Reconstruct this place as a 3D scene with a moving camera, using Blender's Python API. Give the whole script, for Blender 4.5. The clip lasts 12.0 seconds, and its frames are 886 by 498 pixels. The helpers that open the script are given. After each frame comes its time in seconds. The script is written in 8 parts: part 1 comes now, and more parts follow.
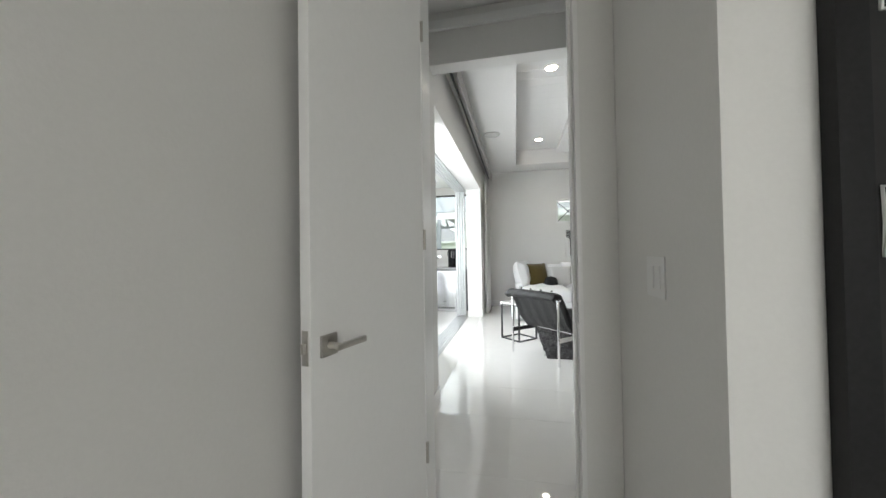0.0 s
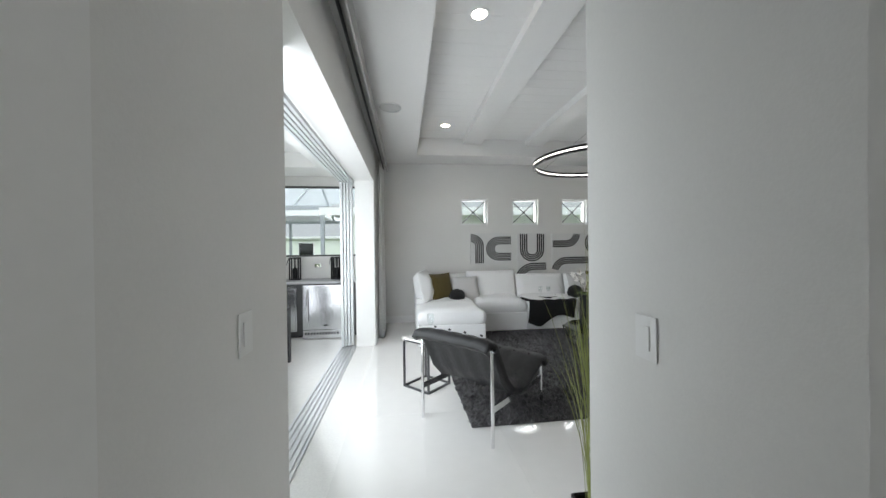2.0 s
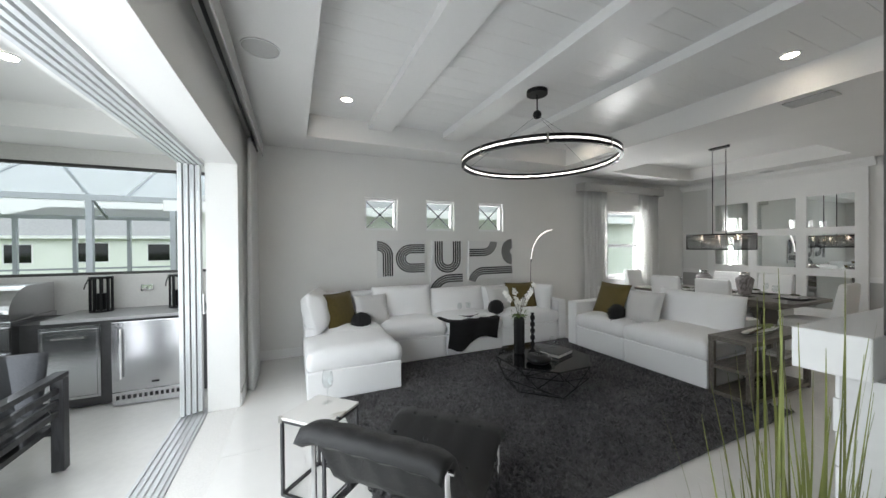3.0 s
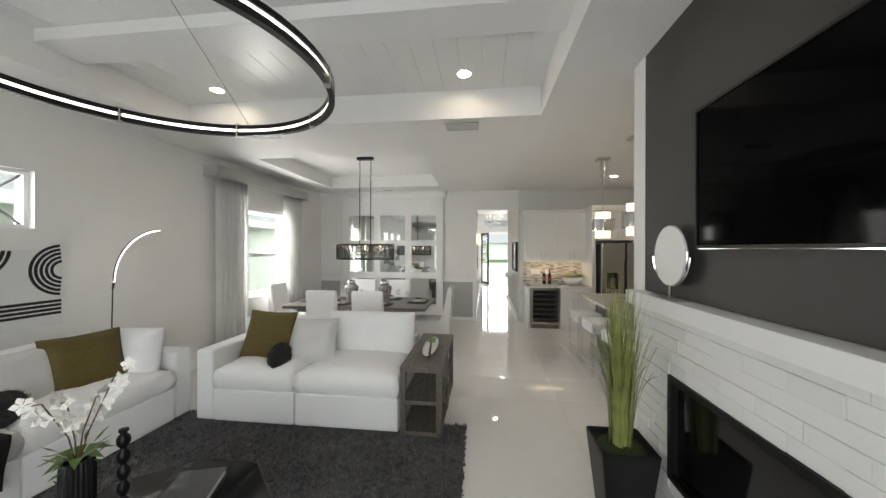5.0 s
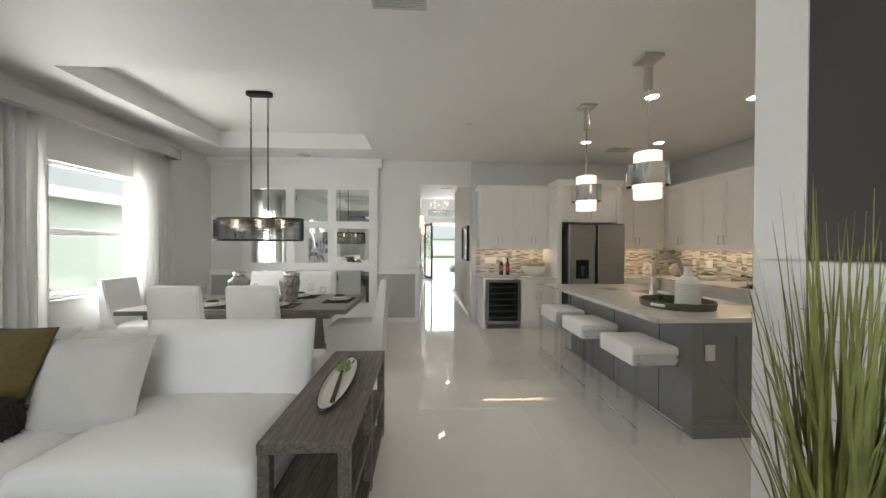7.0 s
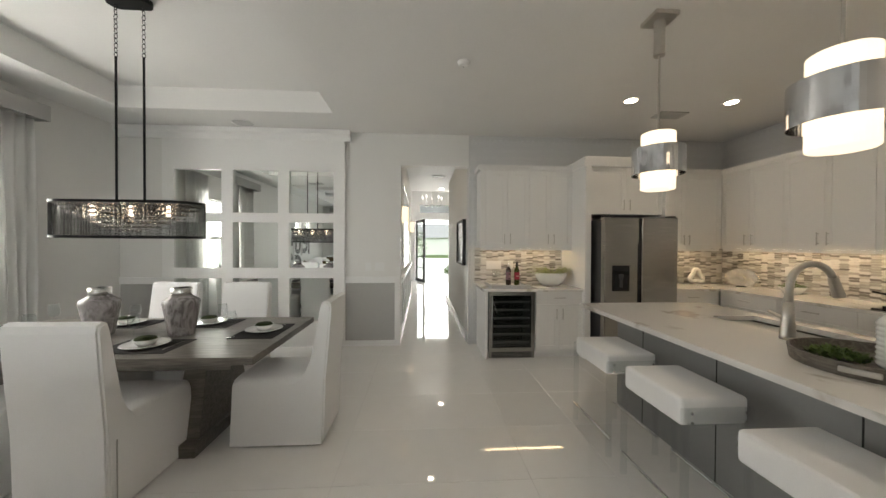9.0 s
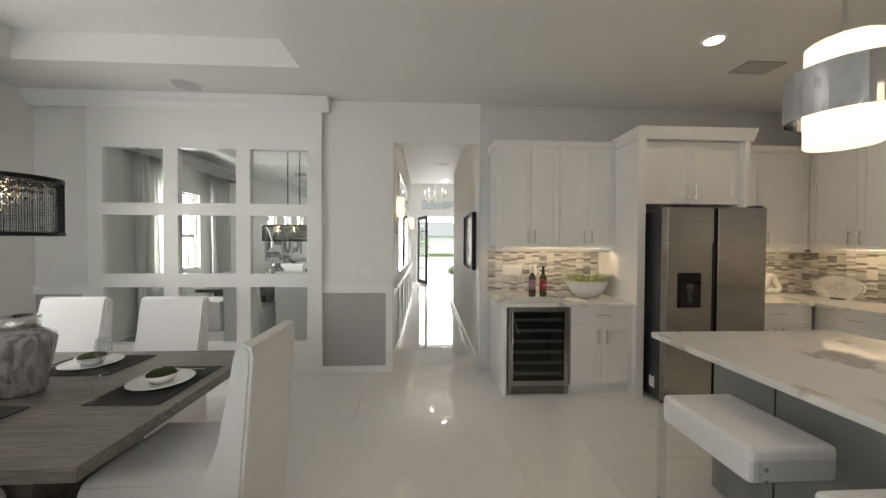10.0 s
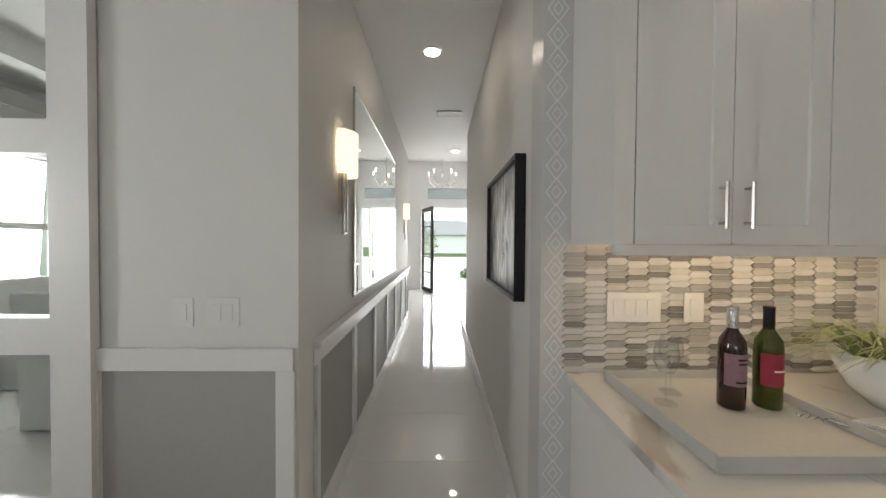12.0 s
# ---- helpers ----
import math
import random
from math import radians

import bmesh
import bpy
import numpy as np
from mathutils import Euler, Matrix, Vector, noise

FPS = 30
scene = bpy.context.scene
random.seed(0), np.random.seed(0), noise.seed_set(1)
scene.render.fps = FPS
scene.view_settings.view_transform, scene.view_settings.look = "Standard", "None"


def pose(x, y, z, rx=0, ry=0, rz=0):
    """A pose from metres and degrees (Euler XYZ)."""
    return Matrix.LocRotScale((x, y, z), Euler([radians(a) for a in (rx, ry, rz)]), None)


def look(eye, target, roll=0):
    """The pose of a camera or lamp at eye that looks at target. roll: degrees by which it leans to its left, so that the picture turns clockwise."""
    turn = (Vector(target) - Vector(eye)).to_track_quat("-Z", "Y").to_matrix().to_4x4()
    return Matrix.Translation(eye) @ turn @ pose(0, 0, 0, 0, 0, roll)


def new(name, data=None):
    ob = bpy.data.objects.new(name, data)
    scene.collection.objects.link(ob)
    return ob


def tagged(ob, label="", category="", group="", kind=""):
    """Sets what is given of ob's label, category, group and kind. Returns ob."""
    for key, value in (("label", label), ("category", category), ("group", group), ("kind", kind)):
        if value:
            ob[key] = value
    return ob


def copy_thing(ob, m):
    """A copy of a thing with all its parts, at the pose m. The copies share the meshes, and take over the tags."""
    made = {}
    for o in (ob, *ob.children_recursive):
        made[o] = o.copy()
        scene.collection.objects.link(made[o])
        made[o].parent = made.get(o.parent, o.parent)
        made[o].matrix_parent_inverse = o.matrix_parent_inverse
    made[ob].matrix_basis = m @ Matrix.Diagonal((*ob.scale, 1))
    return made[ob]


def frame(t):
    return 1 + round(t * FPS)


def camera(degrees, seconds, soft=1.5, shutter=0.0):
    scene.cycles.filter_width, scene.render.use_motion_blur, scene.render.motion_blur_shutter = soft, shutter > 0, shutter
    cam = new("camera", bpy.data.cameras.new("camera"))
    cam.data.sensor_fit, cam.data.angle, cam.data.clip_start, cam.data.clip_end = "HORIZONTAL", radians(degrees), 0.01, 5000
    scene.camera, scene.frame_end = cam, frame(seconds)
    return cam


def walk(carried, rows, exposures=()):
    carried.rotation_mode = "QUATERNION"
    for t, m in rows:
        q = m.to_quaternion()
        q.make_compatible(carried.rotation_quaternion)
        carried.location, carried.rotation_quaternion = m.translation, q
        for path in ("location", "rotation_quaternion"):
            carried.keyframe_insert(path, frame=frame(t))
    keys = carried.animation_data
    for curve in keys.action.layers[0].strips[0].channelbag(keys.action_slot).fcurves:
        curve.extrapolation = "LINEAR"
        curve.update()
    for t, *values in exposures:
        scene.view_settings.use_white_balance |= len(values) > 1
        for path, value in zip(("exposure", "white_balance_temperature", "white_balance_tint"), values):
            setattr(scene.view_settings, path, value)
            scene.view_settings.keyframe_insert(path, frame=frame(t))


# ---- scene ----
cam = camera(105.3, 12.0)
PATH = [
    (0, (0.062, 0.851, 1.189), (-0.357, 2.807, 1.222), -0.9),
    (0.5, (0.065, 1.131, 1.189), (-0.216, 3.111, 1.227), -1.0),
    (1, (0.005, 1.458, 1.233), (-0.127, 3.454, 1.262), -0.8),
    (1.5, (-0.08, 1.782, 1.326), (-0.036, 3.781, 1.335), -0.8),
    (2, (-0.119, 2.205, 1.435), (0.103, 4.192, 1.424), -0.7),
    (2.5, (-0.131, 2.733, 1.548), (0.333, 4.678, 1.521), -0.4),
    (3, (-0.063, 3.336, 1.582), (0.744, 5.166, 1.569), -0.5),
    (3.5, (0.046, 3.876, 1.646), (1.373, 5.372, 1.618), -0.4),
    (3.7, (0.117, 4.065, 1.685), (1.637, 5.363, 1.643), -0.5),
    (5.3, (1.216, 4.776, 1.686), (3.212, 4.902, 1.682), 0.1),
    (5.5, (1.361, 4.784, 1.703), (3.359, 4.867, 1.689), 0.1),
    (6, (1.753, 4.789, 1.602), (3.753, 4.787, 1.592), 0.3),
    (6.5, (2.166, 4.786, 1.472), (4.165, 4.729, 1.456), 0.1),
    (7, (2.534, 4.793, 1.434), (4.531, 4.688, 1.417), 0.2),
    (7.2, (2.697, 4.74, 1.426), (4.694, 4.635, 1.419), 0.2),
    (9, (4.056, 4.596, 1.45), (6.052, 4.471, 1.427), 0.3),
    (9.5, (4.557, 4.571, 1.45), (6.554, 4.457, 1.425), 0.3),
    (10, (5.112, 4.535, 1.464), (7.11, 4.433, 1.431), 0.3),
    (10.5, (5.69, 4.488, 1.454), (7.688, 4.405, 1.42), 0.3),
    (11, (6.312, 4.433, 1.441), (8.311, 4.363, 1.405), 0.3),
    (11.5, (6.946, 4.376, 1.432), (8.945, 4.322, 1.397), 0.4),
    (12, (7.587, 4.338, 1.42), (9.586, 4.31, 1.384), 0.4),
]
walk(cam, [(t, look(eye, target, roll)) for t, eye, target, roll in PATH],
     exposures=[(0, 0.22, 6500, 10), (1.0, 0.12, 6450, 10), (1.6, 0.02, 6400, 10), (2.5, -0.1, 6250, 10), (3.5, -0.02, 6500, 10), (5.5, 0.4, 6650, 10), (7, 0.3, 6650, 10), (9, 0.25, 6850, 10), (10.5, 0.32, 6650, 10), (12, 0.18, 6500, 10)])

# ---- light ----
world = bpy.data.worlds.new("sky")
scene.world = world
world.use_nodes = True
wn = world.node_tree
sky = wn.nodes.new("ShaderNodeTexSky")
sky.sky_type, sky.sun_disc, sky.sun_elevation, sky.sun_rotation = "NISHITA", False, radians(58), radians(150)
sky.air_density, sky.dust_density = 1.2, 2.0
wn.nodes["Background"].inputs["Strength"].default_value = 0.115
wn.links.new(sky.outputs["Color"], wn.nodes["Background"].inputs["Color"])


def lamp(name, kind, m, energy, colour=(1, 1, 1), **extra):
    data = bpy.data.lights.new(name, kind)
    data.energy, data.color = energy, colour
    if kind == "AREA":
        data.shape, data.size, data.size_y = "RECTANGLE", extra["size"][0], extra["size"][1]
    if kind == "SUN":
        data.angle = radians(0.6)
    ob = new(name, data)
    ob.matrix_world = m
    return ob


SUN_EL, SUN_ROT = radians(58), radians(150)
lamp("sun", "SUN", look((0, 0, 30), (-math.sin(SUN_ROT) * math.cos(SUN_EL), -math.cos(SUN_ROT) * math.cos(SUN_EL), 30 - math.sin(SUN_EL))), 4.0, (1, 0.95, 0.88))
# sky light that enters through the openings in view
lamp("slider_daylight", "AREA", look((-1.3, 5.4, 1.35), (2.5, 7.3, 1.8)), 66, (0.93, 0.97, 1.0), size=(3.2, 2.2))
lamp("dining_window_daylight", "AREA", look((6.83, 8.86, 1.6), (6.83, 4, 1.2)), 52, (1.0, 0.99, 0.97), size=(0.9, 1.4))
lamp("front_door_daylight", "AREA", look((18.1, 4.15, 1.3), (12, 4.3, 1.0)), 75, (1.0, 0.99, 0.98), size=(1.3, 2.2))
# no window seen here: fill lamp added behind the camera to brighten the bedroom
lamp("bedroom_fill", "AREA", look((1.8, -3.95, 1.5), (1.2, 2, 1.4)), 50, (1.0, 0.985, 0.95), size=(2.4, 1.6))
for wx in (1.23, 2.27, 3.30):
    lamp("small_window_daylight", "AREA", look((wx, 8.86, 2.12), (wx, 4, 1.4)), 3.5, (1.0, 0.99, 0.97), size=(0.45, 0.45))

# ---- mesh helpers ----


def part(name, bm, material, parent=None, label="", smooth=False):
    """Links a bmesh as one mesh object, under a thing or a part."""
    me = bpy.data.meshes.new(name)
    bm.normal_update()
    bm.to_mesh(me)
    bm.free()
    me.materials.append(material)
    if smooth:
        me.shade_smooth()
    ob = new(name, me)
    if parent:
        ob.parent = parent
    if label:
        ob["label"] = label
    return ob


def thing(name, x, y, z, rz=0.0, label="", category="", group="", kind=""):
    """An Empty at a thing's base, to parent its parts."""
    ob = new(name)
    ob.empty_display_size = 0.1
    ob.matrix_basis = pose(x, y, z, 0, 0, rz)
    return tagged(ob, label, category, group, kind)


def box(x0, x1, y0, y1, z0, z1, bm=None, bev=0.0, seg=2):
    """A box, with bevelled edges where bev is given, added to bm."""
    one = bmesh.new()
    bmesh.ops.create_cube(one, size=1, matrix=Matrix.Translation(((x0 + x1) / 2, (y0 + y1) / 2, (z0 + z1) / 2)) @ Matrix.Diagonal((abs(x1 - x0), abs(y1 - y0), abs(z1 - z0), 1)))
    if bev:
        bmesh.ops.bevel(one, geom=one.edges[:], offset=bev, segments=seg, profile=0.6, affect="EDGES")
    return join(bm, one)


def join(bm, one, m=None):
    if m is not None:
        one.transform(m)
    if bm is None:
        return one
    me = bpy.data.meshes.new("scratch")
    one.to_mesh(me)
    one.free()
    bm.from_mesh(me)
    bpy.data.meshes.remove(me)
    return bm


def rod(p, q, r, bm=None, n=10, r2=None):
    """A round rod from p to q."""
    p, q = Vector(p), Vector(q)
    one = bmesh.new()
    bmesh.ops.create_cone(one, cap_ends=True, segments=n, radius1=r, radius2=r if r2 is None else r2, depth=(q - p).length)
    one.transform(Matrix.Translation((p + q) / 2) @ (q - p).to_track_quat("Z", "Y").to_matrix().to_4x4())
    return join(bm, one)


def tube(points, r, bm=None, n=8, closed=False, flat=1.0):
    """A tube swept along points; r may be one radius or one for each point."""
    bm = bm or bmesh.new()
    pts = [Vector(p) for p in points]
    rings, up = [], None
    for i, p in enumerate(pts):
        a = pts[(i - 1) % len(pts)] if closed or i else p
        b = pts[(i + 1) % len(pts)] if closed or i < len(pts) - 1 else p
        d = (b - a).normalized()
        if up is None:
            up = d.orthogonal().normalized()
        up = (up - d * up.dot(d)).normalized()
        side = d.cross(up)
        rr = r[i] if isinstance(r, (list, tuple)) else r
        rings.append([bm.verts.new(p + rr * (math.cos(k * math.tau / n) * up + flat * math.sin(k * math.tau / n) * side)) for k in range(n)])
    for i in range(len(rings) - (0 if closed else 1)):
        s, e = rings[i], rings[(i + 1) % len(rings)]
        for k in range(n):
            bm.faces.new((s[k], s[(k + 1) % n], e[(k + 1) % n], e[k]))
    if not closed:
        bm.faces.new(rings[0][::-1])
        bm.faces.new(rings[-1])
    return bm


def lathe(profile, bm=None, n=28, cx=0.0, cy=0.0, sx=1.0, sy=1.0):
    """A turned shape from (radius, height) pairs."""
    bm = bm or bmesh.new()
    rings = [[bm.verts.new((cx + sx * r * math.cos(k * math.tau / n), cy + sy * r * math.sin(k * math.tau / n), z)) for k in range(n)] for r, z in profile]
    for s, e in zip(rings, rings[1:]):
        for k in range(n):
            bm.faces.new((s[k], s[(k + 1) % n], e[(k + 1) % n], e[k]))
    if profile[0][0] > 1e-4:
        bm.faces.new(rings[0][::-1])
    if profile[-1][0] > 1e-4:
        bm.faces.new(rings[-1])
    bmesh.ops.remove_doubles(bm, verts=bm.verts[:], dist=1e-5)
    return bm


def cushion(w, d, h, m=None, puff=0.5, cuts=10, wrinkle=0.006, seed=0, pinch=0.0):
    """A stuffed cushion, w by d by h about its centre: full in the middle, thin at the seams, slightly creased."""
    bm = bmesh.new()
    bmesh.ops.create_cube(bm, size=2)
    bmesh.ops.subdivide_edges(bm, edges=bm.edges[:], cuts=cuts, use_grid_fill=True)
    off = Vector((seed * 3.7, seed * 1.3, seed * 2.1))
    for v in bm.verts:
        x, y, z = v.co
        e = (1 - puff) + puff * math.sqrt(max(0.0, (1 - abs(x) ** 3.2) * (1 - abs(y) ** 3.2)))
        rx, ry = 1 - pinch * (1 - y * y) * x * x, 1 - pinch * (1 - x * x) * y * y
        bulge = 1 - 0.055 * z * z
        co = Vector((x * w / 2 * rx * bulge, y * d / 2 * ry * bulge, z * h / 2 * e))
        co += Vector((0.3, 0.3, 1)) * wrinkle * noise.noise(co * 7 + off) + Vector((0, 0, 1)) * wrinkle * 0.6 * noise.noise(co * 17 + off)
        v.co = co
    if m is not None:
        bm.transform(m)
    return bm


def sheet(points_grid, thick, bm=None):
    """A closed slab from a grid of points, thickened along its normals."""
    bm = bm or bmesh.new()
    rows, cols = len(points_grid), len(points_grid[0])
    g = [[Vector(p) for p in row] for row in points_grid]
    top, low = [], []
    for i in range(rows):
        a, b = [], []
        for j in range(cols):
            du = g[min(i + 1, rows - 1)][j] - g[max(i - 1, 0)][j]
            dv = g[i][min(j + 1, cols - 1)] - g[i][max(j - 1, 0)]
            n = du.cross(dv).normalized() * thick / 2
            a.append(bm.verts.new(g[i][j] + n))
            b.append(bm.verts.new(g[i][j] - n))
        top.append(a)
        low.append(b)
    for i in range(rows - 1):
        for j in range(cols - 1):
            bm.faces.new((top[i][j], top[i + 1][j], top[i + 1][j + 1], top[i][j + 1]))
            bm.faces.new((low[i][j], low[i][j + 1], low[i + 1][j + 1], low[i + 1][j]))
    edge = [(i, 0) for i in range(rows)] + [(rows - 1, j) for j in range(1, cols)] + [(i, cols - 1) for i in range(rows - 2, -1, -1)] + [(0, j) for j in range(cols - 2, 0, -1)]
    for (i, j), (k, l) in zip(edge, edge[1:] + edge[:1]):
        bm.faces.new((top[i][j], low[i][j], low[k][l], top[k][l]))
    bmesh.ops.recalc_face_normals(bm, faces=bm.faces[:])
    return bm


def setting(name, bm, material, label, category="", smooth=False):
    ob = part(name, bm, material, smooth=smooth)
    return tagged(ob, label, category or name.split("_")[0], kind="structure")


def wall_with_holes(axis, a, b, lo, hi, z0, z1, holes, bm=None):
    """A wall slab whose faces lie at a and b on the axis, from lo to hi along the other, with holes (lo, hi, z0, z1)."""
    bm = bm or bmesh.new()
    cuts = sorted({lo, hi, *[h[0] for h in holes], *[h[1] for h in holes]})
    for s, e in zip(cuts, cuts[1:]):
        spans, at = [], z0
        for h in sorted([h for h in holes if h[0] <= s and h[1] >= e], key=lambda h: h[2]):
            if h[2] > at:
                spans.append((at, h[2]))
            at = h[3]
        if at < z1:
            spans.append((at, z1))
        for u, w in spans:
            box(a, b, s, e, u, w, bm) if axis == "x" else box(s, e, a, b, u, w, bm)
    bmesh.ops.remove_doubles(bm, verts=bm.verts[:], dist=1e-5)
    return bm

# ---- materials ----


def mat(name, colour, rough=0.5, metal=0.0, grain=0.0, scale=40.0, bump=0.0, bump_scale=None, coat=0.0, trans=0.0, emit=None, strength=0.0, vary=0.0, sheen=0.0, ior=1.45, big=0.0):
    """A surface with colour grain at two scales, roughness variation and fine relief, in object space."""
    m = bpy.data.materials.new(name)
    m.use_nodes = True
    nt = m.node_tree
    b = nt.nodes["Principled BSDF"]
    b.inputs["Base Color"].default_value = (*colour, 1)
    b.inputs["Roughness"].default_value, b.inputs["Metallic"].default_value = rough, metal
    b.inputs["Coat Weight"].default_value, b.inputs["Transmission Weight"].default_value, b.inputs["IOR"].default_value = coat, trans, ior
    b.inputs["Sheen Weight"].default_value = sheen
    if emit:
        b.inputs["Emission Color"].default_value, b.inputs["Emission Strength"].default_value = (*emit, 1), strength
    geo = nt.nodes.new("ShaderNodeNewGeometry")
    if grain or big or vary:
        hsv = nt.nodes.new("ShaderNodeHueSaturation")
        hsv.inputs["Color"].default_value = (*colour, 1)
        total = None
        for amount, sc in ((grain, scale), (big, 1.3)):
            if amount:
                n = nt.nodes.new("ShaderNodeTexNoise")
                n.inputs["Scale"].default_value, n.inputs["Detail"].default_value = sc, 4
                nt.links.new(geo.outputs["Position"], n.inputs["Vector"])
                r = nt.nodes.new("ShaderNodeMapRange")
                r.inputs["From Min"].default_value, r.inputs["From Max"].default_value = 0.3, 0.7
                r.inputs["To Min"].default_value, r.inputs["To Max"].default_value = 1 - amount, 1 + amount
                nt.links.new(n.outputs["Fac"], r.inputs["Value"])
                total = times(nt, total, r.outputs["Result"])
        if vary:
            info = nt.nodes.new("ShaderNodeObjectInfo")
            r = nt.nodes.new("ShaderNodeMapRange")
            r.inputs["To Min"].default_value, r.inputs["To Max"].default_value = 1 - vary, 1 + vary
            nt.links.new(info.outputs["Random"], r.inputs["Value"])
            total = times(nt, total, r.outputs["Result"])
        nt.links.new(total, hsv.inputs["Value"])
        nt.links.new(hsv.outputs["Color"], b.inputs["Base Color"])
    if bump:
        n = nt.nodes.new("ShaderNodeTexNoise")
        n.inputs["Scale"].default_value, n.inputs["Detail"].default_value = bump_scale or scale, 3
        nt.links.new(geo.outputs["Position"], n.inputs["Vector"])
        bp = nt.nodes.new("ShaderNodeBump")
        bp.inputs["Strength"].default_value, bp.inputs["Distance"].default_value = bump, 0.01
        nt.links.new(n.outputs["Fac"], bp.inputs["Height"])
        nt.links.new(bp.outputs["Normal"], b.inputs["Normal"])
    return m


def times(nt, a, b):
    if a is None:
        return b
    n = nt.nodes.new("ShaderNodeMath")
    n.operation = "MULTIPLY"
    nt.links.new(a, n.inputs[0])
    nt.links.new(b, n.inputs[1])
    return n.outputs[0]


def streaked(name, light, dark, stretch, scale, rough, metal=0.0, low=0.4, high=0.65, bump=0.0, vary=0.0, coat=0.0, warp=1.0):
    """Wood grain, marble veins, brushed metal: a noise stretched along one axis between two colours."""
    m = bpy.data.materials.new(name)
    m.use_nodes = True
    nt = m.node_tree
    b = nt.nodes["Principled BSDF"]
    b.inputs["Roughness"].default_value, b.inputs["Metallic"].default_value, b.inputs["Coat Weight"].default_value = rough, metal, coat
    geo, mp = nt.nodes.new("ShaderNodeNewGeometry"), nt.nodes.new("ShaderNodeMapping")
    mp.inputs["Scale"].default_value = stretch
    n = nt.nodes.new("ShaderNodeTexNoise")
    n.inputs["Scale"].default_value, n.inputs["Detail"].default_value, n.inputs["Distortion"].default_value = scale, 6, warp
    ramp = nt.nodes.new("ShaderNodeValToRGB")
    ramp.color_ramp.elements[0].position, ramp.color_ramp.elements[1].position = low, high
    ramp.color_ramp.elements[0].color, ramp.color_ramp.elements[1].color = (*dark, 1), (*light, 1)
    nt.links.new(geo.outputs["Position"], mp.inputs["Vector"])
    nt.links.new(mp.outputs["Vector"], n.inputs["Vector"])
    nt.links.new(n.outputs["Fac"], ramp.inputs["Fac"])
    out = ramp.outputs["Color"]
    if vary:
        hsv, info, r = nt.nodes.new("ShaderNodeHueSaturation"), nt.nodes.new("ShaderNodeObjectInfo"), nt.nodes.new("ShaderNodeMapRange")
        r.inputs["To Min"].default_value, r.inputs["To Max"].default_value = 1 - vary, 1 + vary
        nt.links.new(info.outputs["Random"], r.inputs["Value"])
        nt.links.new(r.outputs["Result"], hsv.inputs["Value"])
        nt.links.new(out, hsv.inputs["Color"])
        out = hsv.outputs["Color"]
    nt.links.new(out, b.inputs["Base Color"])
    if bump:
        bp = nt.nodes.new("ShaderNodeBump")
        bp.inputs["Strength"].default_value, bp.inputs["Distance"].default_value = bump, 0.004
        nt.links.new(n.outputs["Fac"], bp.inputs["Height"])
        nt.links.new(bp.outputs["Normal"], b.inputs["Normal"])
    return m


def thin_glass(name, colour, ior):
    """A thin clear sheet: see-through, with the gloss of its index."""
    m = bpy.data.materials.new(name)
    m.use_nodes = True
    nt = m.node_tree
    nt.nodes.remove(nt.nodes["Principled BSDF"])
    clear, gloss, mix, edge, power = (nt.nodes.new("ShaderNode" + k) for k in ("BsdfTransparent", "BsdfGlossy", "MixShader", "LayerWeight", "Math"))
    power.operation, power.inputs[1].default_value = "POWER", 4.0
    clear.inputs["Color"].default_value, gloss.inputs["Roughness"].default_value = (*colour, 1), 0.02
    add = nt.nodes.new("ShaderNodeMath")
    add.operation, add.inputs[1].default_value, add.inputs[2].default_value = "MULTIPLY_ADD", 0.6, ((ior - 1) / (ior + 1)) ** 2
    nt.links.new(edge.outputs["Facing"], power.inputs[0])
    nt.links.new(power.outputs[0], add.inputs[0])
    nt.links.new(add.outputs[0], mix.inputs["Fac"])
    nt.links.new(clear.outputs["BSDF"], mix.inputs[1])
    nt.links.new(gloss.outputs["BSDF"], mix.inputs[2])
    nt.links.new(mix.outputs["Shader"], nt.nodes["Material Output"].inputs["Surface"])
    return m


def sheer(name, colour):
    """Woven cloth that lets part of the daylight through."""
    m = mat(name, colour, 0.9, grain=0.03, scale=240, bump=0.15, bump_scale=380, sheen=0.2)
    nt = m.node_tree
    thin, mix = nt.nodes.new("ShaderNodeBsdfTranslucent"), nt.nodes.new("ShaderNodeMixShader")
    thin.inputs["Color"].default_value, mix.inputs["Fac"].default_value = (*colour, 1), 0.6
    nt.links.new(nt.nodes["Principled BSDF"].outputs["BSDF"], mix.inputs[1])
    nt.links.new(thin.outputs["BSDF"], mix.inputs[2])
    nt.links.new(mix.outputs["Shader"], nt.nodes["Material Output"].inputs["Surface"])
    return m


M_LANAIWALL = mat("beige_lanai_stucco", (0.60, 0.59, 0.57), 0.8, grain=0.03, scale=40, bump=0.2, bump_scale=90)
M_MORTAR = mat("white_tile_mortar", (0.74, 0.74, 0.73), 0.8, grain=0.02, scale=60)
M_WALL = mat("wall_paint", (0.76, 0.755, 0.735), 0.55, grain=0.012, scale=90, bump=0.05, bump_scale=160, big=0.02)
M_CEIL = mat("ceiling_paint", (0.80, 0.795, 0.78), 0.6, grain=0.012, scale=60, bump=0.04, bump_scale=120, big=0.015)
M_GLOSSCEIL = mat("satin_plank_paint", (0.80, 0.80, 0.79), 0.34, grain=0.01, scale=30, bump=0.02, bump_scale=25)
M_TRIM = mat("white_trim_paint", (0.82, 0.82, 0.81), 0.32, grain=0.01, scale=50, bump=0.02, bump_scale=90)
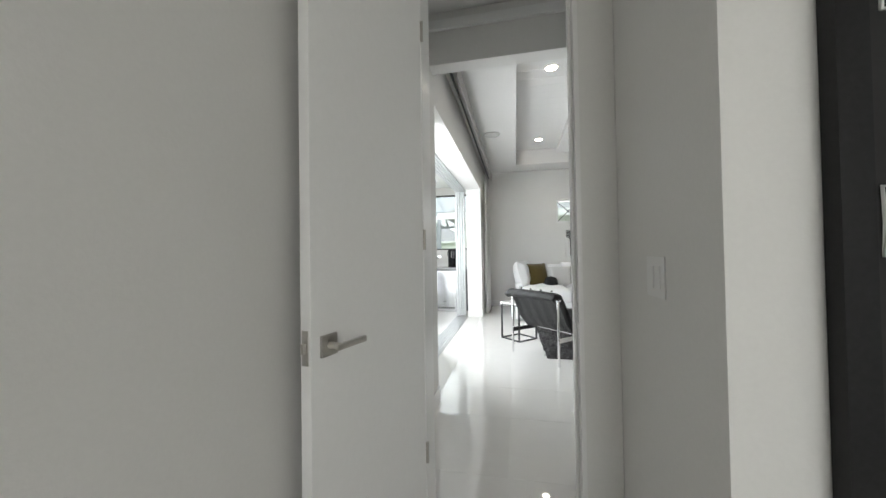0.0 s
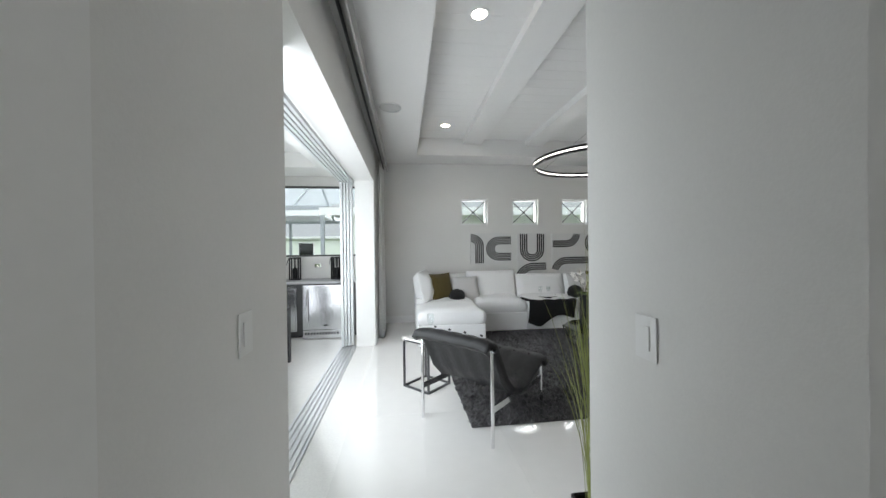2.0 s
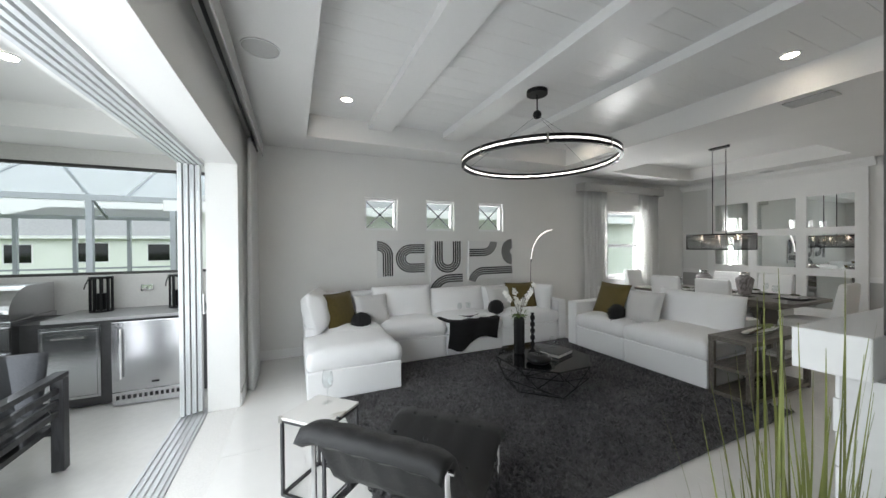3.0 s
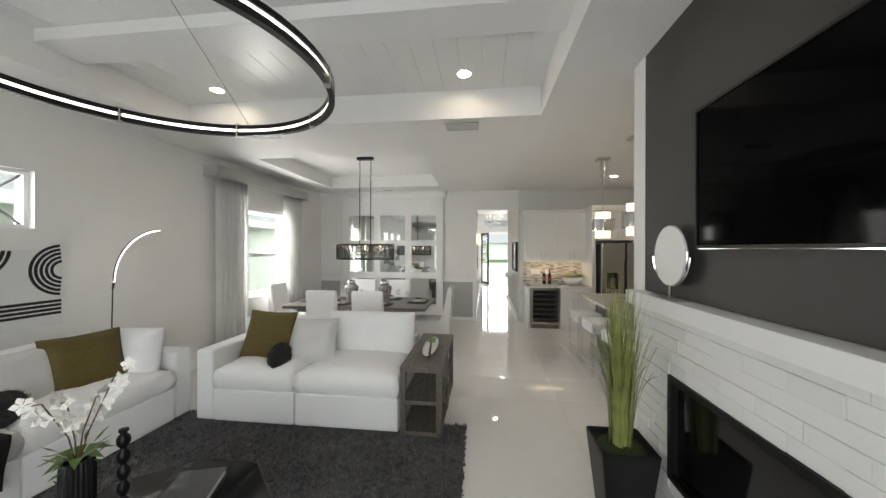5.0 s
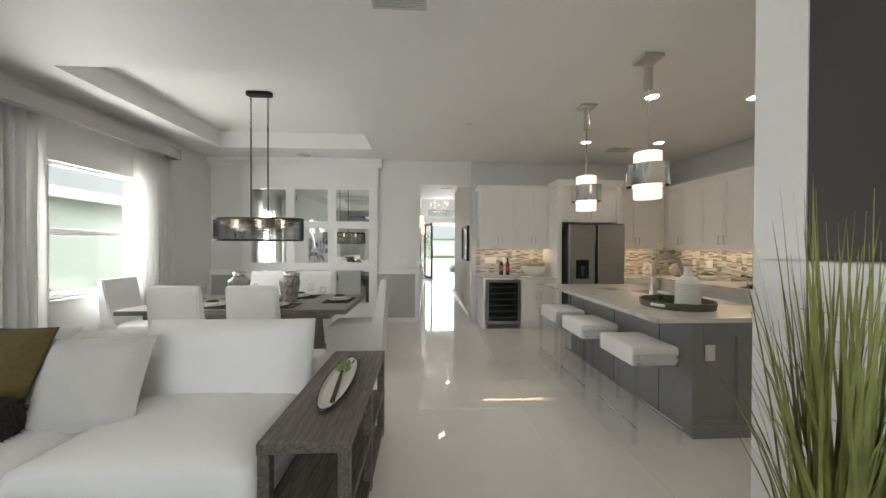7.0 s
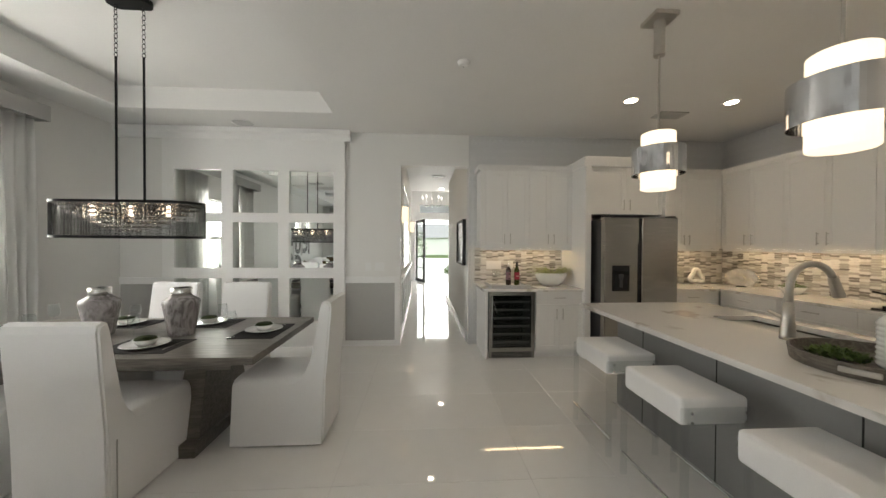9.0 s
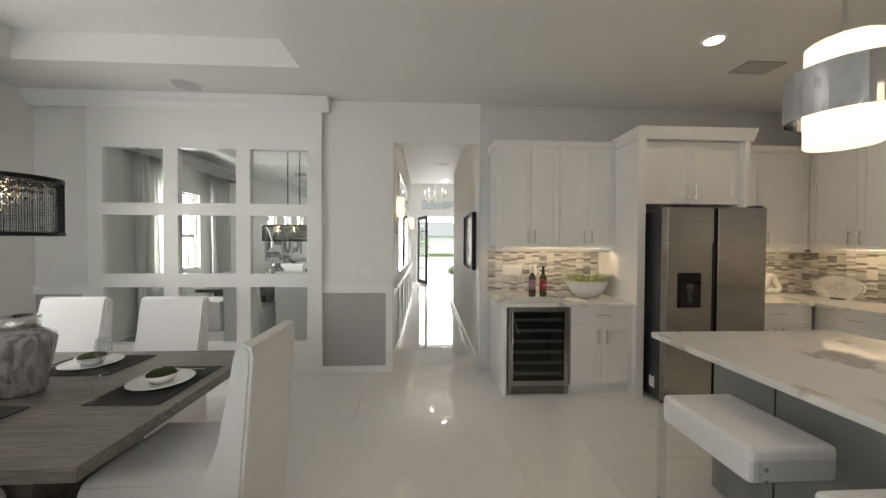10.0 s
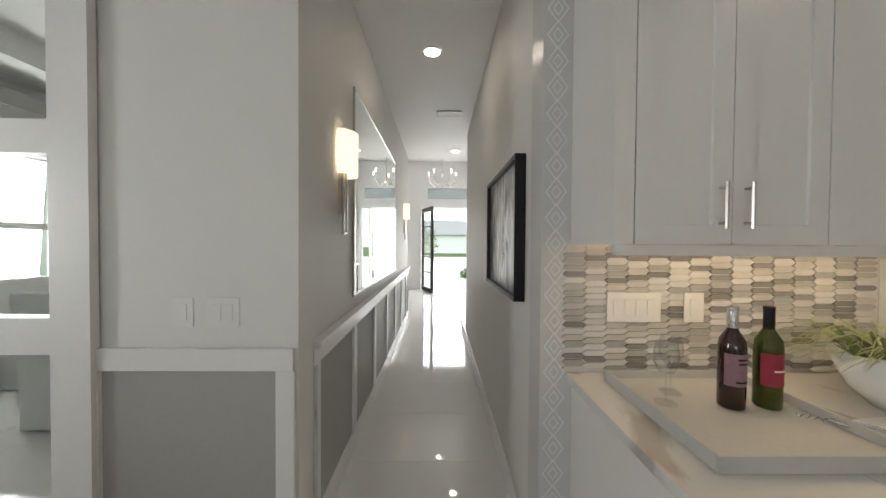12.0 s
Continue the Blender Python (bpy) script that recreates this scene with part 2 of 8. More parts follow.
M_GREIGE = mat("greige_panel_paint", (0.42, 0.415, 0.40), 0.5, grain=0.02, scale=70, bump=0.04, bump_scale=140)
M_CHARCOAL = mat("charcoal_wall_paint", (0.045, 0.042, 0.039), 0.5, grain=0.04, scale=60, bump=0.05, bump_scale=140, big=0.05)
M_TILE = mat("polished_porcelain", (0.83, 0.82, 0.80), 0.035, grain=0.012, scale=8, bump=0.01, bump_scale=1.8, vary=0.008, ior=1.62)
M_GROUT = mat("pale_grout", (0.80, 0.79, 0.77), 0.8, grain=0.05, scale=80)
M_LANAI = mat("lanai_tile", (0.66, 0.65, 0.63), 0.3, grain=0.03, scale=20, vary=0.02)
M_GREYWALL = mat("grey_outdoor_tile", (0.33, 0.33, 0.335), 0.5, grain=0.06, scale=30, bump=0.1, bump_scale=60)
M_SLIP = mat("white_slipcover_linen", (0.85, 0.85, 0.85), 0.9, grain=0.02, scale=220, bump=0.22, bump_scale=400, sheen=0.3, big=0.015)
M_PIL_W = mat("pale_grey_pillow_weave", (0.60, 0.59, 0.58), 0.9, grain=0.05, scale=260, bump=0.3, bump_scale=320, sheen=0.3)
M_OLIVE = mat("olive_gold_velvet", (0.095, 0.067, 0.010), 0.7, grain=0.18, scale=45, bump=0.2, bump_scale=300, sheen=0.15, big=0.1)
M_BLACKFUR = mat("black_fur", (0.008, 0.008, 0.009), 0.95, grain=0.4, scale=300, bump=0.9, bump_scale=420, sheen=0.15)
M_LEATHER = mat("black_leather", (0.011, 0.011, 0.012), 0.48, grain=0.15, scale=60, bump=0.35, bump_scale=240, big=0.1)
M_CHROME = mat("polished_chrome", (0.72, 0.72, 0.73), 0.08, 1.0, grain=0.02, scale=30)
M_NICKEL = mat("brushed_nickel", (0.55, 0.53, 0.50), 0.28, 1.0, grain=0.03, scale=120)
M_BLACKMETAL = mat("black_metal", (0.014, 0.014, 0.015), 0.4, 0.6, grain=0.15, scale=80)
M_BLACKGLASS = mat("black_glass", (0.004, 0.004, 0.005), 0.06)
M_SCREEN = mat("tv_screen", (0.0012, 0.0012, 0.0013), 0.06, ior=1.1)
M_GLASS = thin_glass("clear_glass", (0.97, 0.98, 0.98), 1.45)
M_PANE = thin_glass("window_glass", (0.985, 1.0, 0.99), 1.3)
M_MIRROR = mat("mirror", (0.84, 0.87, 0.85), 0.01, 1.0)
M_ACRYLIC = thin_glass("clear_acrylic", (0.955, 0.965, 0.965), 1.5)
M_VINYL = mat("window_frame_vinyl", (0.83, 0.83, 0.83), 0.35, grain=0.01, scale=60)
M_ALU = mat("slider_aluminium", (0.62, 0.63, 0.64), 0.35, 0.3, grain=0.03, scale=90)
M_CURTAIN = sheer("sheer_curtain_linen", (0.90, 0.90, 0.89))
M_VALANCE = mat("grey_valance_linen", (0.46, 0.455, 0.44), 0.9, grain=0.06, scale=220, bump=0.25, bump_scale=300)
M_CABINET = mat("white_cabinet_lacquer", (0.80, 0.79, 0.77), 0.28, grain=0.008, scale=40)
M_ISLAND = mat("grey_island_lacquer", (0.27, 0.275, 0.27), 0.4, grain=0.02, scale=50, big=0.02)
M_QUARTZ = streaked("veined_white_quartz", (0.78, 0.765, 0.74), (0.50, 0.47, 0.42), (1.0, 1.7, 1.0), 0.9, 0.08, low=0.36, high=0.42, warp=2.6)
M_STEEL = streaked("brushed_stainless", (0.43, 0.415, 0.39), (0.34, 0.33, 0.31), (4, 4, 260), 1.0, 0.24, 1.0, bump=0.05, warp=0.0)
M_STEELDARK = mat("dark_steel", (0.10, 0.10, 0.105), 0.35, 0.8, grain=0.05, scale=60)
M_WOOD = streaked("grey_brown_oak", (0.175, 0.155, 0.13), (0.085, 0.075, 0.062), (1.2, 14, 14), 4.0, 0.45, bump=0.25)
M_TABLEWOOD = streaked("taupe_veneer", (0.22, 0.20, 0.175), (0.13, 0.118, 0.10), (14, 1.2, 14), 4.0, 0.35, bump=0.15)
M_FRAMEWOOD = streaked("charcoal_wood", (0.035, 0.036, 0.04), (0.018, 0.018, 0.02), (10, 10, 1), 5.0, 0.5, bump=0.2)
M_RUG = mat("charcoal_shag", (0.04, 0.039, 0.041), 0.97, grain=0.45, scale=70, bump=1.0, bump_scale=130, sheen=0.3, big=0.12)
M_RUGTUFT = mat("charcoal_shag_yarn", (0.092, 0.089, 0.093), 0.95, grain=0.65, scale=22, sheen=0.15, big=0.3)
M_CERAMIC = mat("glossy_white_ceramic", (0.82, 0.82, 0.80), 0.18, coat=0.3, grain=0.01, scale=20)
M_MARBLEVASE = streaked("smoke_marbled_ceramic", (0.46, 0.43, 0.43), (0.20, 0.18, 0.18), (3, 3, 1.2), 5.0, 0.25, low=0.35, high=0.62, warp=2.5)
M_SILVER = mat("hammered_silver", (0.70, 0.69, 0.67), 0.22, 1.0, bump=0.5, bump_scale=60)
M_LEAF = mat("green_leaf", (0.075, 0.13, 0.025), 0.5, grain=0.25, scale=18, vary=0.2)
M_GRASS = mat("tall_grass_blade", (0.27, 0.30, 0.085), 0.5, grain=0.3, scale=9, vary=0.2)
M_AIRPLANT = mat("air_plant_leaf", (0.27, 0.32, 0.13), 0.55, grain=0.25, scale=30, vary=0.2)
M_MOSS = mat("dark_moss", (0.035, 0.05, 0.014), 0.95, grain=0.5, scale=150, bump=0.9, bump_scale=160)
M_PETAL = mat("white_orchid_petal", (0.82, 0.80, 0.76), 0.6, grain=0.04, scale=90)
M_STEM = mat("brown_stem", (0.07, 0.045, 0.02), 0.7, grain=0.3, scale=60)
M_LIGHTON = mat("lamp_disc", (1, 1, 1), 0.4, emit=(1.0, 0.86, 0.68), strength=55)
M_LED = mat("led_strip", (1, 1, 1), 0.4, emit=(1.0, 0.93, 0.86), strength=3.2)
M_SHADE = mat("frosted_glass_shade", (0.9, 0.88, 0.82), 0.4, emit=(1.0, 0.82, 0.58), strength=1.15)
M_SCONCE = mat("linen_sconce_shade", (0.85, 0.80, 0.7), 0.8, emit=(1.0, 0.80, 0.55), strength=1.2)
M_CANVAS = mat("white_canvas", (0.72, 0.72, 0.71), 0.85, grain=0.02, scale=300, bump=0.2, bump_scale=500)
M_INK = mat("black_paint_lines", (0.012, 0.012, 0.013), 0.7, grain=0.1, scale=80)
M_PLASTIC = mat("white_plastic", (0.80, 0.80, 0.79), 0.35)
M_VENT = mat("grey_vent_metal", (0.55, 0.55, 0.54), 0.45, grain=0.02, scale=50)
M_PLACEMAT = mat("charcoal_placemat_weave", (0.035, 0.033, 0.033), 0.85, grain=0.3, scale=200, bump=0.5, bump_scale=260)
M_BOTTLE = mat("dark_green_bottle_glass", (0.10, 0.13, 0.02), 0.05, trans=0.75)
M_BOTTLEB = mat("brown_bottle_glass", (0.03, 0.012, 0.008), 0.06, coat=0.5)
M_LABEL_A = mat("cream_mauve_label", (0.30, 0.18, 0.22), 0.6, grain=0.1, scale=90)
M_LABEL_B = mat("crimson_label", (0.32, 0.03, 0.055), 0.6, grain=0.1, scale=90)
M_GRILL = mat("outdoor_steel", (0.56, 0.56, 0.57), 0.22, 1.0, grain=0.04, scale=40)
M_OUTCAB = mat("dark_outdoor_cabinet", (0.05, 0.05, 0.052), 0.5, grain=0.1, scale=40)
M_CUSHGREY = mat("charcoal_cushion", (0.07, 0.073, 0.08), 0.9, grain=0.15, scale=200, bump=0.3, bump_scale=300)
M_STUCCO = mat("pale_green_stucco", (0.82, 0.85, 0.79), 0.9, grain=0.05, scale=30, bump=0.4, bump_scale=60)
M_ROOF = mat("grey_roof_tile", (0.32, 0.32, 0.33), 0.8, grain=0.1, scale=10, bump=0.4, bump_scale=20)
M_LAWN = mat("lawn", (0.075, 0.12, 0.03), 0.95, grain=0.4, scale=25, bump=0.8, bump_scale=60, big=0.2)
M_SCREENFRAME = mat("bronze_screen_frame", (0.045, 0.043, 0.042), 0.5, 0.3, grain=0.1, scale=40)
M_MESH = mat("grey_screen_mesh", (0.45, 0.47, 0.50), 0.8, grain=0.02, scale=200)
M_CONCRETE = mat("glare_concrete", (0.75, 0.74, 0.72), 0.85, grain=0.08, scale=15, bump=0.2, bump_scale=60)
M_PHOTO = streaked("grey_abstract_photograph", (0.55, 0.54, 0.55), (0.10, 0.095, 0.11), (5, 1, 1.5), 3.0, 0.25, low=0.3, high=0.75, warp=1.2)
M_BRASS = mat("pale_brass", (0.60, 0.52, 0.36), 0.25, 1.0)
M_AMBER = mat("amber_crystal", (0.95, 0.9, 0.85), 0.03, trans=1.0, ior=1.5)
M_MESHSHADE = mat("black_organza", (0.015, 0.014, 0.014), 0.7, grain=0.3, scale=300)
M_DOORDARK = mat("dark_bronze_door", (0.025, 0.024, 0.024), 0.45, grain=0.1, scale=60)
M_WALLPAPER = mat("pearl_wallpaper", (0.60, 0.60, 0.595), 0.35, grain=0.015, scale=60)
M_WALLPAPER_L = mat("pearl_wallpaper_relief", (0.82, 0.82, 0.82), 0.25, grain=0.015, scale=60)
MOSAIC = [mat("mosaic_white", (0.68, 0.67, 0.65), 0.15, grain=0.04, scale=30, vary=0.08), mat("mosaic_greige", (0.43, 0.42, 0.40), 0.2, grain=0.06, scale=30, vary=0.1),
          mat("mosaic_taupe", (0.25, 0.235, 0.22), 0.2, grain=0.08, scale=30, vary=0.12), mat("mosaic_cream", (0.58, 0.555, 0.52), 0.18, grain=0.05, scale=30, vary=0.1)]
M_FIRETILE = mat("white_gloss_subway_tile", (0.80, 0.80, 0.79), 0.09, grain=0.01, scale=20, bump=0.03, bump_scale=14, vary=0.03)
M_BLUETEXTILE = mat("blue_white_print", (0.42, 0.44, 0.48), 0.9, grain=0.6, scale=26)
M_THROW = mat("black_knit_throw", (0.010, 0.010, 0.011), 0.95, grain=0.4, scale=260, bump=0.9, bump_scale=300)

# ---- the large structure ----
CEIL, TRAY, DTRAY = 3.045, 3.365, 3.30
NORTH, WEST, EAST = 8.72, -0.57, 8.955
SMALL_WINDOWS = ((0.965, 1.497), (2.0, 2.535), (3.03, 3.56))
DW = (6.28, 7.37, 0.85, 2.33)

setting("floor_slab", box(-0.84, 18.2, -4.0, 8.9, -0.2, -0.0025), M_GROUT, "pale grout bed under the polished floor tiles", "floor")
setting("wall_north", wall_with_holes("y", NORTH, NORTH + 0.2, WEST - 0.3, EAST + 0.2, 0, CEIL, [(a, b, 1.857, 2.372) for a, b in SMALL_WINDOWS] + [DW]), M_WALL, "warm white painted plaster wall with window openings", "wall")
setting("wall_west", wall_with_holes("x", WEST - 0.27, WEST, 2.33, NORTH, 0, CEIL, [(3.55, 7.24, 0, 2.42)]), M_WALL, "white painted wall with a wide sliding door opening", "wall")
setting("wall_bedroom_west", box(WEST - 0.27, -0.61, -4, 2.328, 0, CEIL), M_WALL, "plain off-white bedroom wall", "wall")
# unseen wall; its window hole is made up for the bedroom fill lamp
setting("wall_bedroom_south", wall_with_holes("y", -4.2, -4.0, -0.608, 4, 0, CEIL, [(0.6, 3.0, 0.7, 2.3)]), M_WALL, "plain off-white bedroom wall", "wall")
setting("wall_bedroom_east", box(3.8, 4, -3.998, 1.628, 0, CEIL), M_WALL, "plain off-white bedroom wall", "wall")
setting("wall_bedroom_north", box(0.47, 3.898, 1.63, 2.468, 0, CEIL), M_WALL, "off-white bedroom wall with a corner at the entry", "wall")
door_wall = box(-0.608, -0.36, 2.33, 2.47, 0, 2.47)
box(0.33, 0.468, 2.33, 2.47, 0, 2.47, door_wall)
box(-0.608, 0.468, 2.33, 2.47, 2.47, CEIL, door_wall)
setting("wall_bedroom_door", door_wall, M_WALL, "white painted wall around the bedroom doorway", "wall")
setting("wall_living_south", box(0.537, 3.717, 2.47, 3.358, 0, CEIL), M_WALL, "white painted wall at the corridor mouth", "wall")
setting("wall_corridor_header", box(WEST + 0.001, 0.536, 3.36, 3.498, 2.645, CEIL), M_WALL, "white header across the corridor mouth", "wall")
fire = box(1.02, 3.53, 3.36, 3.60, 1.396, CEIL)
setting("wall_fireplace_upper", fire, M_CHARCOAL, "charcoal painted accent wall above the fireplace", "wall")
setting("wall_fireplace_end", box(3.532, 3.70, 3.36, 3.604, 0, CEIL), M_TRIM, "narrow white end of the fireplace wall", "wall")
lower = wall_with_holes("y", 3.36, 3.652, 1.0, 3.53, 0, 1.304, [(1.655, 3.095, 0.36, 0.958)])
setting("wall_fireplace_lower", lower, M_MORTAR, "white fireplace surround behind glossy tiles", "wall")
setting("wall_kitchen_west", box(3.52, 3.717, -0.2, 2.468, 0, CEIL), M_WALL, "white painted kitchen wall", "wall")
setting("wall_kitchen_south", box(3.717, EAST + 0.2, -0.2, 0.0, 0, CEIL), M_WALLPAPER, "pearl wallpapered kitchen wall", "wall")
setting("wall_kitchen_east", box(EAST, EAST + 0.16, 0.0, 3.92, 0, CEIL), M_WALLPAPER, "pearl wallpapered kitchen wall above white cabinets", "wall")
setting("wall_hall_header", box(EAST, EAST + 0.16, 3.92, 4.90, 2.595, CEIL), M_WALL, "white header over the hall opening", "wall")
setting("wall_east", box(EAST, EAST + 0.16, 4.90, NORTH, 0, CEIL), M_WALL, "white dining room wall with inset mirrors", "wall")
setting("wall_hall_south", box(EAST + 0.16, 12.6, 3.76, 3.92, 0, 3.02), M_WALL, "cream hall wall with a framed picture", "wall")
setting("wall_hall_north", box(EAST + 0.16, 14.0, 4.92, 5.06, 0, 3.02), M_WALL, "cream hall wall with raised wainscot panels", "wall")
setting("wall_foyer_north", box(14.0, 17.95, 5.6, 5.76, 0, 3.9), M_WALL, "white foyer wall", "wall")
setting("wall_foyer_return", box(13.84, 14.0, 5.06, 5.76, 0, 3.9), M_WALL, "white foyer wall corner", "wall")
setting("wall_foyer_south_upper", box(12.44, 17.95, 2.84, 3.0, 0, 3.9), M_WALL, "white foyer wall", "wall")
setting("wall_foyer_west", box(12.44, 12.6, 3.0, 3.76, 0, 3.02), M_WALL, "white foyer wall return", "wall")
setting("wall_front", wall_with_holes("x", 17.95, 18.15, 2.84, 5.76, 0, 3.9, [(3.14, 3.36, 0.05, 2.46), (3.42, 4.86, 0, 2.47), (3.22, 4.68, 2.77, 3.09)]), M_TRIM, "white front wall with the entry door opening and transom", "wall")
setting("ceiling_foyer", box(13.9, 18.15, 2.84, 5.76, 3.9, 4.05), M_CEIL, "white foyer ceiling", "ceiling")
setting("ceiling_hall", box(EAST + 0.16, 14.0, 2.84, 5.06, 3.022, 3.2), M_CEIL, "white hall ceiling", "ceiling")
setting("foyer_header", box(13.9, 14.02, 2.84, 5.76, 3.2, 3.9), M_CEIL, "white plaster step up to the foyer ceiling", "wall")

# the main ceiling with its two recessed trays
LT, DT = (0.105, 4.52, 4.155, 8.11), (5.77, 8.26, 5.68, 8.14)
ceil = bmesh.new()
xs = sorted({WEST - 0.27, LT[0], LT[1], DT[0], DT[1], EAST + 0.16})
ys = sorted({-4.2, LT[2], LT[3], DT[2], DT[3], NORTH + 0.2})
for xa, xb in zip(xs, xs[1:]):
    for ya, yb in zip(ys, ys[1:]):
        low = CEIL + 0.001
        for t, top in ((LT, TRAY), (DT, DTRAY)):
            if t[0] <= xa and xb <= t[1] and t[2] <= ya and yb <= t[3]:
                low = top
        box(xa, xb, ya, yb, low, TRAY + 0.2, ceil)
bmesh.ops.remove_doubles(ceil, verts=ceil.verts[:], dist=1e-5)
setting("ceiling", ceil, M_CEIL, "white painted ceiling with two recessed trays", "ceiling")
planks = bmesh.new()
edges = [LT[2] + k * (LT[3] - LT[2]) / 20 for k in range(21)]
for ya, yb in zip(edges, edges[1:]):
    box(LT[0] + 0.002, LT[1] - 0.002, ya + 0.0008, yb - 0.0008, TRAY - 0.022, TRAY - 0.002, planks, bev=0.002, seg=1)
setting("ceiling_planks", planks, M_GLOSSCEIL, "glossy white tongue and groove tray planks", "ceiling")
for bx in (1.08, 2.22, 3.32):
    setting("ceiling_beam", box(bx - 0.165, bx + 0.165, LT[2] + 0.003, LT[3] - 0.003, TRAY - 0.12, TRAY - 0.024, bev=0.006), M_GLOSSCEIL, "white painted beam across the recessed tray", "beam")

def baseboard(xa, ya, xb, yb, side, h=0.13):
    """A baseboard from a to b; side is the outward normal."""
    t = 0.016
    x0, x1 = sorted((xa, xb)) if side[0] == 0 else sorted((xa + 0.001 * side[0], xa + t * side[0]))
    y0, y1 = sorted((ya, yb)) if side[1] == 0 else sorted((ya + 0.001 * side[1], ya + t * side[1]))
    setting("baseboard", box(x0, x1, y0, y1, 0, h, bev=0.004), M_TRIM, "white painted wooden baseboard", "baseboard")


baseboard(WEST, NORTH, EAST, NORTH, (0, -1))
baseboard(WEST, 7.26, WEST, NORTH - 0.02, (1, 0))
baseboard(WEST, 2.48, WEST, 3.54, (1, 0))
baseboard(0.537, 2.48, 0.537, 3.358, (-1, 0))
baseboard(0.54, 3.358, 0.99, 3.358, (0, 1))
baseboard(EAST, 4.92, EAST, NORTH - 0.02, (-1, 0), 0.08)
baseboard(EAST + 0.17, 4.92, 14.0, 4.92, (0, -1))
baseboard(EAST + 0.17, 3.92, 13.4, 3.92, (0, 1))
baseboard(-0.61, -3.9, -0.61, 2.32, (1, 0))
baseboard(0.47, 1.65, 0.47, 2.32, (-1, 0))

# ---- openings: windows, sliding door, bedroom door ----


def extrude(profile, a, b, axis="x", bm=None):
    """A closed outline of pairs, drawn out from a to b along the axis (x: pairs are y, z; y: pairs are x, z; z: pairs are x, y)."""
    bm = bm or bmesh.new()
    place = {"x": lambda p, t: (t, p[0], p[1]), "y": lambda p, t: (p[0], t, p[1]), "z": lambda p, t: (p[0], p[1], t)}[axis]
    s, e = [bm.verts.new(place(p, a)) for p in profile], [bm.verts.new(place(p, b)) for p in profile]
    made = [bm.faces.new(s), bm.faces.new(e)]
    for k in range(len(profile)):
        made.append(bm.faces.new((s[k], s[(k + 1) % len(s)], e[(k + 1) % len(s)], e[k])))
    bmesh.ops.recalc_face_normals(bm, faces=bm.faces[:])
    return bm


def frame_ring(x0, x1, z0, z1, w, y0, y1, bm=None):
    """A rectangular frame in the xz plane."""
    bm = box(x0, x0 + w, y0, y1, z0, z1, bm)
    box(x1 - w, x1, y0, y1, z0, z1, bm)
    box(x0 + w, x1 - w, y0, y1, z0, z0 + w, bm)
    return box(x0 + w, x1 - w, y0, y1, z1 - w, z1, bm)


def window(x0, x1, z0, z1, crossed):
    w = thing("window_1" if crossed else "window_2", (x0 + x1) / 2, NORTH + 0.1, z0, 0,
              "small square white window with crossed diagonal bars" if crossed else "white single hung sash window with bright daylight", "window", "small windows" if crossed else "", "structure")
    a, h = (x1 - x0) / 2 - 0.002, z1 - z0 - 0.002
    part("window_frame", frame_ring(-a, a, 0.002, h, 0.035, -0.04, 0.06), M_VINYL, w)
    pane = part("pane", box(-a + 0.036, a - 0.036, 0.02, 0.026, 0.038, h - 0.036), M_PANE, w)
    pane.visible_shadow = False
    if crossed:
        b = a - 0.036
        bars = rod((-b, 0.0, 0.04), (b, 0.0, h - 0.04), 0.011, n=6)
        part("diagonal_bar", bars, M_STEELDARK, w, "thin grey diagonal glazing bar")
        part("diagonal_bar", rod((-b, 0.004, h - 0.04), (b, 0.004, 0.04), 0.011, n=6), M_STEELDARK, w, "thin grey diagonal glazing bar")
        part("rosette", rod((0, -0.012, h / 2), (0, 0.014, h / 2), 0.026, n=16), M_STEELDARK, w)
    else:
        part("meeting_rail", box(-a + 0.036, a - 0.036, -0.02, 0.045, h / 2 - 0.025, h / 2 + 0.02, bev=0.004), M_VINYL, w)
        part("lower_sash", frame_ring(-a + 0.036, a - 0.036, 0.038, h / 2 - 0.026, 0.028, -0.015, 0.018), M_VINYL, w)
        part("window_sill", box(-a - 0.05, a + 0.05, -0.16, -0.042, -0.03, 0.0, bev=0.006), M_TRIM, w, "white marble window sill")
    return w


for a, b in SMALL_WINDOWS:
    window(a, b, 1.857, 2.372, True)
window(*DW[:2], DW[2], DW[3], False)


def curtain(name_label, x0, y0, length, along, z0, z1, folds, depth=0.045):
    """A pleated hanging panel with a wavy plan."""
    n = folds * 8
    rows = []
    for j in range(9):
        f = j / 8
        z = z0 + (z1 - z0) * f
        row = []
        for i in range(n + 1):
            s = i / n
            d = depth * (0.55 + 0.45 * (1 - f)) * math.sin(s * folds * math.tau + 0.5 * math.sin(5 * s + 2 * f)) + 0.01 * noise.noise((s * 9, f * 3, folds))
            u = s * length + 0.012 * math.sin(f * 5 + s * 11)
            row.append((u, d, z) if along == "x" else (d, u, z))
        rows.append(row)
    c = thing("curtain", x0, y0, 0, 0, name_label, "curtain", "white curtains")
    part("panel", sheet(rows, 0.003), M_CURTAIN, c, smooth=True)
    return c


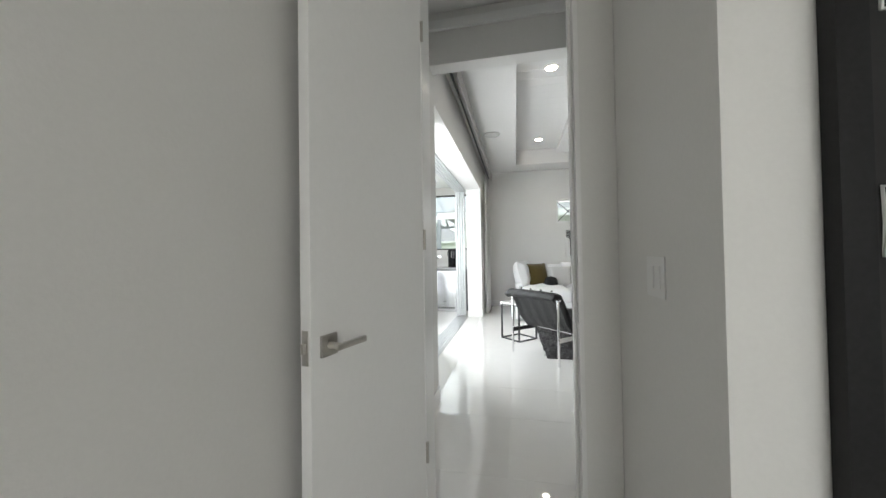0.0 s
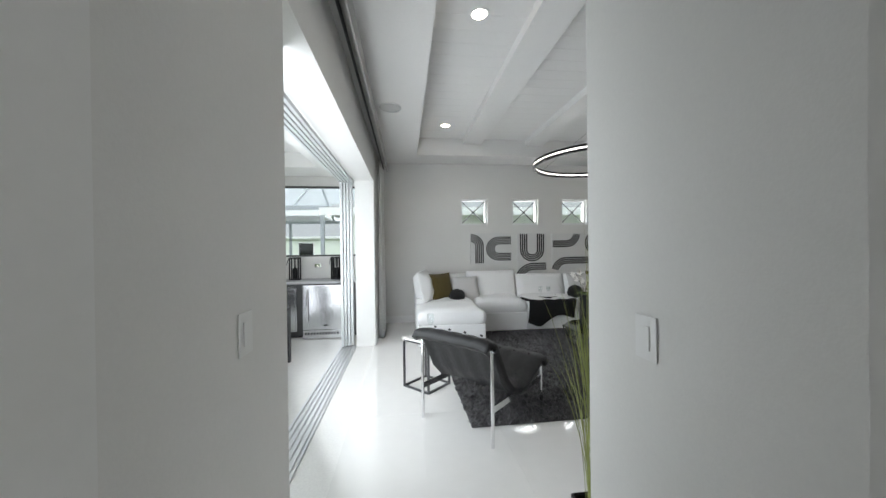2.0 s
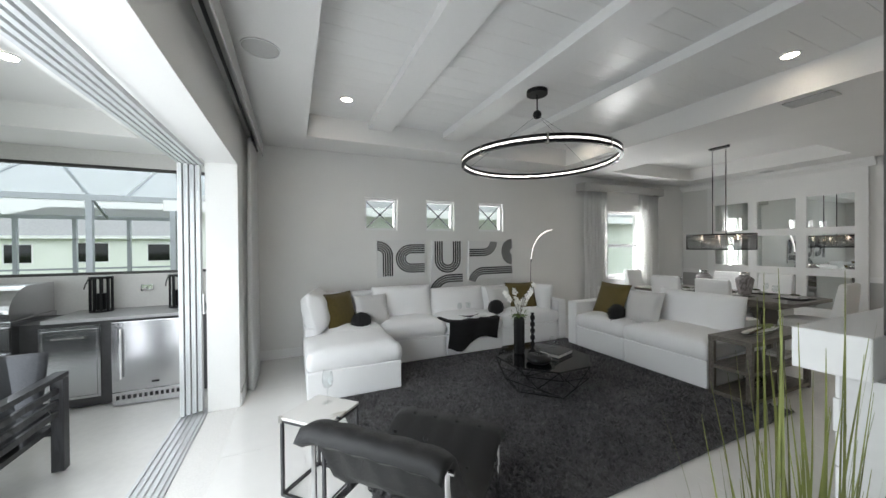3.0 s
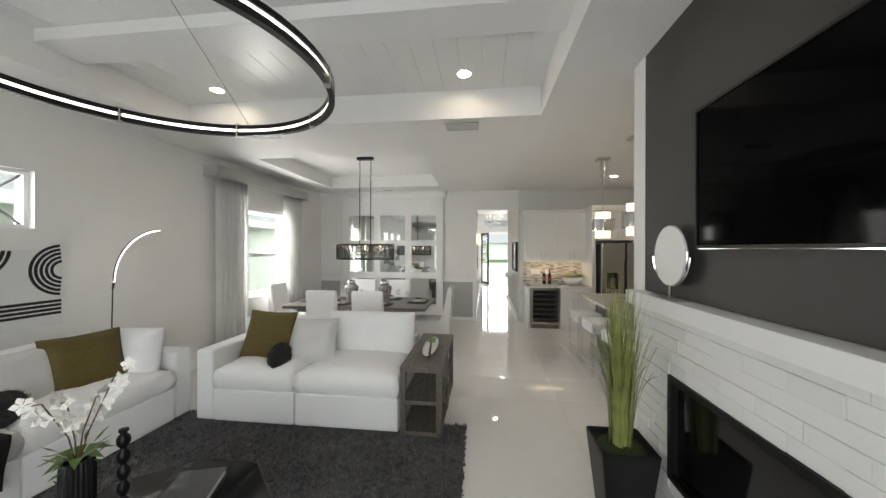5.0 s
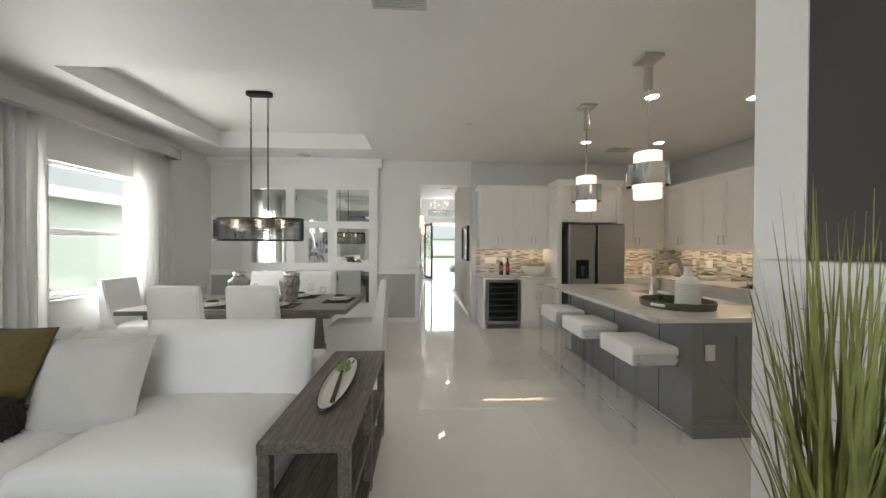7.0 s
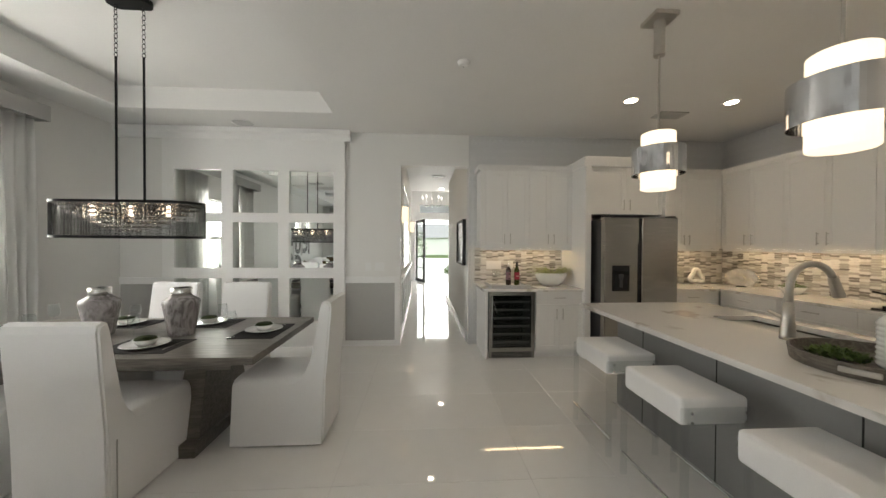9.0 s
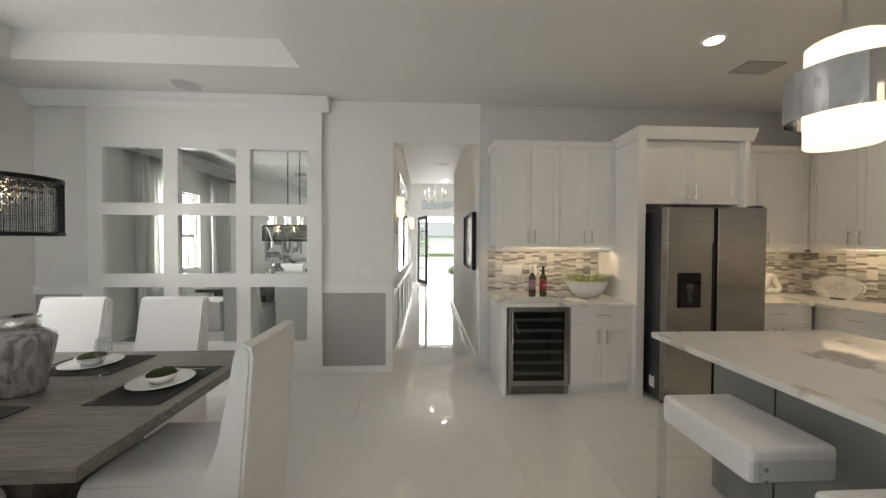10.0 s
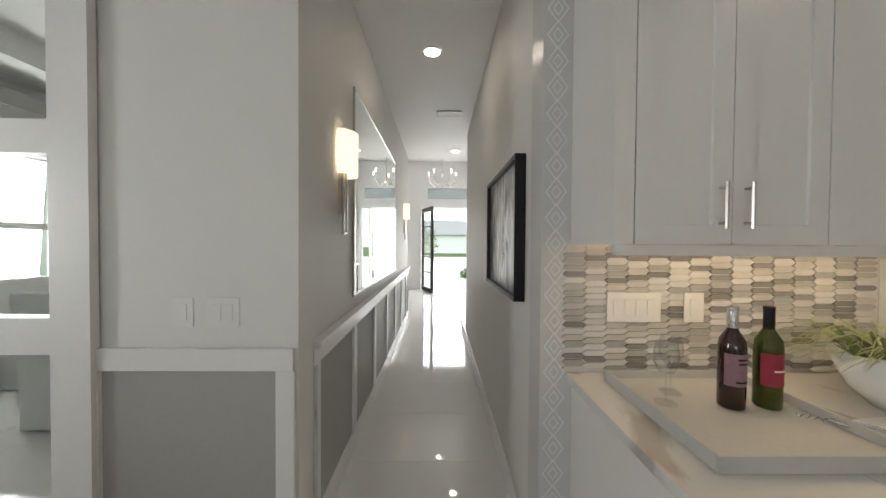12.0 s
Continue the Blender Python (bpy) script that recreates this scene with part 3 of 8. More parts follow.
curtain("white linen curtain panel hanging beside the dining window", 5.50, 8.60, 0.64, "x", 0.012, 2.72, 7)
curtain("white linen curtain panel hanging beside the dining window", 7.20, 8.60, 0.62, "x", 0.012, 2.72, 7)
curtain("long white curtain panel stacked beside the sliding door", -0.505, 7.58, 0.74, "y", 0.012, 2.80, 9, 0.035)
v = thing("valance", 6.63, 8.60, 2.72, 0, "straight grey linen valance box over the dining window", "valance", kind="")
part("front_board", box(-1.24, 1.24, -0.115, -0.10, 0, 0.16, bev=0.004), M_VALANCE, v)
part("end_board", box(-1.24, -1.225, -0.099, 0.118, 0, 0.16, bev=0.003), M_VALANCE, v)
part("end_board", box(1.225, 1.24, -0.099, 0.118, 0, 0.16, bev=0.003), M_VALANCE, v)
part("top_board", box(-1.224, 1.224, -0.099, 0.118, 0.145, 0.159), M_VALANCE, v)
v = thing("valance", -0.51, 5.86, 2.80, 0, "long grey linen valance over the sliding door", "valance")
part("front_board", box(0.075, 0.09, -2.0, 2.55, 0, 0.15, bev=0.004), M_VALANCE, v)
part("top_board", box(-0.055, 0.074, -2.0, 2.55, 0.135, 0.15), M_VALANCE, v)
part("curtain_rod", rod((0.02, -1.98, 0.06), (0.02, 2.53, 0.06), 0.012), M_BLACKMETAL, v, "thin black curtain rod")

sl = thing("sliding_door", -0.955, 7.30, 0, 0, "stacked white aluminium sliding glass door, pushed open", "door", kind="structure")
for k in range(4):
    x0 = -0.085 + 0.042 * k
    y1 = -0.004 - 0.02 * (3 - k)
    stile = part("door_stile", box(x0, x0 + 0.036, y1 - 0.075, y1, 0.03, 2.38, bev=0.004), M_ALU, sl)
    part("glass_edge", box(x0 + 0.013, x0 + 0.022, y1 - 0.095, y1 - 0.076, 0.05, 2.36), M_GLASS, sl)
part("pull_handle", box(0.079, 0.10, -0.065, -0.035, 0.95, 1.15, bev=0.008), M_CHROME, sl, "slim chrome pull handle")
for k in range(5):
    part("track_rail", box(-0.085 + 0.042 * k - 0.005, -0.085 + 0.042 * k + 0.005, -3.75, -0.002, 0.0, 0.018), M_ALU, sl)
    part("head_rail", box(-0.085 + 0.042 * k - 0.012, -0.085 + 0.042 * k + 0.012, -3.75, -0.002, 2.385, 2.418), M_ALU, sl)
part("threshold", box(-0.11, 0.113, -3.75, -0.002, -0.012, 0.006), M_ALU, sl, "grooved aluminium threshold")

d = thing("door_1", -0.345, 2.325, 0.012, 0, "tall glossy white slab door standing open into the bedroom", "door", kind="structure")
d.matrix_basis = pose(-0.345, 2.325, 0.012, 0, 0, -15)
part("leaf", box(-0.042, 0.0, -0.635, 0.0, 0, 2.44, bev=0.003), M_TRIM, d)
hd = part("door_handle", box(0.0005, 0.009, -0.603, -0.54, 0.88, 0.945, bev=0.003), M_NICKEL, d, "square rose with a straight satin lever")
part("lever", box(0.042, 0.058, -0.585, -0.46, 0.903, 0.922, bev=0.005), M_NICKEL, hd)
part("spindle", rod((0.005, -0.572, 0.9125), (0.05, -0.572, 0.9125), 0.011), M_NICKEL, hd)
part("latch_plate", box(-0.033, -0.009, -0.6375, -0.6355, 0.865, 0.965), M_NICKEL, d)
part("latch_bolt", box(-0.027, -0.014, -0.65, -0.6375, 0.90, 0.93, bev=0.003), M_NICKEL, d)
for z in (0.25, 1.2, 2.15):
    part("hinge", rod((0.006, 0.002, z), (0.006, 0.002, z + 0.09), 0.007), M_NICKEL, d)
jamb = thing("door_frame", -0.015, 2.40, 0, 0, "white painted door lining and flat casing", "door frame", kind="structure")
part("jamb", box(-0.345, -0.327, -0.075, 0.075, 0, 2.468), M_TRIM, jamb)
part("jamb", box(0.327, 0.345, -0.075, 0.075, 0, 2.468), M_TRIM, jamb)
part("head", box(-0.326, 0.326, -0.075, 0.075, 2.452, 2.469), M_TRIM, jamb)
part("stop", box(0.315, 0.3265, -0.02, 0.02, 0, 2.45), M_TRIM, jamb)
part("strike_plate", box(0.3245, 0.3267, -0.065, -0.03, 0.90, 0.98), M_CHROME, jamb, "chrome strike plate")
setting("crown_trim", box(WEST + 0.002, 0.535, 3.328, 3.359, 2.90, 2.97, bev=0.006), M_TRIM, "white crown moulding over the corridor mouth", "trim")


def switch(x, y, z, rz, gangs, label):
    """A wall plate with rockers; it faces -y before the turn."""
    s = thing("light_switch", x, y, z, rz, label, "light switch")
    w = 0.035 + 0.046 * gangs
    part("plate", box(-w / 2, w / 2, -0.0045, -0.001, -0.06, 0.06, bev=0.001), M_PLASTIC, s)
    for k in range(gangs):
        c = (k - (gangs - 1) / 2) * 0.046
        part("rocker", box(c - 0.016, c + 0.016, -0.0075, -0.0047, -0.033, 0.033, bev=0.001), M_PLASTIC, s)
    return s


switch(0.47, 1.965, 1.113, -90, 2, "white double rocker switch plate on the bedroom wall")
switch(0.537, 3.064, 1.18, -90, 1, "white single rocker switch on the corridor wall")
switch(WEST, 3.208, 1.20, 90, 1, "white single rocker switch on the corridor wall")

pic = thing("framed_picture", 0.632, 1.628, 0, 0, "large black framed picture with a white line grid", "picture")
part("frame", frame_ring(0.0, 1.3, 0.35, 2.55, 0.05, -0.04, -0.002), M_BLACKMETAL, pic)
part("print", box(0.05, 1.25, -0.02, -0.004, 0.40, 2.50), M_INK, pic)
lines = bmesh.new()
for k in range(14):
    for j in range(9):
        x0, z0 = 0.095 + j * 0.118 + 0.02 * math.sin(k * 2.1), 0.43 + k * 0.148
        wob = [(x0 + u * 0.104 + 0.004 * math.sin(9 * u + k), -0.023, z0 + v * 0.13 + 0.004 * math.cos(8 * v + j)) for u, v in ((0, 0), (0.5, 0.02), (1, 0), (0.98, 0.5), (1, 1), (0.5, 0.97), (0, 1), (0.02, 0.5))]
        tube(wob, 0.0038, lines, n=4, closed=True)
part("chalk_lines", lines, M_CANVAS, pic, "white hand drawn outlines")

# ---- fireplace ----
mantel = thing("mantel_shelf", 2.27, 3.655, 1.305, 0, "thick white mantel shelf with a pale grey top over the fireplace", "mantel", kind="structure")
part("shelf", box(-1.30, 1.29, -0.054, 0.065, 0, 0.09, bev=0.004), M_TRIM, mantel)
fb = thing("fireplace", 2.375, 3.655, 0.36, 0, "long black linear electric fireplace set in white tile", "fireplace")
part("trim", frame_ring(-0.72, 0.72, 0.0, 0.598, 0.035, -0.03, 0.018), M_BLACKMETAL, fb)
part("firebox", box(-0.715, 0.715, -0.29, -0.27, 0.002, 0.588), M_INK, fb)
part("firebox_floor", box(-0.715, 0.715, -0.269, -0.035, 0.002, 0.02), M_BLACKMETAL, fb)
glass = part("glass", box(-0.683, 0.683, -0.026, -0.02, 0.037, 0.553), M_BLACKGLASS, fb, "dark reflective glass front")
tv = thing("television", 2.213, 3.602, 1.69, 0, "large flat black television mounted on the charcoal wall", "television")
tv.scale = (1, 1, 1.09)
part("back", box(-0.60, 0.60, 0.0, 0.035, 0.02, 0.62, bev=0.006), M_BLACKMETAL, tv)
part("bezel", frame_ring(-0.63, 0.63, 0.0, 0.64, 0.012, 0.036, 0.07), M_BLACKMETAL, tv)
part("screen", box(-0.618, 0.618, 0.037, 0.064, 0.012, 0.628), M_SCREEN, tv)
part("lower_edge", box(-0.60, 0.60, 0.052, 0.072, -0.004, -0.0005), M_CHROME, tv, "thin silver lower edge")
part("sensor", box(0.615, 0.632, 0.04, 0.06, 0.10, 0.15, bev=0.003), M_BLACKMETAL, tv)
rm = thing("table_mirror", 3.10, 3.656, 1.396, 0, "round white-backed vanity mirror on a clear stand upon the mantel", "mirror")
rm.scale = (1.06, 1.0, 1.10)
part("base", box(-0.12, 0.12, -0.055, 0.055, 0, 0.014, bev=0.004), M_ACRYLIC, rm, "clear acrylic base")
part("stem", rod((0, 0, 0.014), (0, 0, 0.075), 0.008), M_CHROME, rm)
part("yoke", tube([(0.178 * math.cos(a), 0, 0.222 + 0.178 * math.sin(a) * 0.84) for a in [math.pi + k * math.pi / 20 for k in range(21)]], 0.006), M_CHROME, rm)
rodm = rod((0, -0.008, 0.228), (0, 0.008, 0.228), 0.155, n=48)
part("mirror_disc", rodm, M_PLASTIC, rm, "matte white round back")
part("rim", tube([(0.156 * math.cos(k * math.tau / 48), 0, 0.228 + 0.156 * math.sin(k * math.tau / 48)) for k in range(48)], 0.006, closed=True), M_CHROME, rm)


def tall_grass(x, y, seed, n=210, height=1.17, pot_h=0.48, half=0.165, label=""):
    rnd = random.Random(seed)
    t = thing("potted_grass", x, y, 0, 0, label, "potted plant", "tall grasses by the fireplace")
    pot = bmesh.new()
    for a, b, c, z0, z1 in ((half * 0.7, half, 0, 0.0, pot_h),):
        vs = [pot.verts.new((sx * r, sy * r, z)) for r, z in ((a, z0), (b, z1), (b - 0.014, z1), (b - 0.02, z1 - 0.03)) for sx, sy in ((-1, -1), (1, -1), (1, 1), (-1, 1))]
        for lvl in range(3):
            for k in range(4):
                pot.faces.new((vs[lvl * 4 + k], vs[lvl * 4 + (k + 1) % 4], vs[lvl * 4 + 4 + (k + 1) % 4], vs[lvl * 4 + 4 + k]))
        pot.faces.new(vs[3::-1])
        pot.faces.new(vs[12:16])
    bmesh.ops.bevel(pot, geom=pot.edges[:], offset=0.005, segments=2, affect="EDGES")
    part("pot", pot, M_BLACKMETAL, t, "black square tapered planter")
    part("moss", lathe([(0.0, pot_h - 0.015), (half * 0.5, pot_h - 0.012), (half * 0.82, pot_h - 0.028), (half * 0.85, pot_h - 0.035)], n=14), M_MOSS, t)
    blades = bmesh.new()
    for k in range(n):
        a, lean = rnd.uniform(0, math.tau), rnd.random() ** 1.6
        h = height * rnd.uniform(0.62, 1.0) * (1 - 0.25 * lean)
        r0, out = rnd.uniform(0, 0.07), 0.04 + 0.18 * lean
        w = rnd.uniform(0.003, 0.0065)
        droop = rnd.uniform(0.0, 0.22) * lean
        left, right = [], []
        side = Vector((-math.sin(a), math.cos(a), 0))
        for s in range(8):
            f = s / 7
            p = Vector((math.cos(a), math.sin(a), 0)) * (r0 + out * f ** 2.1) + Vector((0, 0, pot_h - 0.03 + h * f - droop * f ** 4))
            p += side * 0.02 * math.sin(f * 3 + k)
            ww = w * (1 - f) ** 0.6 + 0.0004
            left.append(blades.verts.new(p - side * ww))
            right.append(blades.verts.new(p + side * ww))
        for s in range(7):
            blades.faces.new((left[s], right[s], right[s + 1], left[s + 1]))
    part("grass_blades", blades, M_GRASS, t, "green and straw coloured grass blades", smooth=True)


tall_grass(3.235, 3.875, 5, label="tall green ornamental grass in a black square pot")
tall_grass(0.74, 3.62, 9, 110, 1.33, 0.27, 0.10, label="tall green ornamental grass beside the fireplace corner")

# ---- rug ----
rug = thing("rug", 2.26, 6.31, 0, 1.0, "thick charcoal grey shag rug on white tile", "rug")
part("backing", box(-1.895, 1.895, -1.445, 1.445, 0.0, 0.012), M_RUG, rug)
rr = random.Random(3)
tufts_v, tufts_f = [], []
for i in range(150):
    for j in range(120):
        x, y = -1.905 + 3.81 * (i + rr.uniform(0.05, 0.95)) / 150, -1.455 + 2.91 * (j + rr.uniform(0.05, 0.95)) / 120
        h = 0.032 + 0.012 * noise.noise((x * 2.2, y * 2.2, 0)) + 0.009 * noise.noise((x * 11, y * 11, 3)) + rr.uniform(-0.006, 0.008)
        lx, ly = rr.uniform(-0.02, 0.02) + 0.024 * noise.noise((x * 3, y * 3, 5)), rr.uniform(-0.02, 0.02) + 0.024 * noise.noise((x * 3, y * 3, 9))
        w = rr.uniform(0.009, 0.017)
        a = rr.uniform(0, math.tau)
        b = len(tufts_v)
        for k in range(3):
            tufts_v.append((x + w * math.cos(a + k * 2.094), y + w * math.sin(a + k * 2.094), 0.011))
        tufts_v.append((x + lx, y + ly, h))
        tufts_f += [(b, b + 1, b + 3), (b + 1, b + 2, b + 3), (b + 2, b, b + 3)]
me = bpy.data.meshes.new("pile")
me.from_pydata(tufts_v, [], tufts_f)
me.materials.append(M_RUGTUFT)
pile = tagged(new("pile", me), "shaggy charcoal yarn tufts", kind="stuff")
pile.parent = rug

# ---- sofas ----


def seat_module(parent, x0, x1, y0, y1, seed, top=0.495):
    """One slipcovered sofa block with its overstuffed seat cushion."""
    part("base", box(x0 + 0.003, x1 - 0.003, y0, y1, 0.03, 0.33, bev=0.018, seg=3), M_SLIP, parent, smooth=False)
    m = Matrix.Translation(((x0 + x1) / 2, (y0 + y1) / 2, 0.325 + (top - 0.30) / 2))
    part("seat_cushion", cushion(x1 - x0 + 0.01, y1 - y0 + 0.02, top - 0.26 + 0.07, m, puff=0.42, wrinkle=0.012, seed=seed, cuts=14), M_SLIP, parent, smooth=True)
    for sx in (x0 + 0.06, x1 - 0.06):
        part("foot", box(sx - 0.02, sx + 0.02, y0 + 0.04, y0 + 0.08, 0, 0.032), M_BLACKMETAL, parent)


def back_cushion(parent, x, y, z, rz, w, h, seed, tilt=12, t=0.24, name="back_cushion", material=None, puff=0.6, pinch=0.0):
    m = pose(x, y, z, 90 - tilt, 0, rz)
    return part(name, cushion(w, h, t, m, puff=puff, wrinkle=0.014, seed=seed, cuts=14, pinch=pinch), material or M_SLIP, parent, smooth=True)


def loose_pillow(x, y, z, rz, w, h, seed, tilt, material, label, t=0.15, piping=None):
    p = thing("throw_pillow", x, y, z, rz, label, "pillow")
    m = pose(0, 0, h / 2 * math.cos(radians(tilt)), 90 - tilt, 0, 0)
    part("cover", cushion(w, h, t, m, puff=0.82, wrinkle=0.008, seed=seed, cuts=12, pinch=0.06), material, p, smooth=True)
    if piping:
        pts = []
        for k in range(40):
            a = k / 40 * 4
            s, f = int(a), a - int(a)
            u, v = ((-1 + 2 * f, -1), (1, -1 + 2 * f), (1 - 2 * f, 1), (-1, 1 - 2 * f))[s]
            pts.append(m @ Vector((u * w / 2 * (1 - 0.06 * (1 - v * v)) * 0.995, v * h / 2 * (1 - 0.06 * (1 - u * u)) * 0.995, 0)))
        part("piping", tube(pts, 0.006, n=6, closed=True), piping, p, "dark corded edge")
    return p


def fur_ball(x, y, z, rx, rz, label):
    """A round flattened fur pillow."""
    rnd = random.Random(int(x * 100))
    p = thing("fur_pillow", x, y, z, 0, label, "pillow", "round black fur pillows")
    core = bmesh.new()
    bmesh.ops.create_icosphere(core, subdivisions=4, radius=1)
    for v in core.verts:
        k = 1 + rnd.uniform(-0.05, 0.07)
        v.co = Vector((v.co.x * rx * k, v.co.y * rx * 0.62 * k, (v.co.z * k + 1) * rz))
    part("cover", core, M_BLACKFUR, p)
    hair = bmesh.new()
    for k in range(900):
        d = Vector((rnd.gauss(0, 1), rnd.gauss(0, 1), rnd.gauss(0, 1))).normalized()
        q = Vector((d.x * rx, d.y * rx * 0.62, (d.z + 1) * rz))
        n = Vector((d.x, d.y, d.z)) * rnd.uniform(0.012, 0.026) + Vector((rnd.uniform(-1, 1), rnd.uniform(-1, 1), rnd.uniform(-1, 1))) * 0.008
        if q.z + n.z < 0.002:
            continue
        s = d.orthogonal().normalized() * 0.0025
        hair.faces.new((hair.verts.new(q - s), hair.verts.new(q + s), hair.verts.new(q + n)))
    part("fur", hair, M_BLACKFUR, p)


sa = thing("sectional_sofa", 0.04, 8.65, 0, 0, "deep white slipcovered sectional sofa with a chaise", "sofa")
seat_module(sa, 0.0, 0.98, -1.70, -0.94, 1)
seat_module(sa, 0.20, 0.98, -0.94, -0.22, 2)
seat_module(sa, 0.98, 1.87, -0.95, -0.22, 3)
seat_module(sa, 1.87, 2.80, -0.95, -0.22, 4)
seat_module(sa, 2.80, 3.90, -0.95, -0.22, 5)
part("back_frame", box(0.0, 4.07, -0.22, -0.03, 0.03, 0.70, bev=0.03, seg=3), M_SLIP, sa)
part("arm", box(0.0, 0.19, -0.94, -0.222, 0.03, 0.60, bev=0.03, seg=3), M_SLIP, sa)
part("arm", box(3.90, 4.08, -0.95, -0.222, 0.03, 0.68, bev=0.03, seg=3), M_SLIP, sa)
back_cushion(sa, 0.17, -0.62, 0.76, 76, 0.66, 0.54, 11, t=0.32, puff=0.8)
back_cushion(sa, 0.58, -0.30, 0.70, 0, 0.76, 0.50, 12)
back_cushion(sa, 1.41, -0.32, 0.72, 0, 0.92, 0.54, 13)
back_cushion(sa, 2.36, -0.30, 0.68, 0, 0.95, 0.48, 14)
back_cushion(sa, 3.26, -0.30, 0.68, 0, 0.88, 0.46, 15)
back_cushion(sa, 3.76, -0.60, 0.69, -80, 0.56, 0.48, 16)
loose_pillow(0.50, 8.03, 0.50, 36, 0.50, 0.50, 21, 18, M_OLIVE, "olive gold velvet pillow with dark corded edge on the sofa", piping=M_STEM)
loose_pillow(0.94, 8.10, 0.49, 6, 0.48, 0.46, 22, 24, M_PIL_W, "pale grey woven pillow leaning on the sofa back")
fur_ball(0.74, 7.86, 0.49, 0.125, 0.115, "round black fur pillow on the white sofa")
loose_pillow(3.08, 8.12, 0.49, 0, 0.48, 0.46, 23, 20, M_PIL_W, "pale grey woven pillow on the sofa end")
loose_pillow(3.45, 8.04, 0.49, -14, 0.52, 0.50, 24, 20, M_OLIVE, "olive gold velvet pillow with dark corded edge on the sofa", piping=M_STEM)
fur_ball(2.86, 7.90, 0.49, 0.13, 0.12, "round black fur pillow beside the throw")

sb = thing("loveseat", 5.12, 6.35, 0, 90, "white slipcovered loveseat facing west with a low arm", "sofa")
# local x runs along the front, local y points to the back
sb.matrix_basis = pose(5.00, 6.50, 0, 0, 0, -90)
seat_module(sb, -0.82, 0.005, -1.04, -0.20, 6, 0.49)
seat_module(sb, 0.005, 1.005, -1.04, -0.20, 7, 0.495)
part("back_frame", box(-1.005, 1.005, -0.20, 0.0, 0.03, 0.70, bev=0.03, seg=3), M_SLIP, sb)
part("arm", box(-1.005, -0.822, -1.04, -0.202, 0.03, 0.70, bev=0.03, seg=3), M_SLIP, sb)
back_cushion(sb, -0.62, -0.42, 0.70, 40, 0.52, 0.46, 17)
back_cushion(sb, 0.50, -0.30, 0.71, 0, 1.0, 0.52, 18)
back_cushion(sb, -0.36, -0.27, 0.68, 0, 0.78, 0.44, 19)
loose_pillow(4.34, 7.01, 0.50, -97, 0.58, 0.54, 25, 22, M_OLIVE, "olive gold velvet pillow with dark corded edge on the loveseat", piping=M_STEM)
loose_pillow(4.36, 6.51, 0.50, -82, 0.50, 0.48, 26, 24, M_PIL_W, "pale grey woven pillow leaning on the loveseat")
fur_ball(4.13, 6.74, 0.49, 0.14, 0.125, "round black fur pillow on the loveseat")

# black throw and a serving tray over the sofa seat
th = thing("throw_blanket", 2.33, 7.69, 0.0, 0, "black knitted throw draped over the sofa front", "blanket")
rows = []
for i in range(15):
    s = i / 14
    row = []
    for j in range(13):
        u = j / 12
        x = -0.43 + 0.86 * u + 0.05 * math.sin(3 * s + u * 2) * s
        if s < 0.5:
            y, z = 0.34 - 0.36 * s * 2, 0.515 + 0.02 * noise.noise((u * 4, s * 5, 1))
        else:
            y, z = -0.045 - 0.02 * math.sin(u * 9), 0.515 - (s - 0.5) * 2 * (0.36 + 0.07 * math.sin(u * 6.5) - 0.06 * u)
        row.append((x, y - 0.015 * math.sin(u * 14 + s * 4), z + 0.006 * math.sin(u * 20)))
    rows.append(row)
part("cloth", sheet(rows, 0.022), M_THROW, th, smooth=True)
tr = thing("serving_tray", 2.33, 7.95, 0.535, 0, "round black tray with two wine glasses and a book", "tray")
part("dish", lathe([(0.0, 0.0), (0.20, 0.0), (0.215, 0.03), (0.205, 0.03), (0.195, 0.008), (0.0, 0.008)], n=36), M_BLACKMETAL, tr, smooth=False)
bk = thing("book", 2.46, 7.77, 0.538, 12, "small white paperback lying on the throw", "book")
part("pages", box(-0.1, 0.1, -0.06, 0.06, 0.002, 0.016), M_CANVAS, bk)
part("cover", box(-0.103, 0.103, -0.063, 0.063, 0.016, 0.019, bev=0.001), M_PLASTIC, bk)


def wine_glass(x, y, z, h=0.21, label="clear stemmed wine glass", group=""):
    g = thing("wine_glass", x, y, z, 0, label, "glass", group)
    part("bowl", lathe([(0.005, h * 0.48), (0.025, h * 0.52), (0.037, h * 0.66), (0.036, h * 0.82), (0.031, h), (0.0295, h), (0.0345, h * 0.82), (0.0355, h * 0.66), (0.023, h * 0.535), (0.0, h * 0.50)], n=20), M_GLASS, g, smooth=True)
    part("stem", rod((0, 0, 0.004), (0, 0, h * 0.49), 0.0035, n=8), M_GLASS, g)
    part("foot", lathe([(0.0, 0.0), (0.034, 0.0), (0.033, 0.003), (0.0, 0.007)], n=20), M_GLASS, g)
    return g


wine_glass(2.26, 7.99, 0.544, 0.17)
wine_glass(2.42, 8.01, 0.544, 0.17)

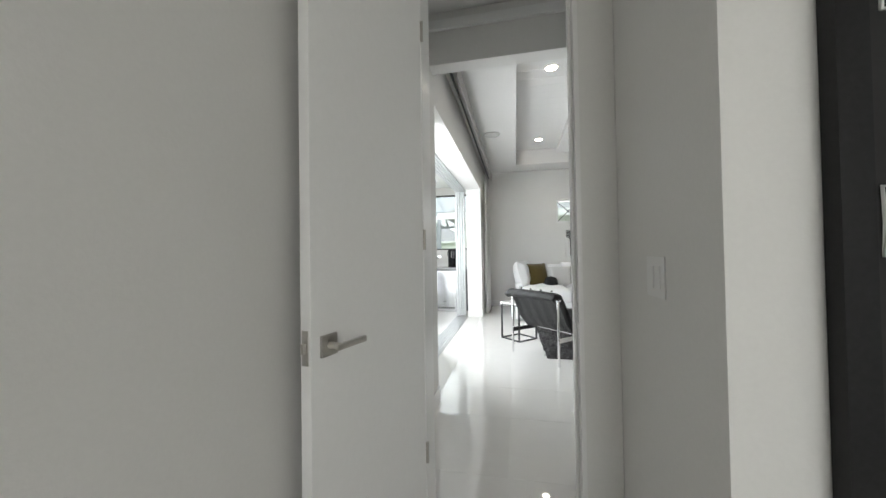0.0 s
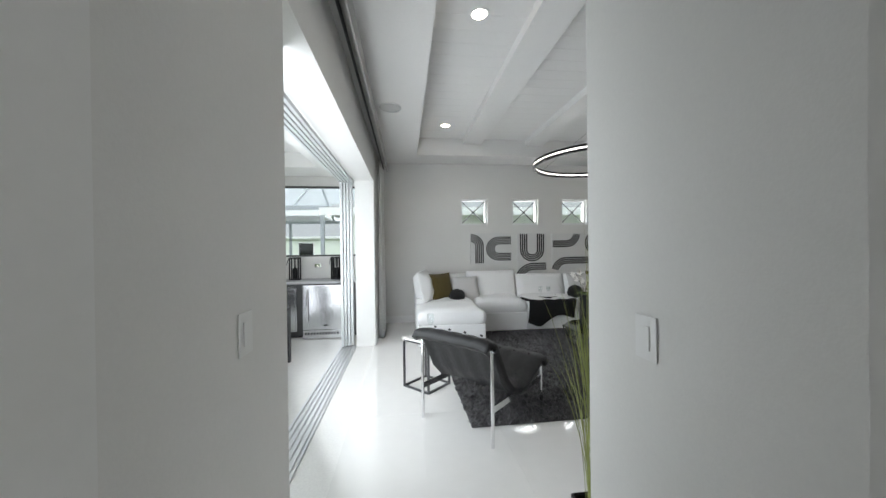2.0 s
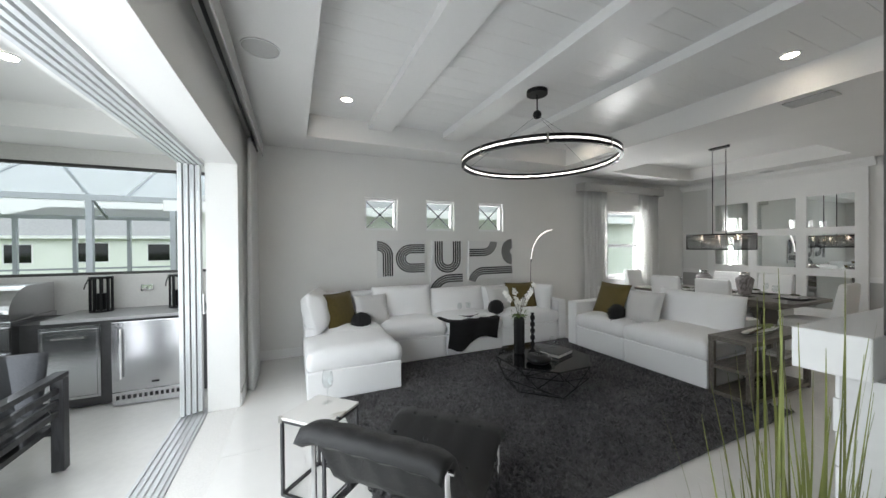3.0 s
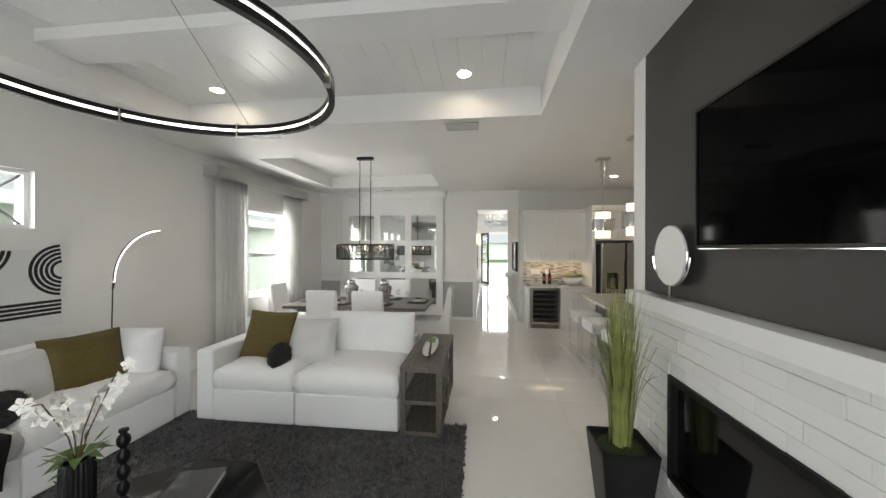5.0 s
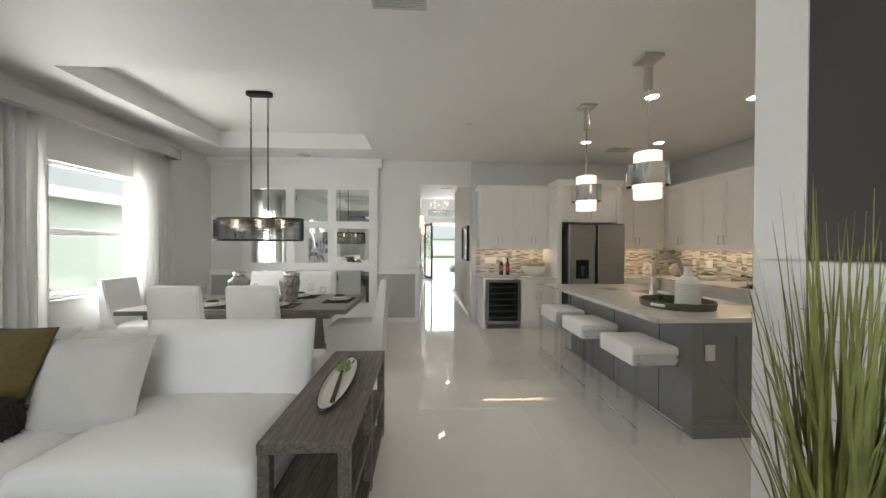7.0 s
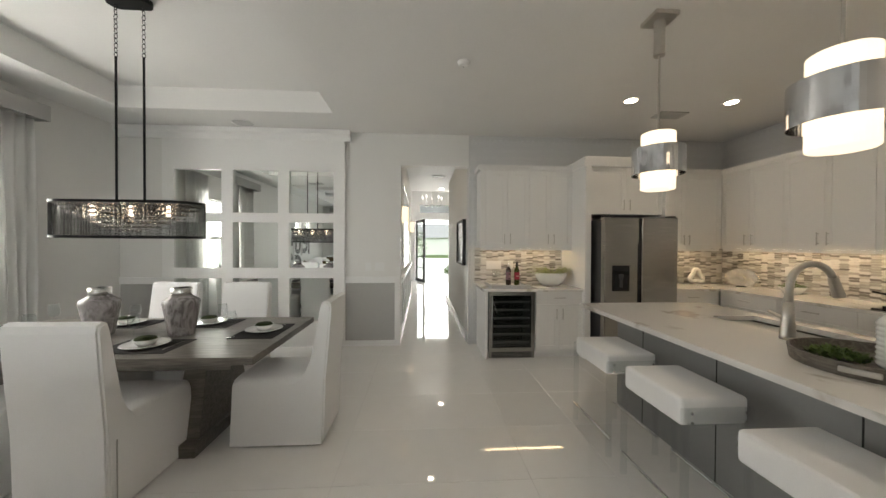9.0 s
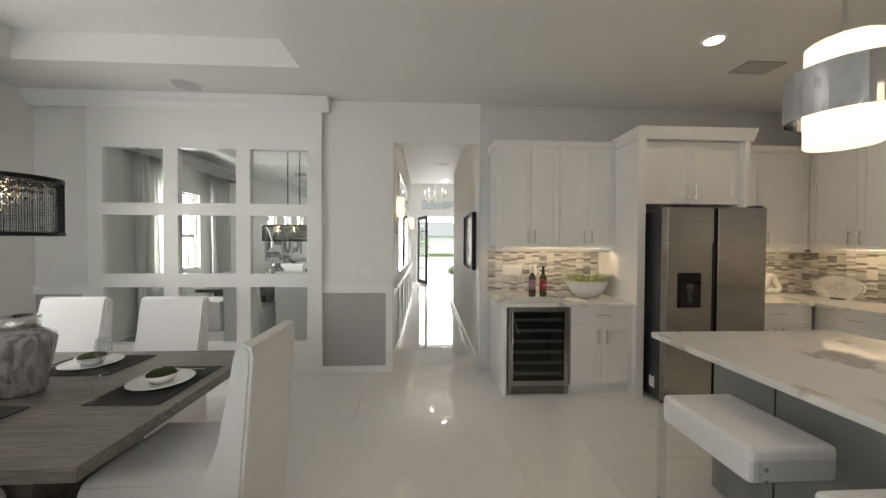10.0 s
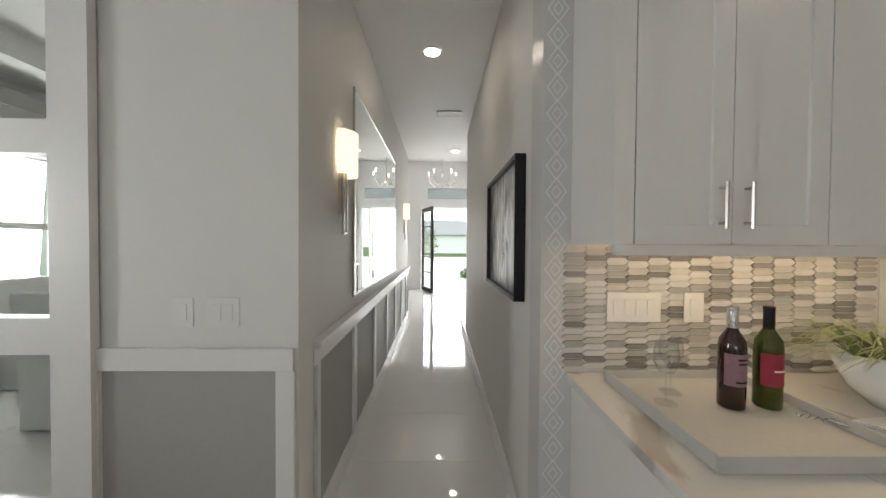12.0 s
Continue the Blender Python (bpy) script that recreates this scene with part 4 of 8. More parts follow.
# ---- console behind the loveseat's end ----
co = thing("console_table", 4.535, 5.29, 0, 0, "grey brown oak console with open shelves beside the loveseat", "console table")
co.scale = (1.06, 1.12, 1.0)
part("top", box(-0.57, 0.57, -0.17, 0.165, 0.585, 0.633, bev=0.004), M_WOOD, co)
part("shelf", box(-0.565, 0.565, -0.165, 0.16, 0.30, 0.335, bev=0.003), M_WOOD, co)
part("shelf", box(-0.565, 0.565, -0.165, 0.16, 0.024, 0.062, bev=0.003), M_WOOD, co)
for x in (-0.565, -0.02, 0.52):
    part("post", box(x, x + 0.045, -0.168, -0.125, 0.0, 0.584, bev=0.003), M_WOOD, co)
for x in (-0.565, 0.52):
    part("post", box(x, x + 0.045, 0.12, 0.163, 0.0, 0.584, bev=0.003), M_WOOD, co)
ct = thing("oval_dish", 4.54, 5.29, 0.634, 2, "long oval white dish with a dried stem on the console", "dish")
ct.scale = (1.14, 1.1, 1.0)
dish = lathe([(0.0, 0.0), (0.8, 0.0), (1.0, 0.022), (0.95, 0.022), (0.78, 0.007), (0.0, 0.007)], n=40, sx=0.34, sy=0.075)
part("dish", dish, M_CERAMIC, ct, smooth=False)
part("rim", tube([(0.335 * math.cos(k * math.tau / 40), 0.074 * math.sin(k * math.tau / 40), 0.023) for k in range(40)], 0.004, n=6, closed=True), M_BLACKMETAL, ct)
part("dried_stem", tube([(-0.25, -0.02, 0.018), (0.0, 0.0, 0.03), (0.2, 0.02, 0.035)], [0.012, 0.009, 0.004], n=7), M_STEM, ct)
leafy = bmesh.new()
rnd = random.Random(12)
for k in range(26):
    p = Vector((rnd.uniform(0.05, 0.25), rnd.uniform(-0.03, 0.03), rnd.uniform(0.02, 0.05)))
    q = p + Vector((rnd.uniform(0.0, 0.09), rnd.uniform(-0.035, 0.035), rnd.uniform(0.0, 0.04)))
    s = Vector((0, 0.008, 0.003))
    leafy.faces.new((leafy.verts.new(p), leafy.verts.new((p + q) / 2 + s), leafy.verts.new(q), leafy.verts.new((p + q) / 2 - s)))
part("leaves", leafy, M_AIRPLANT, ct)
bwl = thing("wire_ball", 4.42, 5.29, 0.063, 0, "dark round wire ball ornament on the console shelf", "ornament")
wire = bmesh.new()
for k in range(7):
    ax = Vector((rnd.gauss(0, 1), rnd.gauss(0, 1), rnd.gauss(0, 1))).normalized()
    u = ax.orthogonal().normalized()
    w = ax.cross(u)
    tube([Vector((0, 0, 0.10)) + 0.095 * (math.cos(a * math.tau / 24) * u + math.sin(a * math.tau / 24) * w) for a in range(24)], 0.005, wire, n=5, closed=True)
part("wire", wire, M_BLACKMETAL, bwl)
wbook = thing("stacked_books", 4.90, 5.27, 0.336, 4, "two pale books lying on the console shelf", "books")
part("book", box(-0.12, 0.12, -0.085, 0.085, 0.0, 0.03, bev=0.002), M_CANVAS, wbook)
part("book", box(-0.11, 0.10, -0.08, 0.08, 0.031, 0.055, bev=0.002), M_VALANCE, wbook)

# ---- sling chair and side table ----
ch = thing("sling_chair", 0.542, 5.078, 0, -47, "black tufted leather sling chair on slim chrome legs", "armchair")
for sx in (-0.345, 0.345):
    part("back_leg", rod((sx, -0.40, 0), (sx, -0.40, 0.70), 0.0125), M_CHROME, ch)
    part("front_leg", rod((sx, 0.40, 0), (sx, 0.40, 0.37), 0.0125), M_CHROME, ch)
    part("side_rail", box(sx - 0.005, sx + 0.005, -0.39, 0.39, 0.245, 0.295, bev=0.002), M_CHROME, ch)
part("top_rail", rod((-0.375, -0.40, 0.69), (0.375, -0.40, 0.69), 0.0115), M_CHROME, ch)
part("front_rail", rod((-0.345, 0.40, 0.355), (0.345, 0.40, 0.355), 0.0115), M_CHROME, ch)
part("cross_rail", box(-0.34, 0.34, -0.02, 0.02, 0.262, 0.272, bev=0.002), M_CHROME, ch)
prof = [(-0.475, 0.70), (-0.44, 0.738), (-0.385, 0.735), (-0.345, 0.67), (-0.30, 0.58), (-0.23, 0.44), (-0.13, 0.335), (0.0, 0.29), (0.13, 0.30), (0.26, 0.345), (0.38, 0.41), (0.46, 0.425), (0.50, 0.38)]
rows = []
for i, (py, pz) in enumerate(prof):
    row = []
    for j in range(33):
        u = j / 32
        x = -0.36 + 0.72 * u
        puff = 0.012 * abs(math.sin(u * math.pi * 5)) * abs(math.sin(i * math.pi / 3 + 0.5)) - 0.018 * (abs(2 * u - 1) ** 6)
        row.append((x, py + 0.5 * puff, pz + puff))
    rows.append(row)
part("leather_sling", sheet(rows, 0.062), M_LEATHER, ch, smooth=True)
for i in (2, 4, 6, 8, 10):
    for j in range(4):
        part("tuft_button", rod((-0.23 + j * 0.153, prof[i][0] + 0.022, prof[i][1] + 0.035), (-0.23 + j * 0.153, prof[i][0] + 0.028, prof[i][1] + 0.044), 0.011, n=10), M_LEATHER, ch)
st = thing("side_table", 0.09, 5.725, 0, -45, "small square side table with marble top and dark frame", "side table")
for sx in (-0.165, 0.165):
    for sy in (-0.165, 0.165):
        part("leg", box(sx - 0.009, sx + 0.009, sy - 0.009, sy + 0.009, 0, 0.49), M_STEELDARK, st)
    part("floor_bar", box(sx - 0.009, sx + 0.009, -0.155, 0.155, 0, 0.018), M_STEELDARK, st)
    part("floor_bar", box(-0.155, 0.155, sx - 0.009, sx + 0.009, 0, 0.018), M_STEELDARK, st)
    part("top_bar", box(sx - 0.009, sx + 0.009, -0.155, 0.155, 0.472, 0.49), M_STEELDARK, st)
    part("top_bar", box(-0.155, 0.155, sx - 0.009, sx + 0.009, 0.472, 0.49), M_STEELDARK, st)
part("marble_top", box(-0.178, 0.178, -0.178, 0.178, 0.49, 0.508, bev=0.003), M_QUARTZ, st, "white marble top")
part("clip", box(-0.18, -0.155, -0.182, -0.17, 0.47, 0.515, bev=0.002), M_NICKEL, st)
wine_glass(0.14, 5.80, 0.508, 0.22, "clear stemmed wine glass on the side table")

# ---- coffee table and what stands on it ----
cf = thing("coffee_table", 2.42, 6.29, 0.03, 0, "octagonal dark glass coffee table on black wire frame", "coffee table")
cf.scale = (1.06, 1.06, 1.0)
octa = [(0.48 * math.cos(math.pi / 8 + k * math.pi / 4), 0.48 * math.sin(math.pi / 8 + k * math.pi / 4)) for k in range(8)]
part("glass_top", extrude(octa, 0.338, 0.352, "z"), M_BLACKGLASS, cf, "smoked reflective glass top")
part("rim", tube([(1.0 * x, 1.0 * y, 0.345) for x, y in octa], 0.009, n=6, closed=True), M_BLACKMETAL, cf)
low = [(0.30 * math.cos(k * math.pi / 4), 0.30 * math.sin(k * math.pi / 4)) for k in range(8)]
mid = [(0.45 * math.cos(k * math.pi / 4), 0.45 * math.sin(k * math.pi / 4)) for k in range(8)]
part("base_ring", tube([(x, y, 0.006) for x, y in low[::2]], 0.006, n=6, closed=True), M_BLACKMETAL, cf)
for k in range(8):
    part("wire_strut", rod((*octa[k], 0.34), (*mid[k], 0.17), 0.005, n=6), M_BLACKMETAL, cf)
    part("wire_strut", rod((*octa[k], 0.34), (*mid[(k + 1) % 8], 0.17), 0.005, n=6), M_BLACKMETAL, cf)
    part("wire_strut", rod((*mid[k], 0.17), (*low[(k // 2 * 2) % 8], 0.006), 0.005, n=6), M_BLACKMETAL, cf)
    part("wire_strut", rod((*mid[k], 0.17), (*low[(k // 2 * 2 + 2) % 8], 0.006), 0.005, n=6), M_BLACKMETAL, cf)
TT = 0.383
va = thing("ribbed_vase", 2.24, 6.46, TT, 0, "tall ribbed black vase with white orchid and greenery", "vase")
ribs = bmesh.new()
n = 48
rings = [[ribs.verts.new(((r + (0.004 if k % 2 else 0)) * math.cos(k * math.tau / n), (r + (0.004 if k % 2 else 0)) * math.sin(k * math.tau / n), z)) for k in range(n)] for r, z in ((0.048, 0), (0.055, 0.02), (0.055, 0.36), (0.05, 0.40), (0.042, 0.40), (0.042, 0.34))]
for s, e in zip(rings, rings[1:]):
    for k in range(n):
        ribs.faces.new((s[k], s[(k + 1) % n], e[(k + 1) % n], e[k]))
ribs.faces.new(rings[0][::-1])
ribs.faces.new(rings[-1])
part("vase", ribs, M_BLACKMETAL, va)
fl, gr, stm = bmesh.new(), bmesh.new(), bmesh.new()
rnd = random.Random(8)
for k in range(4):
    a = k * 1.7 + 0.4
    tip = Vector((0.16 * math.cos(a), 0.16 * math.sin(a), 0.60 + 0.05 * k))
    tube([(0, 0, 0.36), (0.03 * math.cos(a), 0.03 * math.sin(a), 0.50), tip * 0.7 + Vector((0, 0, 0.20)), tip], 0.003, stm, n=5)
    for f in range(6):
        c = Vector((0, 0, 0.46)).lerp(tip, 0.3 + 0.14 * f) + Vector((rnd.uniform(-0.02, 0.02), rnd.uniform(-0.02, 0.02), rnd.uniform(0, 0.03)))
        nrm = Vector((rnd.uniform(-1, 1), rnd.uniform(-1, 1), rnd.uniform(-0.3, 0.6))).normalized()
        u = nrm.orthogonal().normalized()
        for p in range(5):
            d = (Matrix.Rotation(p * math.tau / 5, 3, nrm) @ u)
            sd = nrm.cross(d) * 0.014
            fl.faces.new((fl.verts.new(c), fl.verts.new(c + d * 0.022 + sd + nrm * 0.004), fl.verts.new(c + d * 0.038), fl.verts.new(c + d * 0.022 - sd + nrm * 0.004)))
for k in range(60):
    a, h = rnd.uniform(0, math.tau), rnd.uniform(-0.2, 0.06)
    p = Vector((0.055 * math.cos(a), 0.055 * math.sin(a), 0.40 + h))
    q = p + Vector((0.05 * math.cos(a), 0.05 * math.sin(a), rnd.uniform(-0.03, 0.05)))
    s = Vector((-math.sin(a), math.cos(a), 0)) * 0.008
    if h < -0.02 and math.cos(a - 0.8) < 0.5:
        continue
    gr.faces.new((gr.verts.new(p), gr.verts.new((p + q) / 2 + s), gr.verts.new(q), gr.verts.new((p + q) / 2 - s)))
for k in range(8):
    a = k * 0.8
    p = [Vector((0.0, 0, 0.39)), Vector((0.06 * math.cos(a), 0.06 * math.sin(a), 0.43)), Vector((0.12 * math.cos(a), 0.12 * math.sin(a), 0.41))]
    s = Vector((-math.sin(a), math.cos(a), 0)) * 0.022
    gr.faces.new((gr.verts.new(p[0]), gr.verts.new(p[1] + s), gr.verts.new(p[2]), gr.verts.new(p[1] - s)))
part("orchid_petals", fl, M_PETAL, va, "white orchid blossoms")
part("orchid_leaves", gr, M_LEAF, va, "dark green leaves and hanging string")
part("orchid_stems", stm, M_STEM, va)
for (x, y, h, lab) in ((2.41, 6.44, 0.44, "tall black turned bobbin candlestick on the coffee table"),):
    cs = thing("candlestick", x, y, TT, 0, lab, "candlestick")
    pr = [(0.0, 0), (0.045, 0), (0.045, 0.012), (0.014, 0.03)]
    for k in range(5):
        z = 0.05 + k * 0.075
        pr += [(0.012, z), (0.026, z + 0.022), (0.028, z + 0.037), (0.026, z + 0.052), (0.012, z + 0.072)]
    pr += [(0.02, h - 0.01), (0.02, h), (0.0, h)]
    part("turned_stem", lathe(pr, n=20), M_BLACKMETAL, cs, smooth=True)
bo = thing("black_bowl", 2.24, 6.13, TT, 0, "low rounded black stone bowl with a glass candle", "bowl")
part("bowl", lathe([(0.0, 0.0), (0.09, 0.0), (0.125, 0.025), (0.13, 0.045), (0.115, 0.07), (0.07, 0.085), (0.05, 0.08), (0.0, 0.06)], n=32), M_BLACKMETAL, bo, smooth=True)
part("candle_glass", lathe([(0.0, 0.081), (0.02, 0.081), (0.022, 0.17), (0.019, 0.17), (0.018, 0.09), (0.0, 0.088)], n=16), M_GLASS, bo)
b1 = thing("book", 2.60, 6.27, TT, 18, "large dark grey book lying on the coffee table", "book")
part("pages", box(-0.15, 0.148, -0.11, 0.11, 0.004, 0.034), M_CANVAS, b1)
part("cover", box(-0.155, 0.155, -0.115, 0.115, 0.0345, 0.040, bev=0.001), M_STEELDARK, b1)
part("cover", box(-0.155, 0.155, -0.115, 0.115, 0.0, 0.0035), M_STEELDARK, b1)
cr = thing("crystal_ornament", 2.58, 6.30, TT + 0.040, 10, "clear stacked crystal block sculpture on a book", "ornament")
for k, (x, y, z) in enumerate(((-0.03, 0, 0), (0.03, 0.01, 0), (0, -0.02, 0.045), (-0.045, 0.01, 0.05), (0.045, 0.0, 0.055), (0, 0.015, 0.095))):
    part("crystal_block", box(x - 0.024, x + 0.024, y - 0.02, y + 0.02, z, z + 0.044, bev=0.005), M_GLASS, cr)

# ---- pictures over the sofa ----


def art(x0, x1, z0, z1, strokes, sw, sh, label):
    """A canvas; the strokes are drawn on a sheet of sw by sh and fitted to it."""
    a = thing("canvas_art", (x0 + x1) / 2, NORTH, z0, 0, label, "picture", "three line art canvases")
    w, h = x1 - x0, z1 - z0
    part("canvas", box(-w / 2, w / 2, -0.035, -0.002, 0, h, bev=0.003), M_CANVAS, a)
    for line in strokes(sw, sh):
        line.transform(Matrix.Diagonal((w / sw, 1, h / sh, 1)))
        part("painted_line", line, M_INK, a, "black painted arch line")


def bands(lines, path, count, gap, width):
    """Parallel flat strokes beside a path of (x, z, nx, nz), one mesh each."""
    for c in range(count):
        o = c * gap
        bm = bmesh.new()
        lines.append(bm)
        for (x, z, nx, nz), (x2, z2, nx2, nz2) in zip(path, path[1:]):
            q = [(x + nx * o, z + nz * o), (x2 + nx2 * o, z2 + nz2 * o), (x2 + nx2 * (o + width * 1.45), z2 + nz2 * (o + width * 1.45)), (x + nx * (o + width * 1.45), z + nz * (o + width * 1.45))]
            bm.faces.new([bm.verts.new((u, -0.0362, t)) for u, t in q])
    return lines


def arc(cx, cz, r, a0, a1, n=14):
    return [(cx + r * math.cos(radians(a0 + (a1 - a0) * k / n)), cz + r * math.sin(radians(a0 + (a1 - a0) * k / n)), math.cos(radians(a0 + (a1 - a0) * k / n)), math.sin(radians(a0 + (a1 - a0) * k / n))) for k in range(n + 1)]


def art_one(w, h):
    lines = []
    bands(lines, arc(-w / 2 + 0.005, h - 0.29, 0.09, 90, 0, 10) + [(-w / 2 + 0.095, 0.03, 1, 0)], 5, 0.038, 0.018)
    cx, cz = -w / 2 + 0.60, h * 0.5
    bands(lines, [(w / 2 - 0.01, cz + 0.10, 0, 1)] + arc(cx, cz, 0.10, 90, 270, 20) + [(w / 2 - 0.01, cz - 0.10, 0, -1)], 5, 0.038, 0.018)
    return lines


def art_two(w, h):
    lines = []
    bands(lines, [(-0.10, h - 0.01, -1, 0)] + arc(0, h - 0.36, 0.10, 180, 360, 20) + [(0.10, h - 0.01, 1, 0)], 4, 0.042, 0.020)
    bands(lines, [(w / 2 - 0.01, 0.12, 0, 1)] + arc(-w / 2 + 0.34, -0.13, 0.25, 90, 172, 12), 4, 0.042, 0.020)
    return lines


def art_three(w, h):
    lines = []
    bands(lines, [(-w / 2 + 0.01, h - 0.14, 0, -1)] + [(x, z, nx, nz) for x, z, nx, nz in arc(-0.17, h + 0.01, 0.15, 270, 355, 10)], 4, 0.038, 0.018)
    bands(lines, arc(w / 2 + 0.0, h - 0.20, 0.07, 95, 265, 16), 5, 0.038, 0.018)
    bands(lines, [(w / 2 - 0.01, 0.10, 0, 1), (-w / 2 + 0.30, 0.10, 0, 1)] + arc(-w / 2 + 0.30, -0.08, 0.18, 95, 165, 8), 4, 0.038, 0.018)
    return lines


art(1.147, 1.965, 1.088, 1.697, art_one, 0.86, 0.72, "white canvas painted with black concentric arch lines")
art(2.09, 2.684, 0.855, 1.685, art_two, 0.61, 0.92, "tall white canvas with black U-shaped arch lines")
art(2.803, 3.737, 0.977, 1.675, art_three, 0.945, 0.725, "white canvas with sweeping black arch lines")

# ---- arc floor lamp ----
al = thing("arc_floor_lamp", 4.15, 8.44, 0, 0, "slender arc floor lamp with a glowing strip, behind the sofa", "floor lamp")
al.scale = (0.92, 1.0, 0.945)
part("base", lathe([(0.0, 0), (0.13, 0), (0.13, 0.018), (0.0, 0.022)], n=28), M_BLACKMETAL, al)
stem = [Vector((0, 0, 0.02)), Vector((-0.12, 0, 0.5)), Vector((-0.20, 0, 0.95)), Vector((-0.19, 0, 1.36))]
part("stem", tube(stem, 0.006), M_BLACKMETAL, al)
part("joint", rod((-0.19, 0, 1.35), (-0.178, 0, 1.42), 0.011), M_BLACKMETAL, al)
bow = [(-0.178 + 0.60 * (1 - math.cos(a)) * 0.95, 0, 1.42 + 0.58 * math.sin(a)) for a in [k * 1.5 / 16 for k in range(17)]]
part("arm", tube([(x - 0.006, y, z + 0.010) for x, y, z in bow], 0.007, n=6), M_BLACKMETAL, al)
part("light_strip", tube(bow, 0.008, n=6), M_LED, al, "glowing white strip")

# ---- ring chandelier ----
rg = thing("ring_chandelier", 2.34, 6.25, 2.49, 0, "large black ring chandelier with a glowing inner band", "chandelier")


def ringband(r0, r1, z0, z1, n=80):
    bm = bmesh.new()
    rings = [[bm.verts.new((r * math.cos(k * math.tau / n), r * math.sin(k * math.tau / n), z)) for k in range(n)] for r, z in ((r0, z0), (r1, z0), (r1, z1), (r0, z1))]
    for i in range(4):
        s, e = rings[i], rings[(i + 1) % 4]
        for k in range(n):
            bm.faces.new((s[k], s[(k + 1) % n], e[(k + 1) % n], e[k]))
    return bm


part("upper_hoop", ringband(0.785, 0.815, 0.009, 0.036), M_BLACKMETAL, rg)
part("lower_hoop", ringband(0.785, 0.815, -0.036, -0.009), M_BLACKMETAL, rg)
part("light_band", ringband(0.790, 0.808, -0.0085, 0.0085), M_LED, rg, "glowing white band")
for k in range(8):
    a = k * math.tau / 8 + 0.2
    part("clip", rod((0.80 * math.cos(a), 0.80 * math.sin(a), -0.046), (0.80 * math.cos(a), 0.80 * math.sin(a), 0.046), 0.017, n=8), M_NICKEL, rg)
part("canopy", rod((0, 0, 0.712), (0, 0, 0.754), 0.11, n=32), M_BLACKMETAL, rg)
part("drop_rod", rod((0, 0, 0.53), (0, 0, 0.712), 0.007), M_BLACKMETAL, rg)
ball = bmesh.new()
bmesh.ops.create_uvsphere(ball, u_segments=20, v_segments=12, radius=0.046, matrix=Matrix.Translation((0, 0, 0.50)))
part("ball", ball, M_BLACKMETAL, rg, smooth=True)
for k in range(3):
    a = k * math.tau / 3 + 2.2
    part("cable", rod((0.03 * math.cos(a), 0.03 * math.sin(a), 0.48), (0.80 * math.cos(a), 0.80 * math.sin(a), 0.04), 0.0014, n=5), M_BLACKMETAL, rg)


# ---- ceiling fittings ----
def downlight(x, y, z):
    d = thing("downlight", x, y, z, 0, "round white recessed ceiling light, switched on", "downlight", "recessed downlights")
    part("trim_ring", ringband(0.062, 0.085, -0.008, -0.0015, 32), M_PLASTIC, d)
    part("lamp", lathe([(0.0, -0.004), (0.061, -0.004), (0.061, -0.002), (0.0, -0.002)], n=24), M_LIGHTON, d, "glowing lamp disc")


for x, y in ((0.51, 4.93), (0.53, 7.47), (4.19, 4.92), (4.22, 7.50)):
    downlight(x, y, TRAY - 0.022)
for x, y in ((7.64, 2.32), (7.60, 1.19), (6.05, 2.37), (6.0, 1.26), (4.5, 2.37), (4.5, 1.26)):
    downlight(x, y, CEIL + 0.001)


def vent(x, y, z, w, l, label, n=9):
    v = thing("ceiling_vent", x, y, z, 0, label, "vent", "ceiling vents")
    part("backing", box(-w / 2, w / 2, -l / 2, l / 2, -0.003, -0.001), M_STEELDARK, v)
    bm = box(-w / 2, -w / 2 + 0.02, -l / 2, l / 2, -0.012, -0.0035)
    box(w / 2 - 0.02, w / 2, -l / 2, l / 2, -0.012, -0.0035, bm)
    box(-w / 2, w / 2, -l / 2, -l / 2 + 0.02, -0.012, -0.0035, bm)
    box(-w / 2, w / 2, l / 2 - 0.02, l / 2, -0.012, -0.0035, bm)
    part("frame", bm, M_VENT, v)
    for k in range(n):
        x0 = -w / 2 + 0.022 + (w - 0.044) * (k + 0.1) / n
        part("slat", box(x0, x0 + (w - 0.044) / n * 0.6, -l / 2 + 0.02, l / 2 - 0.02, -0.010, -0.005), M_VENT, v)


vent(4.74, 4.97, CEIL, 0.22, 0.36, "grey louvred ceiling air vent")
vent(4.76, 7.37, CEIL, 0.22, 0.36, "grey louvred ceiling air vent")
vent(8.0, 1.60, CEIL, 0.20, 0.34, "grey louvred kitchen ceiling vent")
vent(11.8, 4.22, 3.021, 0.16, 0.30, "small white hall ceiling vent", 6)


def speaker(x, y):
    s = thing("ceiling_speaker", x, y, CEIL, 0, "round flush white ceiling speaker grille", "speaker", "ceiling speakers")
    part("grille", lathe([(0.0, -0.006), (0.115, -0.006), (0.125, -0.001), (0.0, -0.001)], n=36), M_VENT, s)
    part("rim", ringband(0.1255, 0.135, -0.008, -0.001, 36), M_PLASTIC, s)


speaker(-0.27, 6.14)
speaker(8.68, 6.95)
sm = thing("smoke_detector", 7.0, 4.24, CEIL, 0, "small white ceiling smoke detector", "detector")
part("body", lathe([(0.0, -0.032), (0.035, -0.032), (0.05, -0.018), (0.055, -0.001), (0.0, -0.001)], n=28), M_PLASTIC, sm, smooth=False)
part("test_button", rod((0.02, 0, -0.036), (0.02, 0, -0.0325), 0.008), M_VENT, sm)

